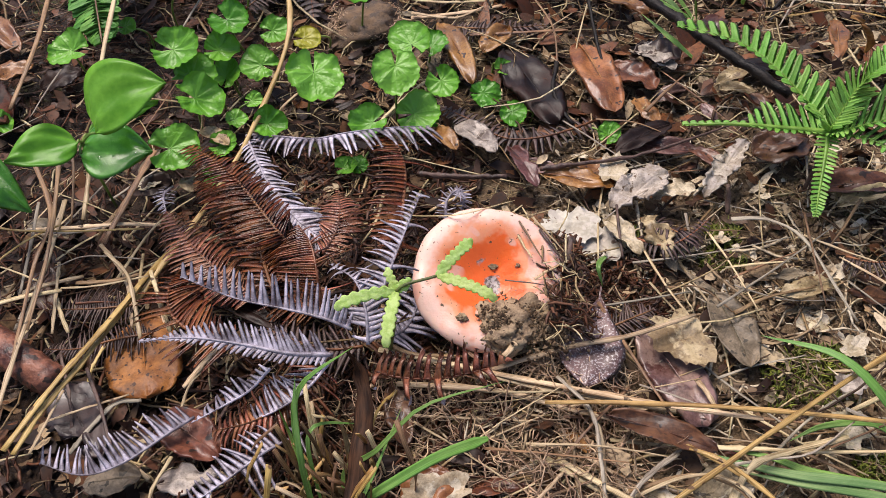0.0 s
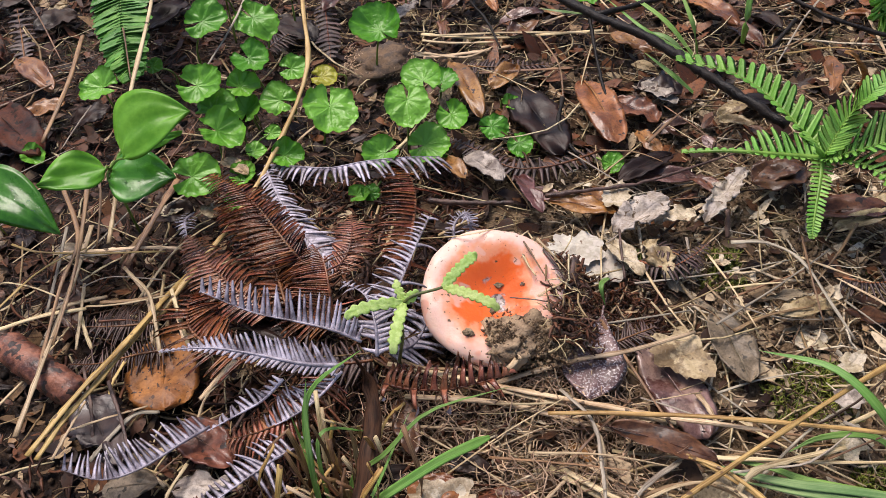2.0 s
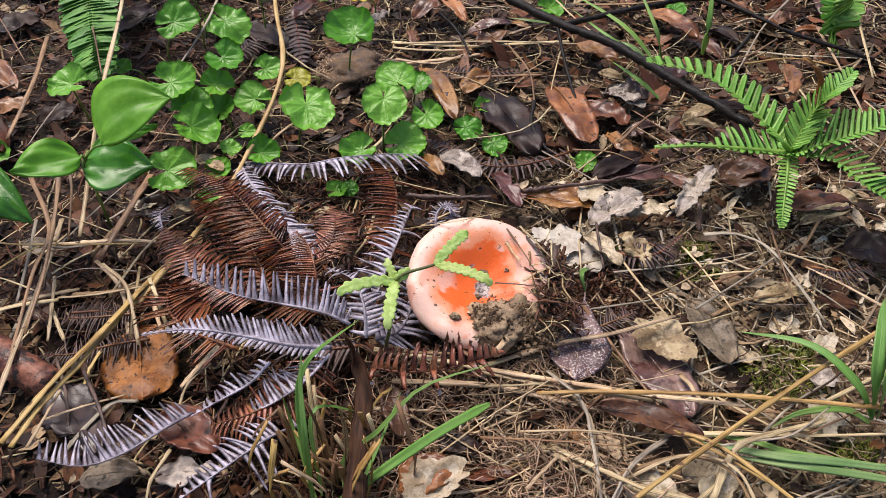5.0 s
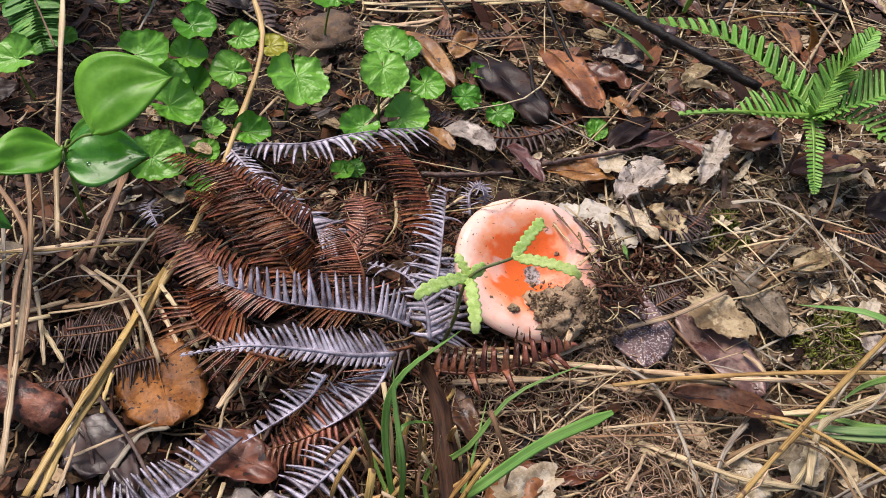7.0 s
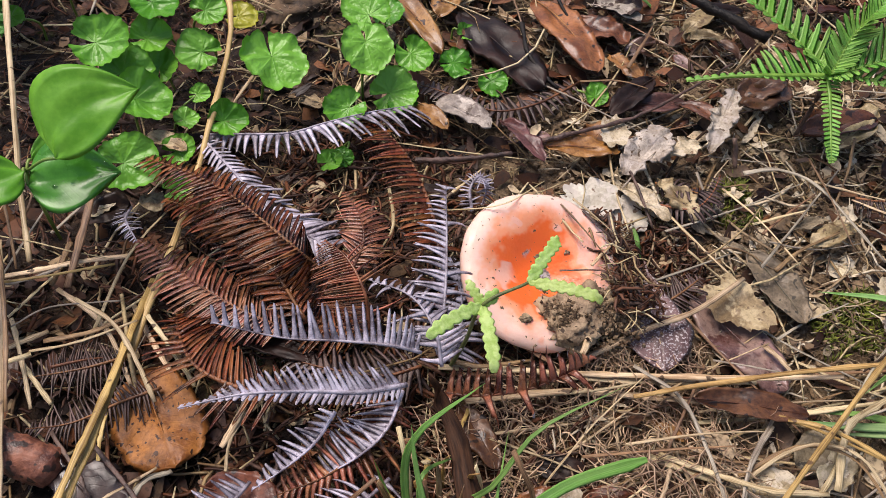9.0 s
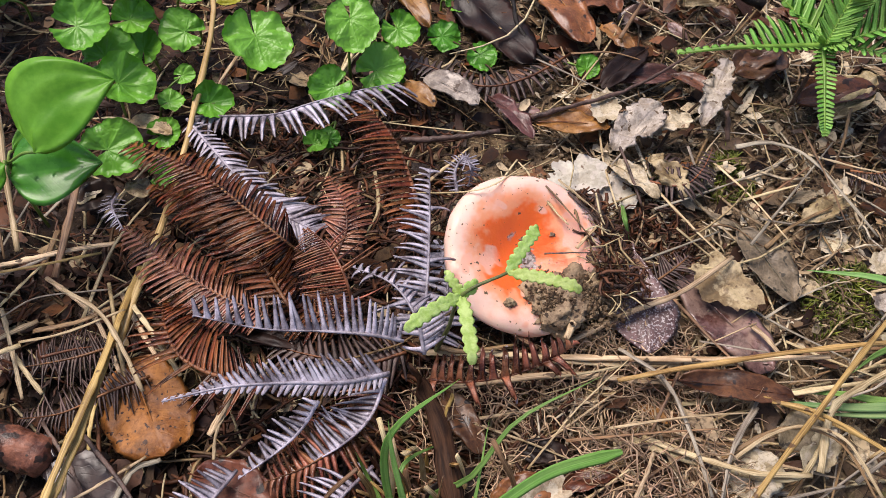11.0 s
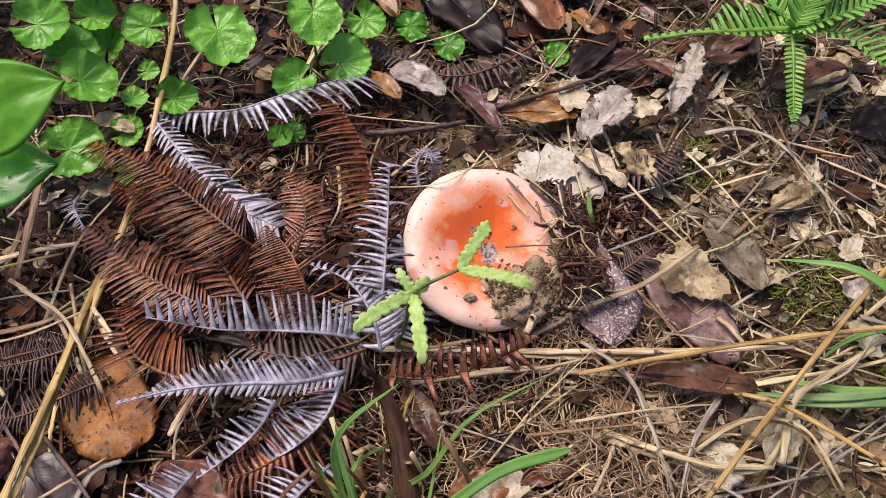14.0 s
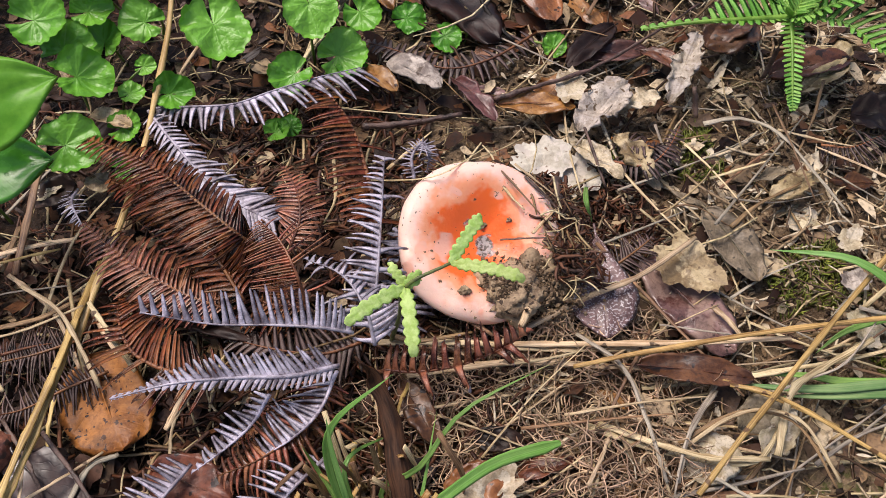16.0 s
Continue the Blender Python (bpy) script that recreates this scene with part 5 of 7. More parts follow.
straw([(-0.1781, 0.3753, 0.0180), (-0.1830, 0.3418, 0.0200), (-0.1935, 0.3051, 0.0140)], 0.0030, STRAW_BROWN, 0.4, 12, BROWN_SL, 0.8)
straw([(-0.2270, 0.3805, 0.0300), (-0.2195, 0.3527, 0.0240), (-0.2161, 0.3211, 0.0140)], 0.0016, STRAW_BROWN, 0.6, 10, BROWN_SL)
straw([(-0.2935, 0.5556, 0.0200), (-0.2842, 0.4884, 0.0200), (-0.2848, 0.4257, 0.0140)], 0.0026, STRAW_BROWN, 0.6, 12, BROWN_SL, 0.9)
straw([(-0.3370, 0.4716, 0.0120), (-0.3105, 0.4892, 0.0140), (-0.2916, 0.5122, 0.0120)], 0.0020, STRAW_BROWN, 0.6, 10, BROWN_SL)
straw([(-0.3288, 0.5155, 0.0140), (-0.2983, 0.5204, 0.0160), (-0.2712, 0.5410, 0.0140)], 0.0011, STRAW_BROWN, 0.6, 10, BROWN_SL)
straw([(-0.2578, 0.4586, 0.0200), (-0.2628, 0.4395, 0.0180), (-0.2705, 0.4196, 0.0120)], 0.0011, STRAW_GREY, 0.7, 10, GREY_L)
straw([(-0.3976, 0.6734, 0.0120), (-0.3517, 0.6078, 0.0160), (-0.3038, 0.5283, 0.0140)], 0.0012, STRAW_BROWN, 0.7, 10, BROWN_SL)
straw([(-0.0931, 0.4339, 0.0140), (-0.1028, 0.4167, 0.0160), (-0.1096, 0.4093, 0.0120)], 0.0016, STRAW, 0.6, 8, PALE_L)
straw([(-0.0365, 0.3268, 0.0220), (-0.0403, 0.2998, 0.0260), (-0.0483, 0.2913, 0.0200)], 0.0014, STRAW, 0.6, 8, PALE_L)
straw([(-0.0170, 0.5504, 0.0080), (0.0568, 0.5455, 0.0100), (0.1297, 0.5404, 0.0080)], 0.0020, STRAW, 0.5, 14, PALE_L)
straw([(-0.0213, 0.5258, 0.0080), (0.0101, 0.5144, 0.0100), (0.0331, 0.5309, 0.0080)], 0.0022, STRAW, 0.5, 10, PALE_L)
straw([(0.0185, 0.4980, 0.0080), (0.0530, 0.4926, 0.0100), (0.0973, 0.4995, 0.0080)], 0.0011, STRAW_BROWN, 0.6, 10, BROWN_SL)
straw([(0.0676, 0.5376, 0.0120), (0.0786, 0.4909, 0.0140), (0.0772, 0.4438, 0.0100), (0.0791, 0.3990, 0.0080)], 0.0011, STRAW_BROWN, 0.6, 14, BROWN_SL)
straw([(0.1098, 0.5303, 0.0120), (0.0942, 0.4772, 0.0120), (0.0891, 0.4541, 0.0100)], 0.0009, STRAW, 0.6, 8, PALE_L)
straw([(0.1463, 0.2728, 0.0100), (0.1652, 0.2731, 0.0120), (0.1824, 0.2757, 0.0100)], 0.0012, STRAW, 0.6, 8, PALE_L)
straw([(0.1573, 0.3056, 0.0120), (0.1762, 0.3025, 0.0140), (0.1915, 0.2874, 0.0140), (0.1983, 0.2576, 0.0120), (0.2043, 0.2362, 0.0080)], 0.0020, STRAW_GREY, 0.5, 16, GREY_L)
straw([(0.1974, 0.3065, 0.0140), (0.1923, 0.2761, 0.0160), (0.1910, 0.2451, 0.0100)], 0.0010, STRAW_BROWN, 0.6, 10, BROWN_SL)
straw([(0.1933, 0.2917, 0.0120), (0.2108, 0.2772, 0.0140), (0.2290, 0.2713, 0.0100)], 0.0012, STRAW, 0.6, 10, PALE_L)
straw([(0.2322, 0.3149, 0.0140), (0.2123, 0.2911, 0.0140), (0.1967, 0.2750, 0.0100)], 0.0013, STRAW_BROWN, 0.6, 10, BROWN_SL)
straw([(0.1436, 0.2430, 0.0100), (0.1621, 0.2507, 0.0120), (0.1895, 0.2577, 0.0100)], 0.0018, STRAW_BROWN, 0.6, 10, "reddish dry stalk on the soil")
straw([(0.1120, 0.2611, 0.0100), (0.1299, 0.2584, 0.0120), (0.1454, 0.2426, 0.0080)], 0.0009, STRAW_BROWN, 0.6, 10, BROWN_SL)
straw([(0.1045, 0.2908, 0.0100), (0.1111, 0.2595, 0.0140), (0.1226, 0.2378, 0.0100)], 0.0012, STRAW, 0.6, 10, PALE_L)
straw([(0.2363, 0.2396, 0.0140), (0.2223, 0.2568, 0.0140), (0.2085, 0.2768, 0.0100)], 0.0016, STRAW, 0.6, 10, PALE_L)
straw([(0.3640, 0.5979, 0.0300), (0.3404, 0.5216, 0.0300), (0.3261, 0.4575, 0.0200)], 0.0024, STRAW, 0.6, 10, PALE_L)
straw([(0.3149, 0.5330, 0.0200), (0.3071, 0.4664, 0.0200), (0.3031, 0.4108, 0.0140)], 0.0017, STRAW, 0.6, 10, PALE_L)
straw([(0.2766, 0.5179, 0.0200), (0.2455, 0.4945, 0.0200), (0.2220, 0.4979, 0.0140)], 0.0014, STRAW_BROWN, 0.6, 10, BROWN_SL)
straw([(0.3090, 0.5813, 0.0200), (0.2697, 0.5325, 0.0220), (0.2344, 0.4809, 0.0140)], 0.0014, STRAW_GREY, 0.6, 10, GREY_L)
straw([(0.2420, 0.4925, 0.0140), (0.2808, 0.4948, 0.0160), (0.3156, 0.4836, 0.0140)], 0.0016, STRAW_GOLD, 0.6, 10, GOLD_L)
straw([(0.1329, 0.5963, 0.0140), (0.1798, 0.5909, 0.0160), (0.2223, 0.6059, 0.0120)], 0.0022, STRAW_BROWN, 0.5, 12, BROWN_SL)
straw([(0.1098, 0.5765, 0.0300), (0.1257, 0.5280, 0.0300), (0.1542, 0.5090, 0.0200)], 0.0012, STRAW, 0.6, 10, PALE_L)
straw([(0.1264, 0.3979, 0.0140), (0.1453, 0.4172, 0.0160), (0.1593, 0.4346, 0.0120)], 0.0017, STRAW_BROWN, 0.6, 8, BROWN_SL)
straw([(0.0947, 0.3941, 0.0120), (0.1171, 0.3877, 0.0140), (0.1351, 0.3808, 0.0100)], 0.0012, STRAW_BROWN, 0.6, 8, BROWN_SL)
straw([(-0.0283, 0.3151, 0.0160), (0.0029, 0.2819, 0.0500), (0.0351, 0.3001, 0.0400)], 0.0007, STRAW, 0.8, 12, "thin dry fibre lying along the cap rim")
straw([(-0.0113, 0.3190, 0.0140), (0.0027, 0.3265, 0.0160), (0.0169, 0.3371, 0.0140)], 0.0014, STRAW, 0.6, 8, PALE_L)
straw([(-0.0313, 0.2246, 0.0200), (-0.0193, 0.2180, 0.0220), (0.0038, 0.2168, 0.0200)], 0.0020, STRAW_BROWN, 0.6, 10, BROWN_SL)
straw([(-0.0125, 0.2441, 0.0160), (0.0011, 0.2263, 0.0200), (0.0123, 0.2128, 0.0200)], 0.0026, STRAW_BROWN, 0.5, 10, BROWN_SL)
straw([(-0.0283, 0.2044, 0.0120), (-0.0380, 0.1852, 0.0200), (-0.0433, 0.1429, 0.0200)], 0.0013, STRAW_GOLD, 0.6, 14, GOLD_L)
straw([(-0.1303, 0.1732, 0.0140), (-0.1353, 0.1569, 0.0160), (-0.1359, 0.1465, 0.0140)], 0.0014, STRAW, 0.6, 6, PALE_L)
straw([(-0.0909, 0.1479, 0.0140), (-0.0763, 0.1579, 0.0160), (-0.0597, 0.1469, 0.0140)], 0.0012, STRAW, 0.6, 8, PALE_L)


straw([(0.0480, 0.2050, 0.0180), (0.0610, 0.1850, 0.0200), (0.0620, 0.1600, 0.0200), (0.0610, 0.1340, 0.0160)], 0.0013, STRAW_GREY, 0.45, 20, GREY_L, 0.85)
straw([(0.0660, 0.1330, 0.0140), (0.0780, 0.1500, 0.0180), (0.0980, 0.1650, 0.0140)], 0.0013, STRAW_GREY, 0.45, 14, GREY_L, 0.85)
straw([(0.0750, 0.1460, 0.0140), (0.0950, 0.1510, 0.0200), (0.1100, 0.1490, 0.0240), (0.1220, 0.1390, 0.0240), (0.1260, 0.1150, 0.0200)], 0.0012, STRAW, 0.45, 26, PALE_L, 0.85)
straw([(0.0440, 0.1650, 0.0140), (0.0630, 0.1490, 0.0180), (0.0820, 0.1380, 0.0180), (0.1060, 0.1320, 0.0140)], 0.0019, STRAW, 0.45, 20, PALE_L, 0.85)
straw([(0.1090, 0.1320, 0.0160), (0.1250, 0.1540, 0.0200), (0.1440, 0.1610, 0.0200), (0.1730, 0.1680, 0.0180)], 0.0022, STRAW, 0.45, 20, PALE_L, 0.85)
straw([(0.0470, 0.1650, 0.0160), (0.0610, 0.1790, 0.0180), (0.0820, 0.2000, 0.0140)], 0.0010, STRAW_BROWN, 0.45, 14, BROWN_SL, 0.85)
straw([(0.0290, 0.1400, 0.0200), (0.0370, 0.1480, 0.0200), (0.0450, 0.1570, 0.0160)], 0.0012, STRAW, 0.45, 14, PALE_L, 0.85)
straw([(0.1150, 0.2040, 0.0120), (0.1180, 0.1940, 0.0140), (0.1210, 0.1850, 0.0120)], 0.0019, STRAW, 0.45, 14, PALE_L, 0.85)
straw([(0.0870, 0.2010, 0.0140), (0.1000, 0.1940, 0.0160), (0.1160, 0.1890, 0.0120)], 0.0007, STRAW_GREY, 0.45, 14, GREY_L, 0.85)
straw([(-0.1560, 0.3060, 0.0080), (-0.1660, 0.2720, 0.0160), (-0.1780, 0.2350, 0.0220), (-0.1890, 0.2060, 0.0260), (-0.2020, 0.1730, 0.0260)], 0.0025, STRAW_GOLD, 0.5, 28, GOLD_L, 0.85)
straw([(-0.1670, 0.2730, 0.0130), (-0.1810, 0.2220, 0.0210), (-0.1920, 0.1930, 0.0240), (-0.1980, 0.1720, 0.0240)], 0.0024, STRAW_GOLD, 0.5, 22, GOLD_L, 0.85)
straw([(-0.1780, 0.2440, 0.0080), (-0.1810, 0.2270, 0.0100), (-0.1830, 0.2160, 0.0060)], 0.0013, STRAW_YELLOW, 0.5, 16, GOLD_L, 0.85)
straw([(-0.1660, 0.2940, 0.0060), (-0.1570, 0.2680, 0.0070), (-0.1490, 0.2490, 0.0050)], 0.0018, STRAW, 0.5, 16, PALE_L, 0.85)
straw([(-0.2010, 0.3130, 0.0040), (-0.1850, 0.2940, 0.0060), (-0.1770, 0.2800, 0.0060), (-0.1690, 0.2530, 0.0040)], 0.0017, STRAW, 0.5, 22, PALE_L, 0.85)
straw([(-0.2250, 0.3400, 0.0140), (-0.2210, 0.2990, 0.0160), (-0.2170, 0.2410, 0.0200), (-0.2140, 0.1860, 0.0220)], 0.0022, STRAW, 0.5, 22, PALE_L, 0.85)
straw([(-0.2200, 0.2990, 0.0060), (-0.2140, 0.2740, 0.0080), (-0.2100, 0.2500, 0.0060)], 0.0014, STRAW, 0.5, 16, PALE_L, 0.85)
straw([(-0.2140, 0.2730, 0.0060), (-0.2070, 0.2600, 0.0080), (-0.2020, 0.2510, 0.0050)], 0.0016, STRAW, 0.5, 16, PALE_L, 0.85)
straw([(-0.2420, 0.3190, 0.0120), (-0.2090, 0.3180, 0.0140), (-0.1880, 0.3190, 0.0140), (-0.1660, 0.3210, 0.0100)], 0.0021, STRAW, 0.5, 22, PALE_L, 0.85)
straw([(-0.2390, 0.3160, 0.0160), (-0.2150, 0.3100, 0.0180), (-0.1970, 0.3170, 0.0140)], 0.0014, STRAW_GREY, 0.5, 16, GREY_L, 0.85)
straw([(-0.2360, 0.2770, 0.0060), (-0.2230, 0.2810, 0.0080), (-0.2040, 0.2890, 0.0050)], 0.0024, STRAW, 0.5, 16, PALE_L, 0.85)
straw([(-0.2050, 0.2820, 0.0080), (-0.1840, 0.2810, 0.0100), (-0.1660, 0.2880, 0.0080)], 0.0018, STRAW_BROWN, 0.5, 16, BROWN_SL, 0.85)
straw([(-0.2200, 0.2970, 0.0100), (-0.2100, 0.3050, 0.0120), (-0.2010, 0.3180, 0.0080)], 0.0012, STRAW, 0.5, 16, PALE_L, 0.85)
straw([(-0.1940, 0.1950, 0.0120), (-0.1770, 0.2000, 0.0140), (-0.1590, 0.2090, 0.0100)], 0.0010, STRAW, 0.5, 16, PALE_L, 0.85)
straw([(-0.1810, 0.1800, 0.0080), (-0.1750, 0.1890, 0.0100), (-0.1650, 0.2040, 0.0100), (-0.1540, 0.2080, 0.0060)], 0.0019, STRAW_GREY, 0.5, 22, GREY_L, 0.85)
straw([(-0.1830, 0.2240, 0.0120), (-0.1680, 0.1980, 0.0160), (-0.1550, 0.1700, 0.0160)], 0.0013, TWIG_BROWN, 0.5, 16, "thin dark stalk leaning over wet leaves", 0.85)
straw([(-0.2010, 0.2360, 0.0080), (-0.1880, 0.2100, 0.0120), (-0.1830, 0.1920, 0.0080)], 0.0012, TWIG_BROWN, 0.5, 16, "thin dark stalk leaning over wet leaves", 0.85)
straw([(-0.1170, 0.2340, 0.0140), (-0.1250, 0.2210, 0.0140), (-0.1330, 0.2120, 0.0100)], 0.0022, STRAW, 0.5, 16, PALE_L, 0.85)
straw([(-0.1200, 0.2250, 0.0120), (-0.1290, 0.2130, 0.0120), (-0.1330, 0.2000, 0.0080)], 0.0011, STRAW, 0.5, 16, PALE_L, 0.85)
straw([(-0.1930, 0.1740, 0.0200), (-0.1880, 0.1930, 0.0220), (-0.1890, 0.2090, 0.0160)], 0.0011, STRAW, 0.5, 16, PALE_L, 0.85)
straw([(-0.2360, 0.3330, 0.0200), (-0.2310, 0.3030, 0.0200), (-0.2300, 0.2710, 0.0140)], 0.0014, STRAW_GREY, 0.5, 16, GREY_L, 0.85)
straw([(-0.1940, 0.3370, 0.0080), (-0.1980, 0.3210, 0.0100), (-0.2030, 0.3140, 0.0060)], 0.0022, STRAW_BROWN, 0.5, 16, BROWN_SL, 0.85)
straw([(-0.0240, 0.5600, 0.0040), (0.0290, 0.5450, 0.0070), (0.1200, 0.5510, 0.0050)], 0.0026, STRAW, 0.5, 16, PALE_L, 0.85)
straw([(-0.0220, 0.5250, 0.0040), (0.0170, 0.5250, 0.0070), (0.0460, 0.5350, 0.0050)], 0.0028, STRAW, 0.5, 16, PALE_L, 0.85)
straw([(0.0440, 0.5490, 0.0060), (0.0680, 0.5580, 0.0080), (0.0920, 0.5750, 0.0060)], 0.0022, STRAW, 0.5, 16, PALE_L, 0.85)
straw([(0.0200, 0.4950, 0.0080), (0.0540, 0.4930, 0.0100), (0.0900, 0.4960, 0.0080)], 0.0020, STRAW_BROWN, 0.5, 16, BROWN_SL, 0.85)
straw([(-0.0230, 0.5440, 0.0080), (0.0020, 0.5350, 0.0100), (0.0400, 0.5400, 0.0060)], 0.0020, STRAW, 0.5, 16, PALE_L, 0.85)

# twigs
BLACK_L = "wet black fallen twig"
twig([(0.0424, 0.6236, 0.0300), (0.1002, 0.5370, 0.0320), (0.1407, 0.4914, 0.0340), (0.1712, 0.4412, 0.0340), (0.2096, 0.3883, 0.0300)], 0.0036, TWIG_BLACK, BLACK_L, 60, 0.9, 0.16)
twig([(0.1069, 0.5275, 0.0320), (0.1685, 0.5468, 0.0340), (0.2344, 0.5591, 0.0340), (0.2788, 0.5128, 0.0300), (0.3382, 0.4818, 0.0200)], 0.0022, TWIG_BLACK, BLACK_L, 30, 0.6)
twig([(0.1047, 0.5295, 0.0300), (0.1054, 0.4955, 0.0200), (0.1072, 0.4506, 0.0140), (0.1145, 0.4040, 0.0100)], 0.0015, TWIG_BLACK, BLACK_L, 22, 0.6)
twig([(0.2339, 0.5572, 0.0340), (0.2818, 0.5804, 0.0340), (0.3441, 0.6213, 0.0300)], 0.0016, TWIG_BLACK, BLACK_L, 16, 0.6)
twig([(-0.0168, 0.3498, 0.0140), (0.0065, 0.3440, 0.0160), (0.0349, 0.3426, 0.0160)], 0.0017, TWIG_BROWN, "dark brown twig half sunk in litter", 20, 0.9)
twig([(0.0551, 0.3495, 0.0140), (0.0821, 0.3513, 0.0160), (0.1113, 0.3549, 0.0160), (0.1464, 0.3676, 0.0160), (0.1936, 0.3905, 0.0120)], 0.0015, TWIG_BROWN, "reddish brown twig across the litter", 26, 0.4)
twig([(0.0767, 0.4518, 0.0120), (0.0710, 0.4244, 0.0140), (0.0739, 0.4069, 0.0120), (0.0802, 0.3931, 0.0100)], 0.0016, TWIG_BLACK, BLACK_L, 14, 0.8)
twig([(0.0168, 0.5935, 0.0120), (0.0296, 0.5549, 0.0140), (0.0372, 0.5220, 0.0120)], 0.0013, TWIG_BLACK, BLACK_L, 12, 0.6)
twig([(0.2599, 0.5279, 0.0200), (0.2359, 0.5011, 0.0140)], 0.0020, TWIG_BLACK, BLACK_L, 10, 0.6)
twig([(0.0634, 0.2798, 0.0300), (0.0612, 0.2699, 0.0300), (0.0611, 0.2627, 0.0260)], 0.0022, TWIG_BROWN, "short dark stub sticking out beside the mushroom", 8, 0.9)
twig([(0.0989, 0.3389, 0.0080), (0.0940, 0.3064, 0.0140), (0.0932, 0.2819, 0.0100)], 0.0010, TWIG_BROWN, "thin dark twig on soil", 10, 0.8)
twig([(0.1588, 0.3246, 0.0200), (0.1586, 0.3145, 0.0060)], 0.0016, TWIG_BROWN, "short dark stub standing in soil", 8, 0.8)

# dark split wood standing by the grass tuft
def wood_splinter():
    c = spline([(-0.0478, 0.1991, 0.0585), (-0.0434, 0.2004, 0.0360), (-0.0408, 0.1817, 0.0340), (-0.0426, 0.1584, 0.0320), (-0.0446, 0.1291, 0.0300)], 22)
    o = c[-1].copy()
    ws = [0.0024 + 0.0024 * min(1, k / 16) + 0.0004 * math.sin(k * 1.3) for k in range(23)]
    vs, fs = tube(rel(c, o), ws, 12, 0.25)
    uv = [(k // 12 / 22, abs(k % 12 - 6) / 6) for k in range(len(vs))]
    vs = [v + 0.0009 * noise.noise_vector(Vector((v.x * 500, v.y * 90, v.z * 300))) for v in vs]
    ob = new("wood_splinter", mesh("wood_splinter", vs, fs, [WOOD_DARK], uv))
    ob.location = o
    tagged(ob, "dark brown split piece of dead wood lying in litter", "wood")


wood_splinter()


def bark_piece(pts, r, label):
    """A lumpy rolled piece of bark with blunt ends."""
    n = 30
    c = spline(pts, n)
    o = c[0].copy()
    vs, fs = tube(rel(c, o), [r * (0.2 + 0.8 * min(1, 15 * min(k, n - k) / n)) ** 0.5 for k in range(n + 1)], 18, 0.85)
    vs = [v + 0.0012 * noise.noise_vector(Vector((v.x * 70 + v.y * 70, v.x * 260 - v.y * 260, v.z * 260))) + 0.0008 * noise.noise_vector(v * 380) for v in vs]
    ob = new("bark", mesh("bark", vs, fs, [BARK]))
    ob.location = o
    tagged(ob, label, "bark")


bark_piece([(-0.2516, 0.2556, 0.0080), (-0.2246, 0.2351, 0.0110), (-0.1971, 0.2182, 0.0060)], 0.0088, "rolled piece of wet brown bark on the ground")


def rotten_wood(place):
    """A flat piece of splintered rotten wood: long splinters side by side."""
    e = base_of("rotten_wood", place, "pale brown rotten wood splintered along its grain", "wood")
    rng = random.Random(81)
    for k in range(16):
        y, ln = -0.020 + 0.0026 * k, rng.uniform(0.022, 0.05)
        x, a = rng.uniform(-0.030, 0.0), radians(rng.gauss(-8, 5))
        c = spline([(x, y, 0.003 * rng.random()), (x + 0.5 * ln * math.cos(a), y + 0.5 * ln * math.sin(a), 0.002 + 0.003 * rng.random()), (x + ln * math.cos(a), y + ln * math.sin(a), 0.003 * rng.random())], 10)
        vs, fs = tube(c, [0.0019 * rng.uniform(0.6, 1.1) * (0.35 + 0.65 * min(1, 4 * min(q, 10 - q) / 10)) for q in range(11)], 8, 0.45)
        vs = [v + 0.0005 * noise.noise_vector(Vector((v.x * 90, v.y * 700, v.z * 500))) for v in vs]
        uv = [(q // 8 / 10, abs(q % 8 - 4) / 4) for q in range(len(vs))]
        part("splinter", mesh("splinter", vs, fs, [rng.choice((STRAW_BROWN, STRAW_GREY, STRAW_BROWN))], uv), e)


rotten_wood((0.057, 0.148, 0.004))

# fallen leaves
dead_leaf((0.0954, 0.4772, 0.0080), (0.1064, 0.3971, 0.0140), 0.029, LEAF_ORANGE, "orange-brown glossy oval fallen leaf with dark spot", shape=(0.5, 0.38), curl=0.10, cup=0.12, rag=0.02, seed=1)
dead_leaf((0.1140, 0.4540, 0.0060), (0.1390, 0.4250, 0.0080), 0.030, LEAF_BROWN, "wet brown fallen leaf with pale sheen", shape=(0.5, 0.5), curl=0.08, cup=0.25, rag=0.09, seed=2)
dead_leaf((0.0435, 0.4773, 0.0040), (0.0722, 0.3956, 0.0080), 0.038, LEAF_DARK, "very dark brown wet fallen leaf", curl=0.06, cup=0.12, seed=3)
dead_leaf((-0.0012, 0.5108, 0.0060), (0.0197, 0.4337, 0.0120), 0.020, LEAF_ORANGE, "curled orange-brown fallen leaf", curl=0.12, cup=0.4, seed=4)
dead_leaf((-0.1650, 0.2590, 0.0030), (-0.1525, 0.2105, 0.0030), 0.043, LEAF_FRECKLED, "large orange-brown fallen leaf with dark specks", shape=(0.56, 0.3), curl=0.03, cup=0.08, rag=0.05, seed=5, wave=0.6)
dead_leaf((0.0760, 0.2540, 0.0150), (0.0610, 0.2000, 0.0150), 0.034, LEAF_SPECK, "dark purplish fallen leaf with fine pale specks", shape=(0.66, 0.75), curl=0.05, cup=0.1, rag=0.04, wave=0.5, seed=6, under=LEAF_BROWN)
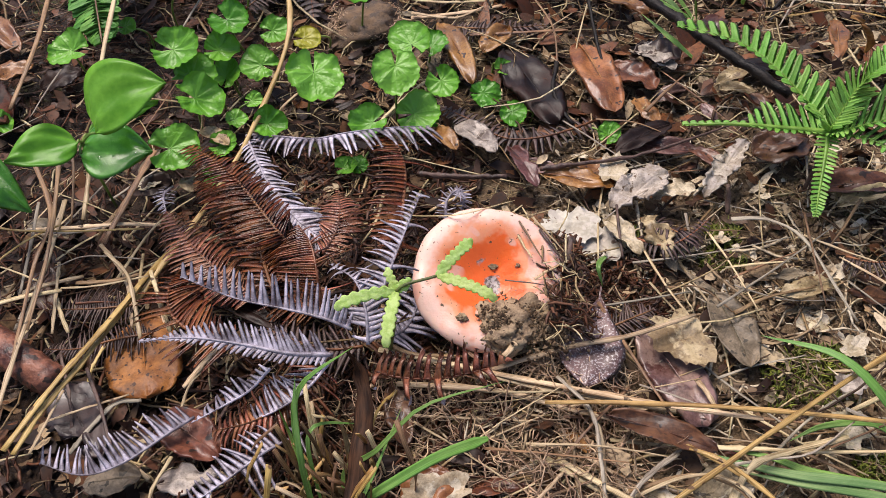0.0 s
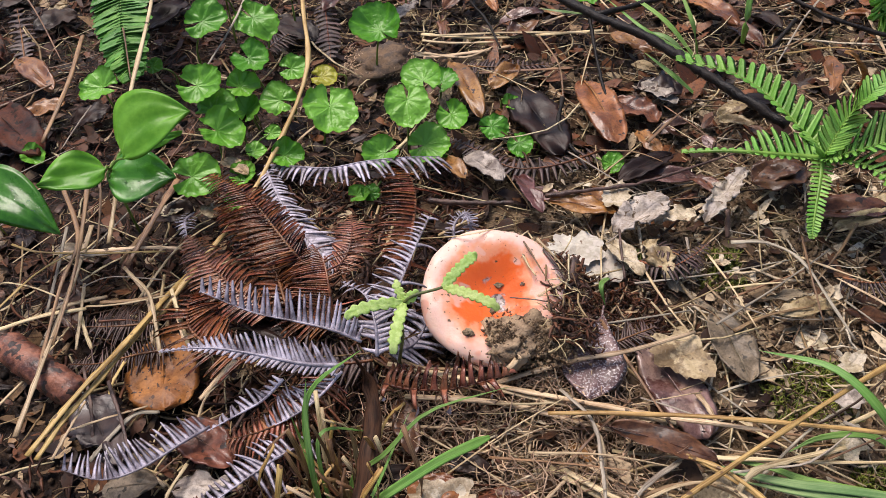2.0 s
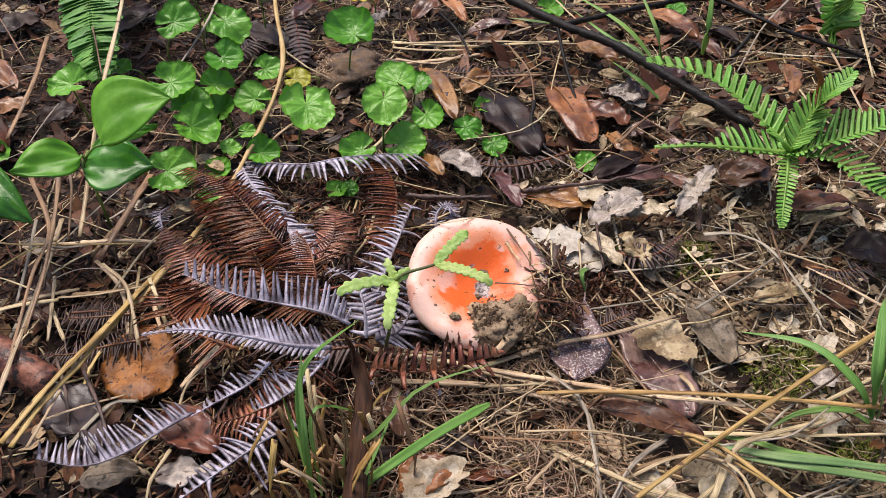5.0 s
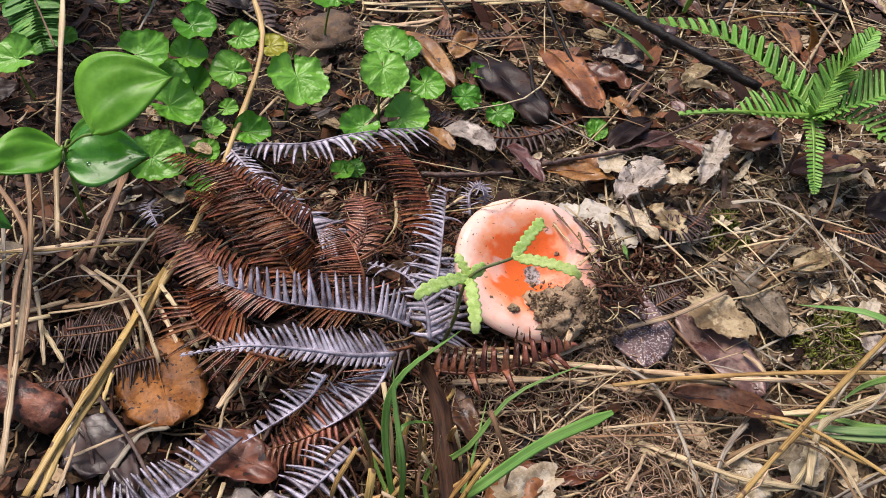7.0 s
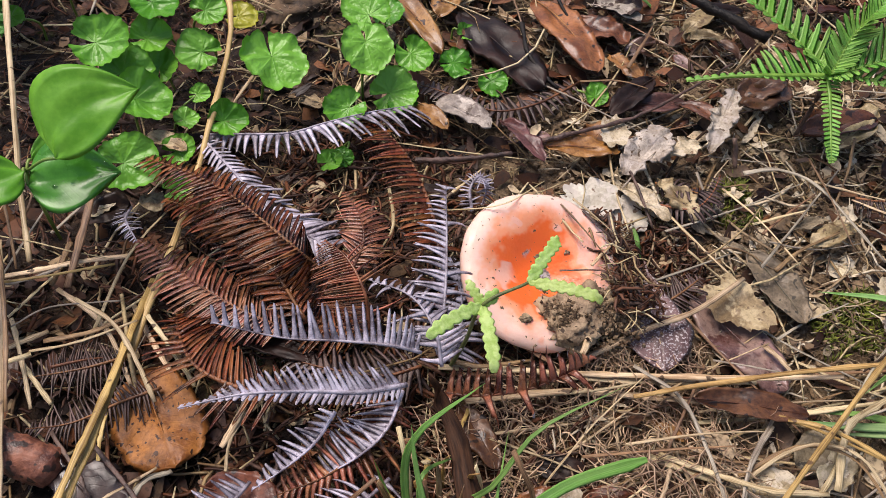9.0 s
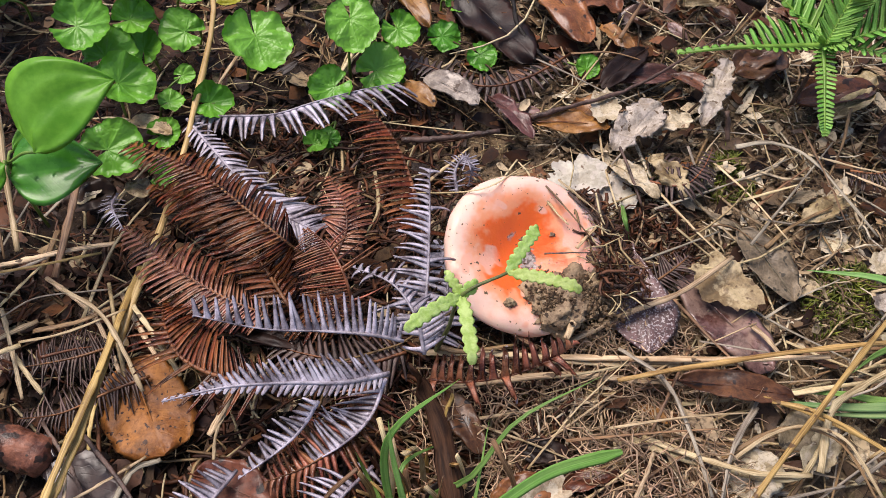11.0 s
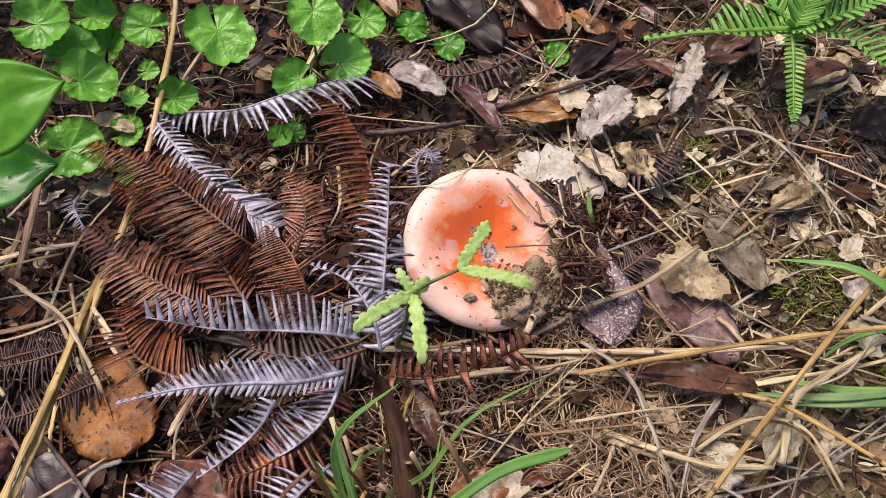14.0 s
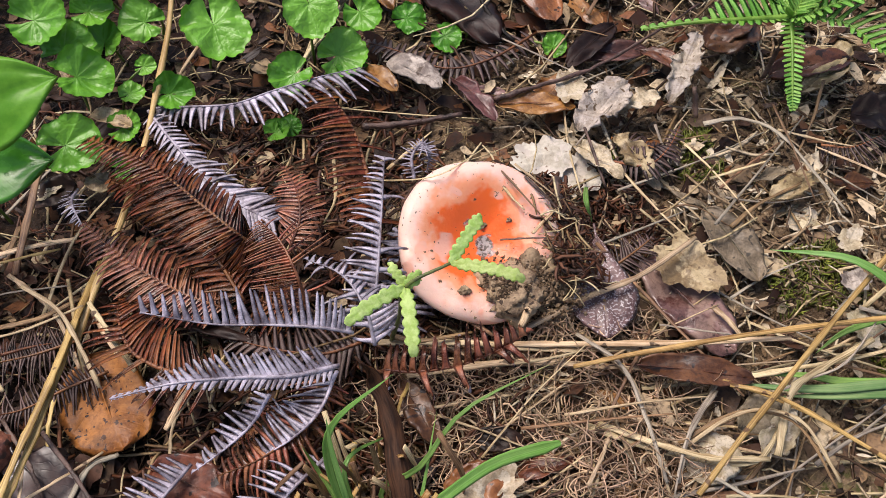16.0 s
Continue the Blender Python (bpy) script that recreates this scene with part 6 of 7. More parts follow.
dead_leaf((0.0965, 0.2390, 0.0060), (0.1170, 0.1820, 0.0060), 0.031, LEAF_PURPLE, "smooth wet purple-brown oval fallen leaf", shape=(0.5, 0.36), curl=0.05, cup=0.08, rag=0.04, seed=7)
scrap((0.1135, 0.2265, 0.0120), 0.0135, LEAF_TAN, "torn pale tan leaf piece with holes", 8, 0.3, 1.25, 20)
dead_leaf((0.1378, 0.2581, 0.0060), (0.1446, 0.2126, 0.0060), 0.0235, LEAF_GREYTAN, "grey-tan oval fallen leaf", curl=0.07, cup=0.16, rag=0.02, seed=9)
scrap((0.1865, 0.2430, -0.0010), 0.0098, LEAF_CREAM, "pale cream torn leaf piece on soil", 10, 0.3, 0.7, 10)
scrap((0.1986, 0.2225, 0.0060), 0.0080, LEAF_CREAM, "pale cream torn leaf piece on soil", 11, 0.3, 0.7, 40)
scrap((0.1813, 0.1774, 0.0060), 0.0100, LEAF_CREAM, "pale cream torn leaf piece on soil", 12, 0.4, 0.8, 40)
dead_leaf((0.0926, 0.3206, 0.0080), (0.1292, 0.3425, 0.0120), 0.032, LEAF_ASH, "ragged bleached cream and grey fallen leaf", curl=0.1, cup=0.2, rag=0.15, seed=13, stalk=False)
dead_leaf((0.1180, 0.3272, 0.0080), (0.1432, 0.3317, 0.0100), 0.020, LEAF_CREAM, "ragged pale leaf piece", curl=0.12, cup=0.3, rag=0.14, seed=14, stalk=False)
dead_leaf((0.1474, 0.3258, 0.0080), (0.1811, 0.3660, 0.0140), 0.024, LEAF_ASH, "grey-white weathered torn fallen leaf", curl=0.12, cup=0.3, rag=0.2, seed=15, stalk=False)
dead_leaf((0.1476, 0.3676, 0.0080), (0.1652, 0.3431, 0.0100), 0.014, LEAF_BROWN, "curled brown fallen leaf", curl=0.1, cup=0.45, seed=16)
dead_leaf((0.0570, 0.3486, 0.0100), (0.0967, 0.3356, 0.0100), 0.018, LEAF_ORANGE, "brown fallen leaf with dark spots along its edge", curl=0.06, cup=0.22, seed=17)
scrap((0.0980, 0.3485, 0.0130), 0.0120, LEAF_CREAM, "pale tan torn leaf piece", 18, 0.3, 0.7, 60)
dead_leaf((0.0390, 0.3720, 0.0100), (0.0520, 0.3360, 0.0120), 0.015, LEAF_WINE, "shiny dark purple-brown curled fallen leaf", curl=0.14, cup=0.6, rag=0.09, seed=19)
scrap((0.0690, 0.3090, 0.0080), 0.0165, LEAF_WHITE, "cracked cream-white leaf piece beside the mushroom", 20, 0.25, 0.8, -20)
scrap((0.0840, 0.2945, 0.0050), 0.0125, LEAF_WHITE, "cracked cream-white leaf piece beside the mushroom", 21, 0.25, 0.9, 30)
dead_leaf((0.2095, 0.3303, 0.0060), (0.2569, 0.3276, 0.0100), 0.022, LEAF_BROWN, "brown folded fallen leaf under the fern", curl=0.08, cup=0.45, seed=22)
dead_leaf((0.2201, 0.3145, 0.0080), (0.2541, 0.3246, 0.0100), 0.014, LEAF_TAN, "tan fallen leaf with a glossy fold", curl=0.1, cup=0.5, seed=23)
dead_leaf((0.2371, 0.2915, 0.0080), (0.2665, 0.2831, 0.0080), 0.030, LEAF_DARK, "dark brown glossy curled fallen leaf", curl=0.1, cup=0.5, seed=24)
dead_leaf((0.0692, 0.1850, 0.0140), (0.1154, 0.1654, 0.0140), 0.0165, LEAF_BROWN, "long brown fallen leaf curled lengthwise", curl=0.05, cup=0.5, seed=25)
dead_leaf((-0.2046, 0.2302, 0.0040), (-0.1659, 0.1768, 0.0080), 0.036, LEAF_SOAKED, "black-brown soaked fallen leaf with a wet sheen", shape=(0.5, 0.6), curl=0.02, cup=0.02, rag=0.13, seed=26, wave=0.6)
dead_leaf((-0.1407, 0.1972, 0.0060), (-0.1095, 0.1736, 0.0100), 0.026, LEAF_BROWN, "reddish brown fallen leaf", curl=0.12, cup=0.3, seed=27)
dead_leaf((-0.1368, 0.1630, 0.0060), (-0.1097, 0.1655, 0.0080), 0.018, LEAF_GREY, "pale grey-brown fallen leaf piece", curl=0.08, cup=0.25, rag=0.1, seed=28)
dead_leaf((-0.1711, 0.1642, 0.0060), (-0.1448, 0.1679, 0.0060), 0.018, LEAF_GREYTAN, "greyish flat fallen leaf on soil", curl=0.08, cup=0.25, seed=29)
dead_leaf((-0.0265, 0.1482, 0.0100), (-0.0015, 0.1560, 0.0160), 0.024, LEAF_ORANGE, "curled orange leaf with cream edge", curl=0.12, cup=0.4, under=LEAF_CREAM, seed=30)
scrap((-0.0118, 0.1481, 0.0180), 0.0150, LEAF_CREAM, "cream-coloured torn leaf piece", 31, 0.5, 0.7, 10)
dead_leaf((-0.3444, 0.4787, 0.0060), (-0.2854, 0.4165, 0.0100), 0.040, LEAF_RUST, "large dark brown fallen leaf", curl=0.08, cup=0.2, seed=32)
dead_leaf((-0.3450, 0.5411, 0.0080), (-0.3002, 0.4932, 0.0100), 0.022, LEAF_ORANGE, "orange-brown dry fallen leaf in litter", curl=0.12, cup=0.3, seed=33)
dead_leaf((-0.3122, 0.4618, 0.0060), (-0.2860, 0.4768, 0.0100), 0.022, LEAF_ORANGE, "orange-brown dry fallen leaf in litter", curl=0.12, cup=0.3, seed=34)
dead_leaf((-0.0053, 0.5914, 0.0060), (0.0249, 0.6188, 0.0120), 0.022, LEAF_BROWN, "reddish brown curled fallen leaf", curl=0.14, cup=0.45, seed=35)
dead_leaf((0.0128, 0.6345, 0.0100), (0.0376, 0.5752, 0.0120), 0.018, LEAF_ORANGE, "reddish brown curled fallen leaf", curl=0.1, cup=0.5, seed=36)
dead_leaf((0.0394, 0.5640, 0.0060), (0.0754, 0.5733, 0.0100), 0.016, LEAF_PURPLE, "greyish curled fallen leaf", curl=0.14, cup=0.4, seed=37)
dead_leaf((0.1958, 0.5919, 0.0060), (0.2201, 0.5361, 0.0120), 0.026, LEAF_ORANGE, "orange-brown fallen leaf among grass", curl=0.1, cup=0.3, seed=38)
dead_leaf((0.0075, 0.3966, 0.0080), (0.0297, 0.3646, 0.0140), 0.020, LEAF_GREY, "grey-brown folded fallen leaf", curl=0.12, cup=0.5, seed=39)
dead_leaf((-0.0072, 0.3923, 0.0080), (0.0062, 0.3701, 0.0120), 0.014, LEAF_ORANGE, "small glossy orange fallen leaf", curl=0.2, cup=0.5, seed=40)
dead_leaf((0.1880, 0.3650, 0.0060), (0.2172, 0.3690, 0.0120), 0.022, LEAF_BROWN, "brown fallen leaf under the fern", curl=0.1, cup=0.3, seed=41)
dead_leaf((0.1316, 0.4688, 0.0060), (0.1553, 0.4428, 0.0100), 0.022, LEAF_GREY, "dark grey crumpled fallen leaf", curl=0.14, cup=0.35, rag=0.1, seed=42)
dead_leaf((0.1416, 0.3919, 0.0060), (0.1026, 0.3645, 0.0100), 0.018, LEAF_DARK, "dark wet fallen leaf", curl=0.1, cup=0.3, seed=43)
dead_leaf((-0.0460, 0.5748, 0.0060), (-0.0271, 0.6006, 0.0100), 0.016, LEAF_GREY, "pale weathered leaf piece", curl=0.14, cup=0.3, rag=0.12, seed=44)
dead_leaf((-0.1544, 0.3970, 0.0120), (-0.1339, 0.3810, 0.0140), 0.012, LEAF_TAN, "tan curled fallen leaf", curl=0.14, cup=0.5, seed=45)
dead_leaf((0.0881, 0.3132, 0.0080), (0.1033, 0.2838, 0.0100), 0.019, LEAF_CREAM, "pale cream ragged leaf piece", curl=0.1, cup=0.3, rag=0.12, seed=46)
dead_leaf((0.1118, 0.3121, 0.0080), (0.1174, 0.2809, 0.0100), 0.024, LEAF_TAN, "tan ragged leaf piece on soil", curl=0.1, cup=0.3, rag=0.12, seed=47)
dead_leaf((0.2049, 0.2630, 0.0060), (0.1702, 0.2540, 0.0080), 0.016, LEAF_TAN, "reddish tan fallen leaf pressed in soil", curl=0.05, cup=0.1, rag=0.1, seed=48)
scrap((0.1320, 0.2930, -0.0020), 0.0060, LEAF_CREAM, "small pale leaf piece on soil", 49, 0.3, 0.7, 0)
scrap((0.1325, 0.3010, 0.0000), 0.0045, LEAF_CREAM, "small pale leaf piece on soil", 50, 0.3, 0.9, 50)
scrap((0.1895, 0.2008, 0.0060), 0.0080, LEAF_GREY, "small pale leaf piece on soil", 51, 0.3, 0.7, 0)
dead_leaf((0.1029, 0.1455, 0.0060), (0.1237, 0.1568, 0.0100), 0.020, LEAF_GREYTAN, "dark grey fallen leaf", curl=0.06, cup=0.2, seed=52)
dead_leaf((0.0735, 0.1352, 0.0080), (0.0965, 0.1425, 0.0120), 0.024, LEAF_CREAM, "pale tan fallen leaf", curl=0.08, cup=0.2, seed=53)
dead_leaf((0.1066, 0.1336, 0.0080), (0.1271, 0.1497, 0.0120), 0.020, LEAF_CREAM, "cream torn leaf piece", curl=0.08, cup=0.3, rag=0.14, seed=54)
dead_leaf((-0.0314, 0.2067, 0.0100), (-0.0237, 0.1757, 0.0100), 0.015, LEAF_BROWN, "brown fallen leaf behind the grass tuft", curl=0.1, cup=0.3, seed=55)
dead_leaf((-0.0079, 0.1734, 0.0080), (0.0121, 0.1660, 0.0100), 0.013, LEAF_DARK, "dark purple wet leaf piece", curl=0.12, cup=0.4, seed=56)
dead_leaf((-0.1321, 0.2701, 0.0120), (-0.0874, 0.2409, 0.0140), 0.014, LEAF_DARK, "dark slender dead leaf under the fern", curl=0.05, cup=0.5, seed=57)
dead_leaf((-0.1899, 0.3506, 0.0080), (-0.1639, 0.3517, 0.0120), 0.022, LEAF_DARK, "dark wet fallen leaf", curl=0.08, cup=0.2, seed=58)
scrap((-0.1789, 0.3519, 0.0120), 0.0070, LEAF_CREAM, "small pale leaf piece", 59, 0.4, 0.7, 30)
dead_leaf((-0.1569, 0.3553, 0.0120), (-0.1492, 0.3441, 0.0120), 0.014, LEAF_TAN, "pale tan leaf piece", curl=0.12, cup=0.4, seed=60)
dead_leaf((0.2765, 0.4383, 0.0200), (0.2552, 0.4352, 0.0500), 0.014, LEAF_ORANGE, "withered rust-brown leaf hanging in the fern", curl=0.2, cup=0.6, rag=0.18, seed=61)
dead_leaf((-0.0885, 0.6285, 0.0060), (-0.1045, 0.5911, 0.0100), 0.018, LEAF_BROWN, "brown curled leaf in damp litter", curl=0.12, cup=0.4, seed=62)
dead_leaf((0.2019, 0.4185, 0.0080), (0.1773, 0.4176, 0.0120), 0.014, LEAF_TAN, "tan fallen leaf by the twig", curl=0.1, cup=0.4, seed=63)

dead_leaf((-0.4075, 0.6256, 0.0060), (-0.3698, 0.6527, 0.0100), 0.036, LEAF_DARK, "large dark wet fallen leaf", curl=0.08, cup=0.2, seed=70)
dead_leaf((-0.3498, 0.5899, 0.0040), (-0.3181, 0.6102, 0.0080), 0.034, LEAF_DARK, "large dark wet fallen leaf", curl=0.08, cup=0.2, seed=71)
dead_leaf((-0.3247, 0.4267, 0.0040), (-0.2868, 0.4495, 0.0060), 0.038, LEAF_DARK, "large dark wet fallen leaf", curl=0.05, cup=0.2, seed=72)
dead_leaf((-0.3527, 0.6593, 0.0060), (-0.3358, 0.7210, 0.0100), 0.034, LEAF_RUST, "large reddish brown fallen leaf", curl=0.08, cup=0.2, seed=73)
dead_leaf((-0.3632, 0.5500, 0.0060), (-0.4126, 0.5932, 0.0100), 0.036, LEAF_RUST, "large reddish brown fallen leaf", curl=0.08, cup=0.2, seed=74)
dead_leaf((-0.2500, 0.5830, 0.0040), (-0.2290, 0.6244, 0.0080), 0.032, LEAF_DARK, "large dark wet fallen leaf", curl=0.08, cup=0.2, seed=75)
dead_leaf((-0.1063, 0.5544, 0.0040), (-0.1481, 0.5880, 0.0080), 0.030, LEAF_DARK, "large dark wet fallen leaf", curl=0.06, cup=0.2, seed=76)
dead_leaf((-0.2780, 0.4590, 0.0040), (-0.2503, 0.4701, 0.0080), 0.026, LEAF_DARK, "large dark wet fallen leaf", curl=0.06, cup=0.2, seed=77)

# smaller leaves strewn all over
rng = random.Random(31)
KINDS = [(LEAF_BROWN, "small brown fallen leaf in the litter"), (LEAF_DARK, "small dark wet fallen leaf in the litter"), (LEAF_ORANGE, "small orange-brown fallen leaf in the litter"),
         (LEAF_GREYTAN, "small grey-tan fallen leaf in the litter"), (LEAF_BROWN, "small brown fallen leaf in the litter"), (LEAF_DARK, "small dark wet fallen leaf in the litter"), (LEAF_TAN, "small tan fallen leaf in the litter"), (LEAF_PURPLE, "small purplish fallen leaf in the litter")]
for k in range(170):
    x, y = rng.uniform(-0.46, 0.44), rng.uniform(0.10, 0.80)
    a, ln = rng.uniform(0, 6.28), rng.uniform(0.014, 0.042)
    mat, text = rng.choice(KINDS)
    if -0.19 < x < 0.09 and 0.17 < y < 0.34:
        continue
    if x > 0.05 and y < 0.42:
        ln *= 0.6
    if x < -0.1 and rng.random() < 0.6:
        mat, text = KINDS[1]
    q = Vector((x + ln * math.cos(a), y + ln * math.sin(a), 0))
    dead_leaf((x, y, gz(x, y) + rng.uniform(0.001, 0.006)), (q.x, q.y, gz(q.x, q.y) + rng.uniform(0.001, 0.008)), ln * rng.uniform(0.35, 0.6), mat, text,
              shape=(rng.uniform(0.42, 0.58), rng.uniform(0.5, 0.8)), curl=rng.uniform(-0.05, 0.2), cup=rng.uniform(-0.2, 0.7), rag=rng.uniform(0.02, 0.16), roll=rng.gauss(0, 14), seed=k, n=10)

# grass
tuft = base_of("grass_tuft", (-0.0547, 0.1497, 0.0040), "tuft of green grass blades among dry stubble", "grass")
for pts, w, blunt in [([(-0.0643, 0.1479, 0.0100), (-0.0667, 0.1643, 0.0500), (-0.0608, 0.1707, 0.0750), (-0.0381, 0.1736, 0.0963)], 0.0036, False), ([(-0.0603, 0.1478, 0.0100), (-0.0610, 0.1638, 0.0500), (-0.0408, 0.1786, 0.0280)], 0.0022, False),
                      ([(-0.0498, 0.1461, 0.0100), (-0.0501, 0.1603, 0.0200), (-0.0345, 0.1588, 0.0400), (-0.0141, 0.1704, 0.0550), (0.0207, 0.1766, 0.0625)], 0.0028, False), ([(-0.0524, 0.1461, 0.0100), (-0.0410, 0.1424, 0.0300), (-0.0232, 0.1758, 0.0466)], 0.0022, False),
                      ([(-0.0498, 0.1461, 0.0100), (-0.0325, 0.1464, 0.0300), (-0.0091, 0.1497, 0.0500), (0.0110, 0.1425, 0.0786)], 0.0048, True), ([(-0.0641, 0.1465, 0.0100), (-0.0626, 0.1473, 0.0500), (-0.0636, 0.1620, 0.0700), (-0.0628, 0.1721, 0.0800)], 0.0028, False),
                      ([(-0.0628, 0.1465, 0.0100), (-0.0720, 0.1700, 0.0300), (-0.0754, 0.1754, 0.0500)], 0.0020, False)]:
    grass(pts, w * 0.46, GRASS_GREEN, "", parent=tuft, blunt=blunt)
rng = random.Random(12)
spot = Vector((-0.0549, 0.1616, 0.0000))
for k in range(40):
    x, y = spot.x + rng.gauss(0, 0.012), spot.y + rng.gauss(0, 0.010)
    h = rng.uniform(0.028, 0.060)
    straw([(x, y, 0.0), (x + rng.gauss(0, 0.003), y + rng.gauss(0, 0.003), h * 0.6), (x + rng.gauss(0, 0.006), y + rng.gauss(0, 0.006), h)], rng.uniform(0.0010, 0.0024), rng.choice((STRAW, STRAW_GOLD, STRAW_BROWN)), 0.4, 6, "short dry grass stubble stem", 0.8, joints=False)

tuft = base_of("grass_tuft", (0.2034, 0.1763, 0.0040), "small tuft of bright green grass blades", "grass")
for pts, w in [([(0.2000, 0.1724, 0.0100), (0.1885, 0.1795, 0.0300), (0.1729, 0.1997, 0.0350), (0.1466, 0.2187, 0.0250)], 0.0042), ([(0.2006, 0.1740, 0.0100), (0.1940, 0.1782, 0.0400), (0.2028, 0.1999, 0.0500), (0.2105, 0.2139, 0.0500)], 0.0055),
               ([(0.2033, 0.1739, 0.0100), (0.1979, 0.1748, 0.0400), (0.2108, 0.1927, 0.0500)], 0.0045), ([(0.1981, 0.1709, 0.0100), (0.1869, 0.1765, 0.0140), (0.1650, 0.1757, 0.0140), (0.1498, 0.1710, 0.0100)], 0.0030)]:
    grass(pts, w * 0.64, GRASS_GREEN, "", parent=tuft, fold=0.25)
PALE_G = "flattened pale green grass blade"
grass([(0.2080, 0.1425, 0.0120), (0.1680, 0.1500, 0.0140), (0.1520, 0.1552, 0.0130), (0.1370, 0.1625, 0.0130), (0.1130, 0.1710, 0.0090)], 0.0022, GRASS_GREEN, "broad green grass blade pressed onto the litter", fold=0.08)
grass([(0.2080, 0.1400, 0.0150), (0.1670, 0.1485, 0.0155), (0.1460, 0.1525, 0.0150), (0.1260, 0.1588, 0.0140), (0.1070, 0.1680, 0.0110)], 0.0024, GRASS_PALE, PALE_G, fold=0.08)
grass([(0.2080, 0.1340, 0.0135), (0.1660, 0.1452, 0.0140), (0.1460, 0.1497, 0.0135), (0.1250, 0.1560, 0.0120)], 0.0024, GRASS_PALE, PALE_G, fold=0.08)
grass([(0.0853, 0.2872, 0.0060), (0.0774, 0.2711, 0.0180), (0.0798, 0.2647, 0.0080)], 0.0016, GRASS_GREEN, "short green grass blade beside the mushroom")
UP_G = "thin green grass blade"
grass([(0.1845, 0.5071, 0.0050), (0.1726, 0.4977, 0.0400), (0.1636, 0.5405, 0.0600)], 0.0022, GRASS_GREEN, UP_G)
grass([(0.1823, 0.5072, 0.0050), (0.1561, 0.5259, 0.0300), (0.1175, 0.5707, 0.0400)], 0.0024, GRASS_GREEN, UP_G)
grass([(0.1815, 0.5073, 0.0050), (0.1436, 0.5050, 0.0300), (0.1209, 0.5562, 0.0300)], 0.0020, GRASS_GREEN, UP_G)
grass([(0.2218, 0.5234, 0.0050), (0.2131, 0.5034, 0.0400), (0.2211, 0.5339, 0.0700)], 0.0028, GRASS_GREEN, UP_G)
grass([(0.1780, 0.5075, 0.0050), (0.1593, 0.5129, 0.0200), (0.1408, 0.5300, 0.0160)], 0.0024, GRASS_PALE, UP_G)
grass([(0.1721, 0.4603, 0.0050), (0.1541, 0.4646, 0.0200), (0.1422, 0.4998, 0.0160)], 0.0024, GRASS_GREEN, UP_G)
grass([(0.1000, 0.5344, 0.0300), (0.0819, 0.5328, 0.0340), (0.0677, 0.5459, 0.0300)], 0.0014, GRASS_PALE, UP_G)


# wet leaves round the green fern and the fallen branch
for a, b, w, mat, text, rag in [
        ((0.1850, 0.3600, 0.0060), (0.2210, 0.3690, 0.0100), 0.034, LEAF_BROWN, "dark brown wet fallen leaf below the fern", 0.08), ((0.1240, 0.4190, 0.0060), (0.1335, 0.3920, 0.0080), 0.018, LEAF_ORANGE, "small glossy orange-brown leaf piece", 0.09),
        ((0.1310, 0.4650, 0.0060), (0.1610, 0.4550, 0.0100), 0.038, LEAF_SOAKED, "wrinkled grey-black wet fallen leaf", 0.09), ((0.1800, 0.4290, 0.0060), (0.2090, 0.4460, 0.0080), 0.016, LEAF_TAN, "tan curled leaf piece in the litter", 0.08),
        ((0.1260, 0.5420, 0.0060), (0.1500, 0.5100, 0.0090), 0.024, LEAF_ORANGE, "orange-brown wet fallen leaf by the branch", 0.05), ((0.2230, 0.3220, 0.0040), (0.2640, 0.3370, 0.0090), 0.026, LEAF_TAN, "tan fallen leaf on wet litter", 0.08),
        ((0.2120, 0.3300, 0.0040), (0.2340, 0.3430, 0.0070), 0.020, LEAF_RUST, "dark rust-brown wet fallen leaf", 0.06), ((0.0790, 0.3430, 0.0060), (0.1000, 0.3610, 0.0080), 0.022, LEAF_ORANGE, "orange-brown speckled leaf piece", 0.08),
        ((0.1110, 0.3770, 0.0040), (0.1540, 0.3660, 0.0060), 0.018, LEAF_WINE, "dark wine-brown wet fallen leaf", 0.05), ((0.2600, 0.4600, 0.0300), (0.2400, 0.4050, 0.0420), 0.018, LEAF_ORANGE, "curled orange leaf caught in the fern", 0.1),
        ((0.0450, 0.5450, 0.0060), (0.0700, 0.5650, 0.0080), 0.024, LEAF_BROWN, "brown wet fallen leaf in the litter", 0.06), ((0.0280, 0.4750, 0.0060), (0.0480, 0.5020, 0.0080), 0.022, LEAF_ORANGE, "orange-brown wet fallen leaf in the litter", 0.06),
        ((0.2000, 0.5050, 0.0060), (0.1820, 0.4780, 0.0080), 0.022, LEAF_BROWN, "brown wet fallen leaf in the litter", 0.06), ((0.2300, 0.6000, 0.0060), (0.2000, 0.6300, 0.0080), 0.030, LEAF_RUST, "dark rust-brown wet fallen leaf", 0.05)]:
    dead_leaf(a, b, w, mat, text, rag=rag, curl=0.08, cup=0.3, seed=90, n=16)
scatter("leaf_flakes", "wet red-brown flakes of torn leaves", RED_BITS, 420, lambda r, x, y: flake(r, x, y, 0.005, 0.018, 0.009), ((0.03, 0.36), (0.38, 0.72)), 71)
scatter("far_stems", "tan dry stems lying across the far litter", PALE_BITS, 90, lambda r, x, y: chaff(r, x, y, 0.03, 0.11, 0.0006, 0.0012, 0.012, (-0.1, 0.4)), ((0.02, 0.42), (0.44, 0.75)), 72)

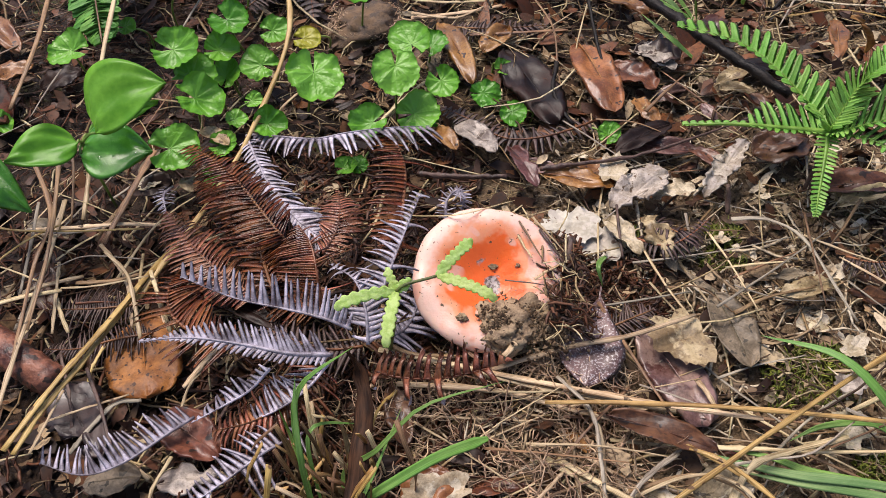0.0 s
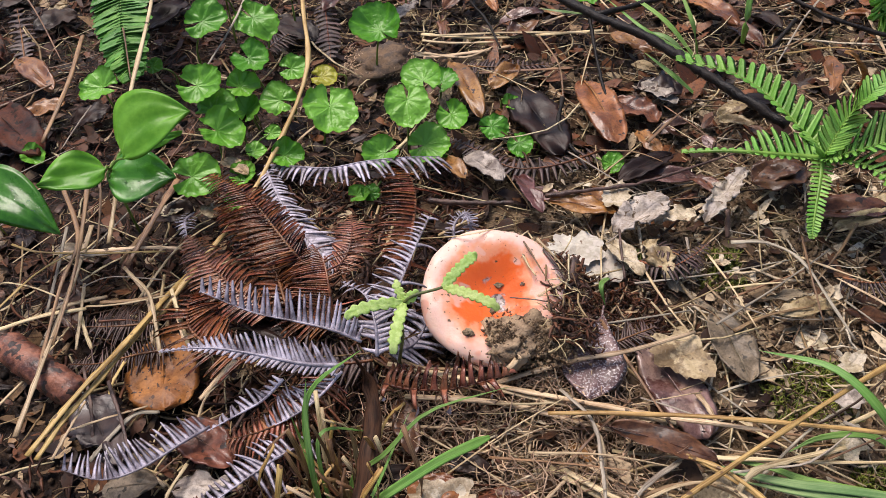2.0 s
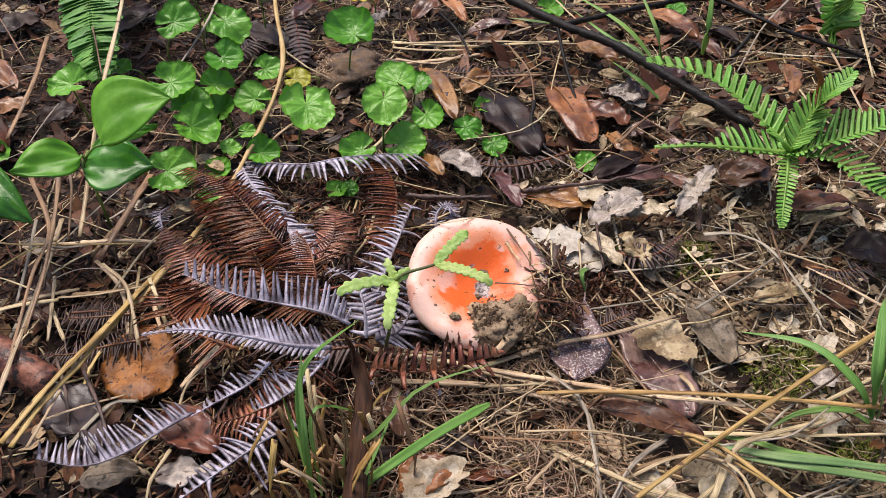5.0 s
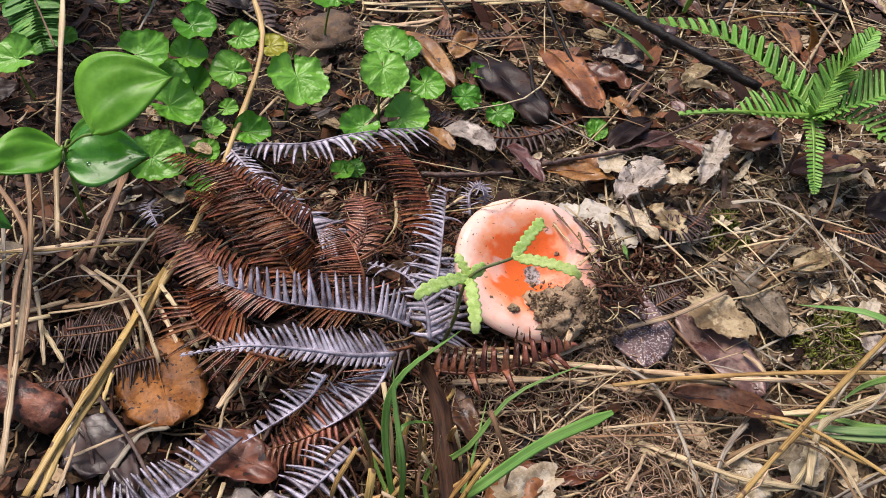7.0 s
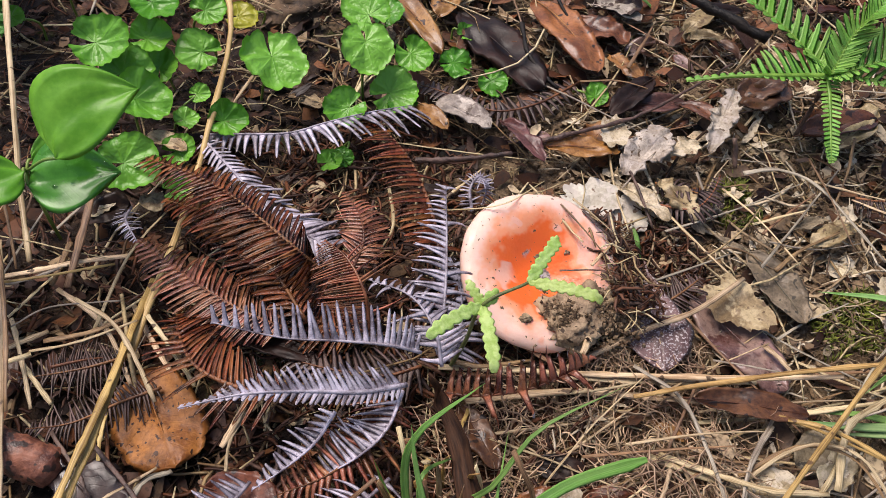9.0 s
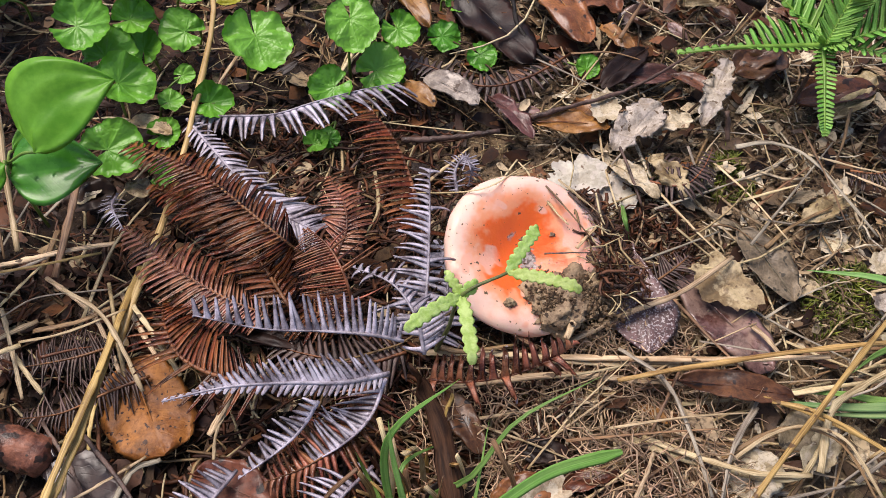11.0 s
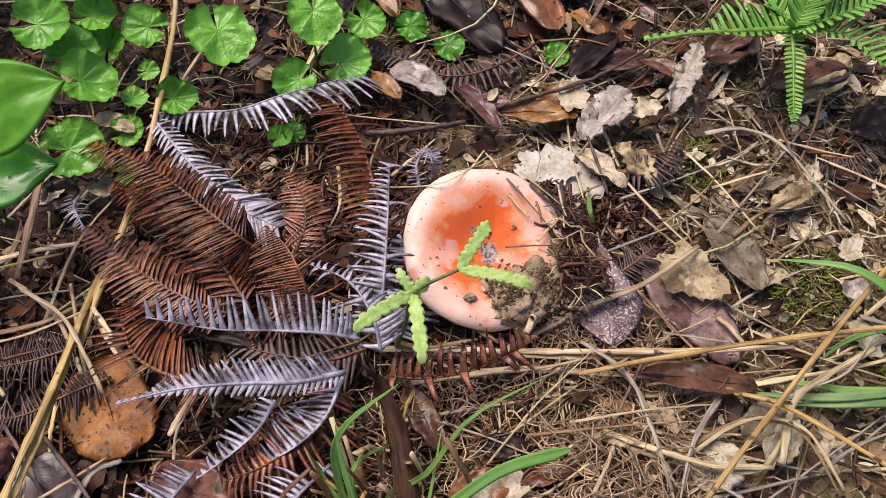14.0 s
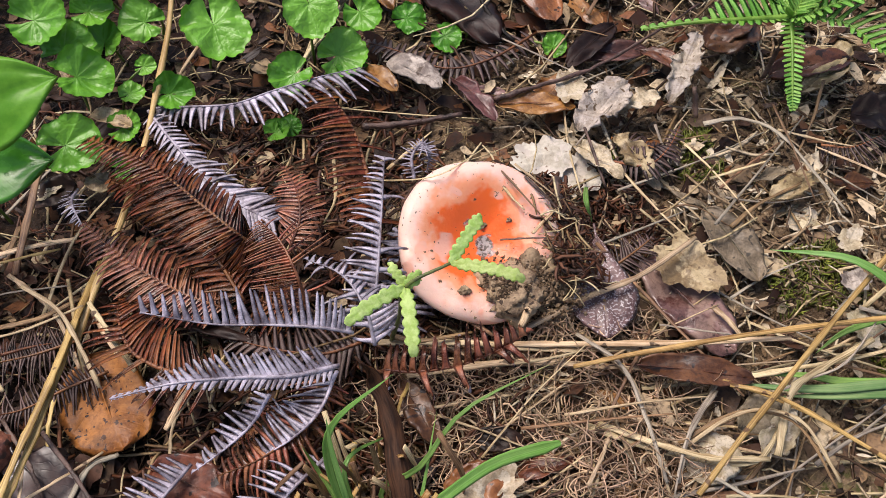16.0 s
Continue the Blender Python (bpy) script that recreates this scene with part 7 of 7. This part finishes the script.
scatter("pale_shreds", "pale shreds of grass and bark on bare soil", PALE_BITS, 190, lambda r, x, y: chaff(r, x, y, 0.008, 0.045, 0.0006, 0.0014, 0.008, (0.3, 0.8)), ((0.075, 0.27), (0.20, 0.37)), 73)
scatter("pale_chips", "pale chips of torn leaf on bare soil", PALE_BITS, 150, lambda r, x, y: flake(r, x, y, 0.003, 0.009, 0.005), ((0.075, 0.27), (0.19, 0.38)), 74)

# straws crossing behind the brown fronds
for pts, r, mat in [
        ([(-0.2700, 0.2520, 0.0140), (-0.2490, 0.2590, 0.0160), (-0.2290, 0.2660, 0.0170), (-0.2080, 0.2725, 0.0140)], 0.0021, STRAW), ([(-0.2090, 0.2740, 0.0140), (-0.1890, 0.2720, 0.0170), (-0.1630, 0.2790, 0.0150)], 0.0010, STRAW),
        ([(-0.2750, 0.2925, 0.0150), (-0.2590, 0.2890, 0.0200), (-0.2400, 0.2840, 0.0210), (-0.2200, 0.2765, 0.0170)], 0.0008, STRAW), ([(-0.2650, 0.3200, 0.0200), (-0.2460, 0.3110, 0.0220), (-0.2140, 0.3070, 0.0230), (-0.1710, 0.3110, 0.0180)], 0.0011, STRAW_GOLD),
        ([(-0.2180, 0.2900, 0.0120), (-0.2000, 0.2950, 0.0150), (-0.1690, 0.2930, 0.0130)], 0.0007, STRAW_GREY), ([(-0.2590, 0.2600, 0.0200), (-0.2410, 0.2880, 0.0240), (-0.2290, 0.3020, 0.0240), (-0.2190, 0.3140, 0.0200)], 0.0011, STRAW_GOLD),
        ([(-0.1560, 0.2720, 0.0280), (-0.1470, 0.2520, 0.0310), (-0.1390, 0.2340, 0.0260)], 0.0016, STRAW), ([(-0.1890, 0.2950, 0.0180), (-0.1730, 0.2780, 0.0200), (-0.1640, 0.2580, 0.0210), (-0.1570, 0.2360, 0.0160)], 0.0014, STRAW)]:
    straw(pts, r, mat, 0.5, 14, "flattened pale straw behind the brown fern", 0.9)


# roots, soil and litter
def root_bit(rng, x, y):
    a = rng.uniform(0, 6.28)
    c = [Vector((x, y, gz(x, y) + rng.uniform(0.001, 0.012)))]
    for k in range(6):
        a += rng.gauss(0, 0.55)
        c.append(c[-1] + Vector((math.cos(a), math.sin(a), rng.gauss(0, 0.25))) * rng.uniform(0.002, 0.006))
    c = [Vector((p.x, p.y, max(p.z, gz(p.x, p.y) + 0.0005))) for p in c]
    r = rng.uniform(0.00016, 0.0005)
    return tube(c, [r * (1 - 0.08 * k) for k in range(7)], 4)


mat_mid = Vector((0.0220, 0.1772, 0.0000))
scatter("root_mat", "tangle of dry tan grass roots", ROOT, 1500, root_bit, ((mat_mid.x - 0.07, mat_mid.x + 0.06), (mat_mid.y - 0.06, mat_mid.y + 0.045)), 3)

scatter("wood_shreds", "splintered flat shreds of pale rotten wood", PALE_BITS, 80, lambda r, x, y: chaff(r, x, y, 0.014, 0.034, 0.0005, 0.0012, 0.010, (0.9, 0.7)), ((mat_mid.x - 0.05, mat_mid.x + 0.07), (mat_mid.y - 0.05, mat_mid.y + 0.02)), 33)


# bare soil beside the mushroom carries less litter
BARE = lambda x, y: 0.3 if x > 0.055 and 0.12 < y < 0.44 else 1.0
AREA = ((-0.52, 0.50), (0.06, 0.86))
scatter("soil_crumbs", "loose crumbs of damp dark soil", CRUMBS, 16000, crumb, AREA, 4, BARE)
scatter("leaf_flakes", "small torn flakes of brown leaf litter", FLAKES, 11000, flake, AREA, 5, lambda x, y: 0.35 if x > 0.06 and 0.12 < y < 0.44 else (0.2 if (x + 0.165) ** 2 + (y - 0.235) ** 2 < 0.0009 else 0.4 if x < -0.12 and y > 0.34 else 1.0))
scatter("chaff", "short bits of dry stem and fibre in the litter", CHAFF, 9000, chaff, AREA, 6, lambda x, y: 0.3 if x < -0.13 and y > 0.36 else (0.4 if (x > 0.055 and 0.12 < y < 0.44) or x < -0.15 else 1.0))
scatter("loose_stems", "thin straight dry stems strewn over the litter", CHAFF, 300, lambda r, x, y: chaff(r, x, y, 0.04, 0.13, 0.0003, 0.0007, 0.018), AREA, 17, lambda x, y: 0.4 if x < -0.13 and y > 0.36 else 1.0)
scatter("fine_chaff", "fine dry fibres in the litter", CHAFF, 9000, lambda r, x, y: chaff(r, x, y, 0.005, 0.022, 0.0002, 0.0006, 0.006), AREA, 7, lambda x, y: 0.4 if x < -0.12 or x > 0.06 else 1.0)
scatter("leaf_flakes", "dark wet flakes of rotted leaf litter", FERN_BITS, 1300, lambda r, x, y: flake(r, x, y, 0.003, 0.011, 0.007), ((-0.50, -0.12), (0.08, 0.66)), 63)
scatter("dark_fibres", "dark rotted fern fibres matted over the soil", FERN_BITS, 3200, lambda r, x, y: chaff(r, x, y, 0.006, 0.034, 0.0003, 0.0009, 0.009), ((-0.50, -0.10), (0.26, 0.72)), 64)

BEYOND = lambda x, y: 0.0 if -0.50 < x < 0.48 and 0.08 < y < 0.84 else math.exp(-max(0.0, math.hypot(x, y - 0.45) - 0.5) * 2.2)
WIDE = ((-1.7, 1.7), (-1.2, 2.2))
scatter("leaf_flakes", "torn flakes of leaf litter thinning out over the soil", FLAKES, 42000, lambda r, x, y: flake(r, x, y, 0.004, 0.028, 0.006), WIDE, 51, BEYOND)
scatter("chaff", "bits of dry stem thinning out over the soil", CHAFF, 26000, lambda r, x, y: chaff(r, x, y, 0.015, 0.09, 0.0005, 0.0012, 0.010), WIDE, 52, BEYOND)
scatter("clay_crumbs", "pale tan clay crumbs on bare soil", CLAY, 9000, lambda r, x, y: crumb(r, x, y, 0.0006, 0.0028), ((0.05, 0.34), (0.14, 0.44)), 27)
scatter("pale_shreds", "pale dry shreds on bare soil", PALE_BITS, 1500, lambda r, x, y: chaff(r, x, y, 0.005, 0.03, 0.0004, 0.0010, 0.007), ((0.06, 0.40), (0.08, 0.46)), 28)
scatter("pale_flakes", "pale torn leaf flakes on bare soil", PALE_BITS, 650, lambda r, x, y: flake(r, x, y, 0.0015, 0.007, 0.006), ((0.05, 0.40), (0.08, 0.46)), 29)
scatter("pale_flakes", "larger pale torn leaf flakes on bare soil", PALE_BITS, 170, lambda r, x, y: flake(r, x, y, 0.005, 0.013, 0.008), ((0.03, 0.34), (0.12, 0.50)), 61)
scatter("fern_bits", "broken dark brown fern leaflets in a layer", FERN_BITS, 3600, lambda r, x, y: chaff(r, x, y, 0.006, 0.022, 0.0006, 0.0016, 0.010), ((-0.26, 0.02), (0.14, 0.40)), 21, lambda x, y: 0.12 if x < -0.135 else 1.0)
scatter("far_stems", "thin dry stems strewn over the forest floor", CHAFF, 110, lambda r, x, y: chaff(r, x, y, 0.03, 0.10, 0.0006, 0.0011, 0.012, (0.1, 0.6)), ((-0.45, 0.45), (0.43, 0.80)), 35)
rng = random.Random(22)
for count, xs, ys, way, text in ((36, (-0.36, -0.15), (0.14, 0.44), (1.15, 0.35), "thin dry stem lying beside the dead fern"), (80, (0.0, 0.30), (0.09, 0.22), (0.05, 0.4), "thin dry stem lying below the mushroom"),
                                 (45, (0.08, 0.34), (0.20, 0.42), (-0.5, 0.7), "thin dry stem lying on bare soil")):
    for k in range(count):
        x, y, a = rng.uniform(*xs), rng.uniform(*ys), rng.gauss(*way)
        ln = rng.uniform(0.03, 0.10)
        p = [Vector((x + ln * math.cos(a) * (q - 0.5), y + ln * math.sin(a) * (q - 0.5), 0)) for q in (0, 0.5, 1)]
        rise = rng.uniform(0.002, 0.012)
        p = [(v.x + rng.gauss(0, 0.0012), v.y + rng.gauss(0, 0.0012), gz(v.x, v.y) + rise + rng.uniform(0, 0.006)) for v in p]
        straw(p, rng.uniform(0.0007, 0.0016), rng.choice((STRAW, STRAW, STRAW_BROWN, STRAW_GREY)), rng.uniform(0.4, 0.8), 8, text, joints=False)
dim = Vector((0.0879, 0.2635, 0.0000))
scatter("dark_fibres", "dark curled dead fern fibres on soil", FERN_BITS, 420, lambda r, x, y: chaff(r, x, y, 0.004, 0.016, 0.0004, 0.0012, 0.010), ((dim.x - 0.026, dim.x + 0.026), (dim.y - 0.024, dim.y + 0.026)), 62)
scatter("cap_debris", "dark fibres and stem bits beside the cap", FERN_BITS, 340, lambda r, x, y: chaff(r, x, y, 0.004, 0.014, 0.0005, 0.0015, 0.014, (-0.8, 0.9), 0.020 if x < 0.066 else 0.006), ((0.047, 0.072), (0.222, 0.285)), 25)
scatter("rim_debris", "dark and pale stem bits lying over the cap's rim", CHAFF, 34, lambda r, x, y: chaff(r, x, y, 0.006, 0.020, 0.0003, 0.0008, 0.010, (-0.9, 0.6), 0.030), ((0.044, 0.064), (0.235, 0.285)), 31)
scatter("cap_fibres", "fine stem fibres lying over the cap's soiled side", CHAFF, 26, lambda r, x, y: chaff(r, x, y, 0.008, 0.024, 0.0003, 0.0007, 0.006, (2.2, 0.8), 0.026), ((0.044, 0.068), (0.215, 0.275)), 26)


def soil_clump(centre, spread, count, seed, label, lo=0.0003, hi=0.0016):
    """A heap of clay crumbs and fibres on and beside the cap."""
    rng = random.Random(seed)
    c = Vector(centre)
    vs, fs = [], []
    for _ in range(count):
        d = Vector((rng.gauss(0, spread[0]), rng.gauss(0, spread[1]), 0))
        fall = math.exp(-((d.x / spread[0]) ** 2 + (d.y / spread[1]) ** 2) * 0.4)
        p = c + d + Vector((0, 0, spread[2] * (fall * rng.random() ** 0.35 - 0.6)))
        s = lo + (hi - lo) * rng.random() ** 2
        q = Euler((rng.uniform(0, 6), rng.uniform(0, 6), rng.uniform(0, 6))).to_matrix()
        k = len(vs)
        vs += [q @ Vector(v) * (s * rng.uniform(0.7, 1.25)) + p for v in OCTA]
        fs += [tuple(i + k for i in f) for f in OCTA_FACES]
    tagged(new("soil_clump", mesh("soil_clump", vs, fs, [CLAY], smooth=False)), label, "soil", kind="stuff")


soil_clump((0.0240, 0.2300, 0.0330), (0.0055, 0.0055, 0.003), 500, 8, "crumbs of brown clay soil lying on the mushroom cap")
soil_clump((0.0400, 0.2350, 0.0290), (0.0085, 0.0085, 0.006), 2600, 9, "crumbly brown soil heaped beside the mushroom")
soil_clump((0.0530, 0.2510, 0.0270), (0.0055, 0.013, 0.006), 2200, 10, "dark soil and crumbs banked against the cap")


def soil_lump(centre, radii, seed, label, mat=None):
    """A crumbly lump of clay."""
    n, m = 26, 34
    vs, fs = [], []
    for i in range(n + 1):
        for j in range(m):
            a, b = math.pi * i / n, 2 * math.pi * j / m
            v = Vector((math.sin(a) * math.cos(b), math.sin(a) * math.sin(b), math.cos(a)))
            k = 1 + 0.45 * noise.noise(v * 1.8 + Vector((seed, 0, 0))) + 0.26 * noise.noise(v * 5 + Vector((seed, 3, 0))) + 0.07 * noise.noise(v * 13)
            vs.append(Vector((v.x * radii[0], v.y * radii[1], v.z * radii[2])) * k)
    for i in range(n):
        for j in range(m):
            a, b = i * m + j, i * m + (j + 1) % m
            fs.append((a, a + m, b + m, b))
    ob = new("soil_lump", mesh("soil_lump", vs, fs, [mat or CLAY_LUMP]))
    ob.location = centre
    tagged(ob, label, "soil")


soil_lump((0.0245, 0.2285, 0.0265), (0.0150, 0.0140, 0.0068), 3, "lump of brown clay lying on the mushroom cap")
soil_lump((0.0425, 0.2360, 0.0220), (0.0130, 0.0130, 0.0095), 5, "crumbly lump of brown soil beside the mushroom")
soil_lump((0.0545, 0.2540, 0.0190), (0.0070, 0.0190, 0.0120), 6, "bank of dark crumbly soil against the cap", DARK_LUMP)
soil_lump((0.0041, 0.2322, 0.0305), (0.0026, 0.0022, 0.0018), 7, "small dark soil clod on the cap")
soil_lump((0.0345, 0.2614, 0.0330), (0.0024, 0.0018, 0.0014), 8, "small dark soil clod on the cap")
soil_lump((0.0321, 0.2712, 0.0340), (0.0016, 0.0042, 0.0014), 9, "grey soil crumb in the cap's hollow")
soil_lump((0.0214, 0.2660, 0.0300), (0.0052, 0.0036, 0.0014), 11, "grey crusty patch in the cap's hollow")
straw([(0.0331, 0.2860, 0.0460), (0.0405, 0.2681, 0.0440), (0.0488, 0.2509, 0.0380)], 0.0008, STRAW_BROWN, 0.7, 8, BROWN_SL)
straw([(0.0334, 0.2775, 0.0430), (0.0367, 0.2681, 0.0410), (0.0405, 0.2603, 0.0400)], 0.0011, STRAW, 0.6, 8, PALE_L)
straw([(0.0265, 0.2515, 0.0340), (0.0373, 0.2480, 0.0360), (0.0496, 0.2447, 0.0360)], 0.0008, TWIG_BROWN, 0.7, 8, "thin dark stalk lying on the soiled cap")
straw([(0.0429, 0.2834, 0.0440), (0.0497, 0.2740, 0.0420), (0.0585, 0.2651, 0.0360)], 0.0009, STRAW, 0.6, 8, PALE_L)
straw([(0.0455, 0.2760, 0.0430), (0.0522, 0.2648, 0.0400), (0.0596, 0.2524, 0.0340)], 0.0012, TWIG_BROWN, 0.6, 8, "thin dark stalk lying on the soiled cap")
straw([(0.0407, 0.2489, 0.0370), (0.0490, 0.2547, 0.0370), (0.0592, 0.2624, 0.0340)], 0.0012, STRAW, 0.5, 8, PALE_L)


def moss_tuft(rng, x, y):
    h = rng.uniform(0.002, 0.006)
    z = gz(x, y)
    a = rng.uniform(0, 6.28)
    d = Vector((math.cos(a), math.sin(a), 0))
    c = [Vector((x, y, z)), Vector((x, y, z + h * 0.6)) + d * h * 0.25, Vector((x, y, z + h)) + d * h * 0.7]
    return tube(c, [0.0005, 0.0006, 0.0001], 3, 0.5)


for k, (p, r) in enumerate([((0.1738, 0.2095, 0.0000), 0.022), ((0.1831, 0.2203, 0.0000), 0.012), ((0.1505, 0.2893, 0.0000), 0.014), ((0.1568, 0.3084, 0.0000), 0.010), ((0.1911, 0.1620, 0.0000), 0.010), ((0.1032, 0.3059, 0.0000), 0.008)]):
    mid = Vector(p)
    scatter("moss_patch", "small patch of yellow-green moss", MOSS, 420 if r > 0.015 else 200, moss_tuft, ((mid.x - r, mid.x + r), (mid.y - r * 0.7, mid.y + r * 0.7)), 40 + k)
soil_lump((-0.056, 0.521, -0.001), (0.030, 0.024, 0.012), 12, "low mound of fibrous brown soil behind the pennywort", MOUND)
scatter("mound_fibres", "short root fibres on the soil mound", ROOT, 420, lambda r, x, y: chaff(r, x, y, 0.004, 0.014, 0.0003, 0.0007, 0.004, None, 0.007), ((-0.0820, -0.0300), (0.5010, 0.5410)), 34)
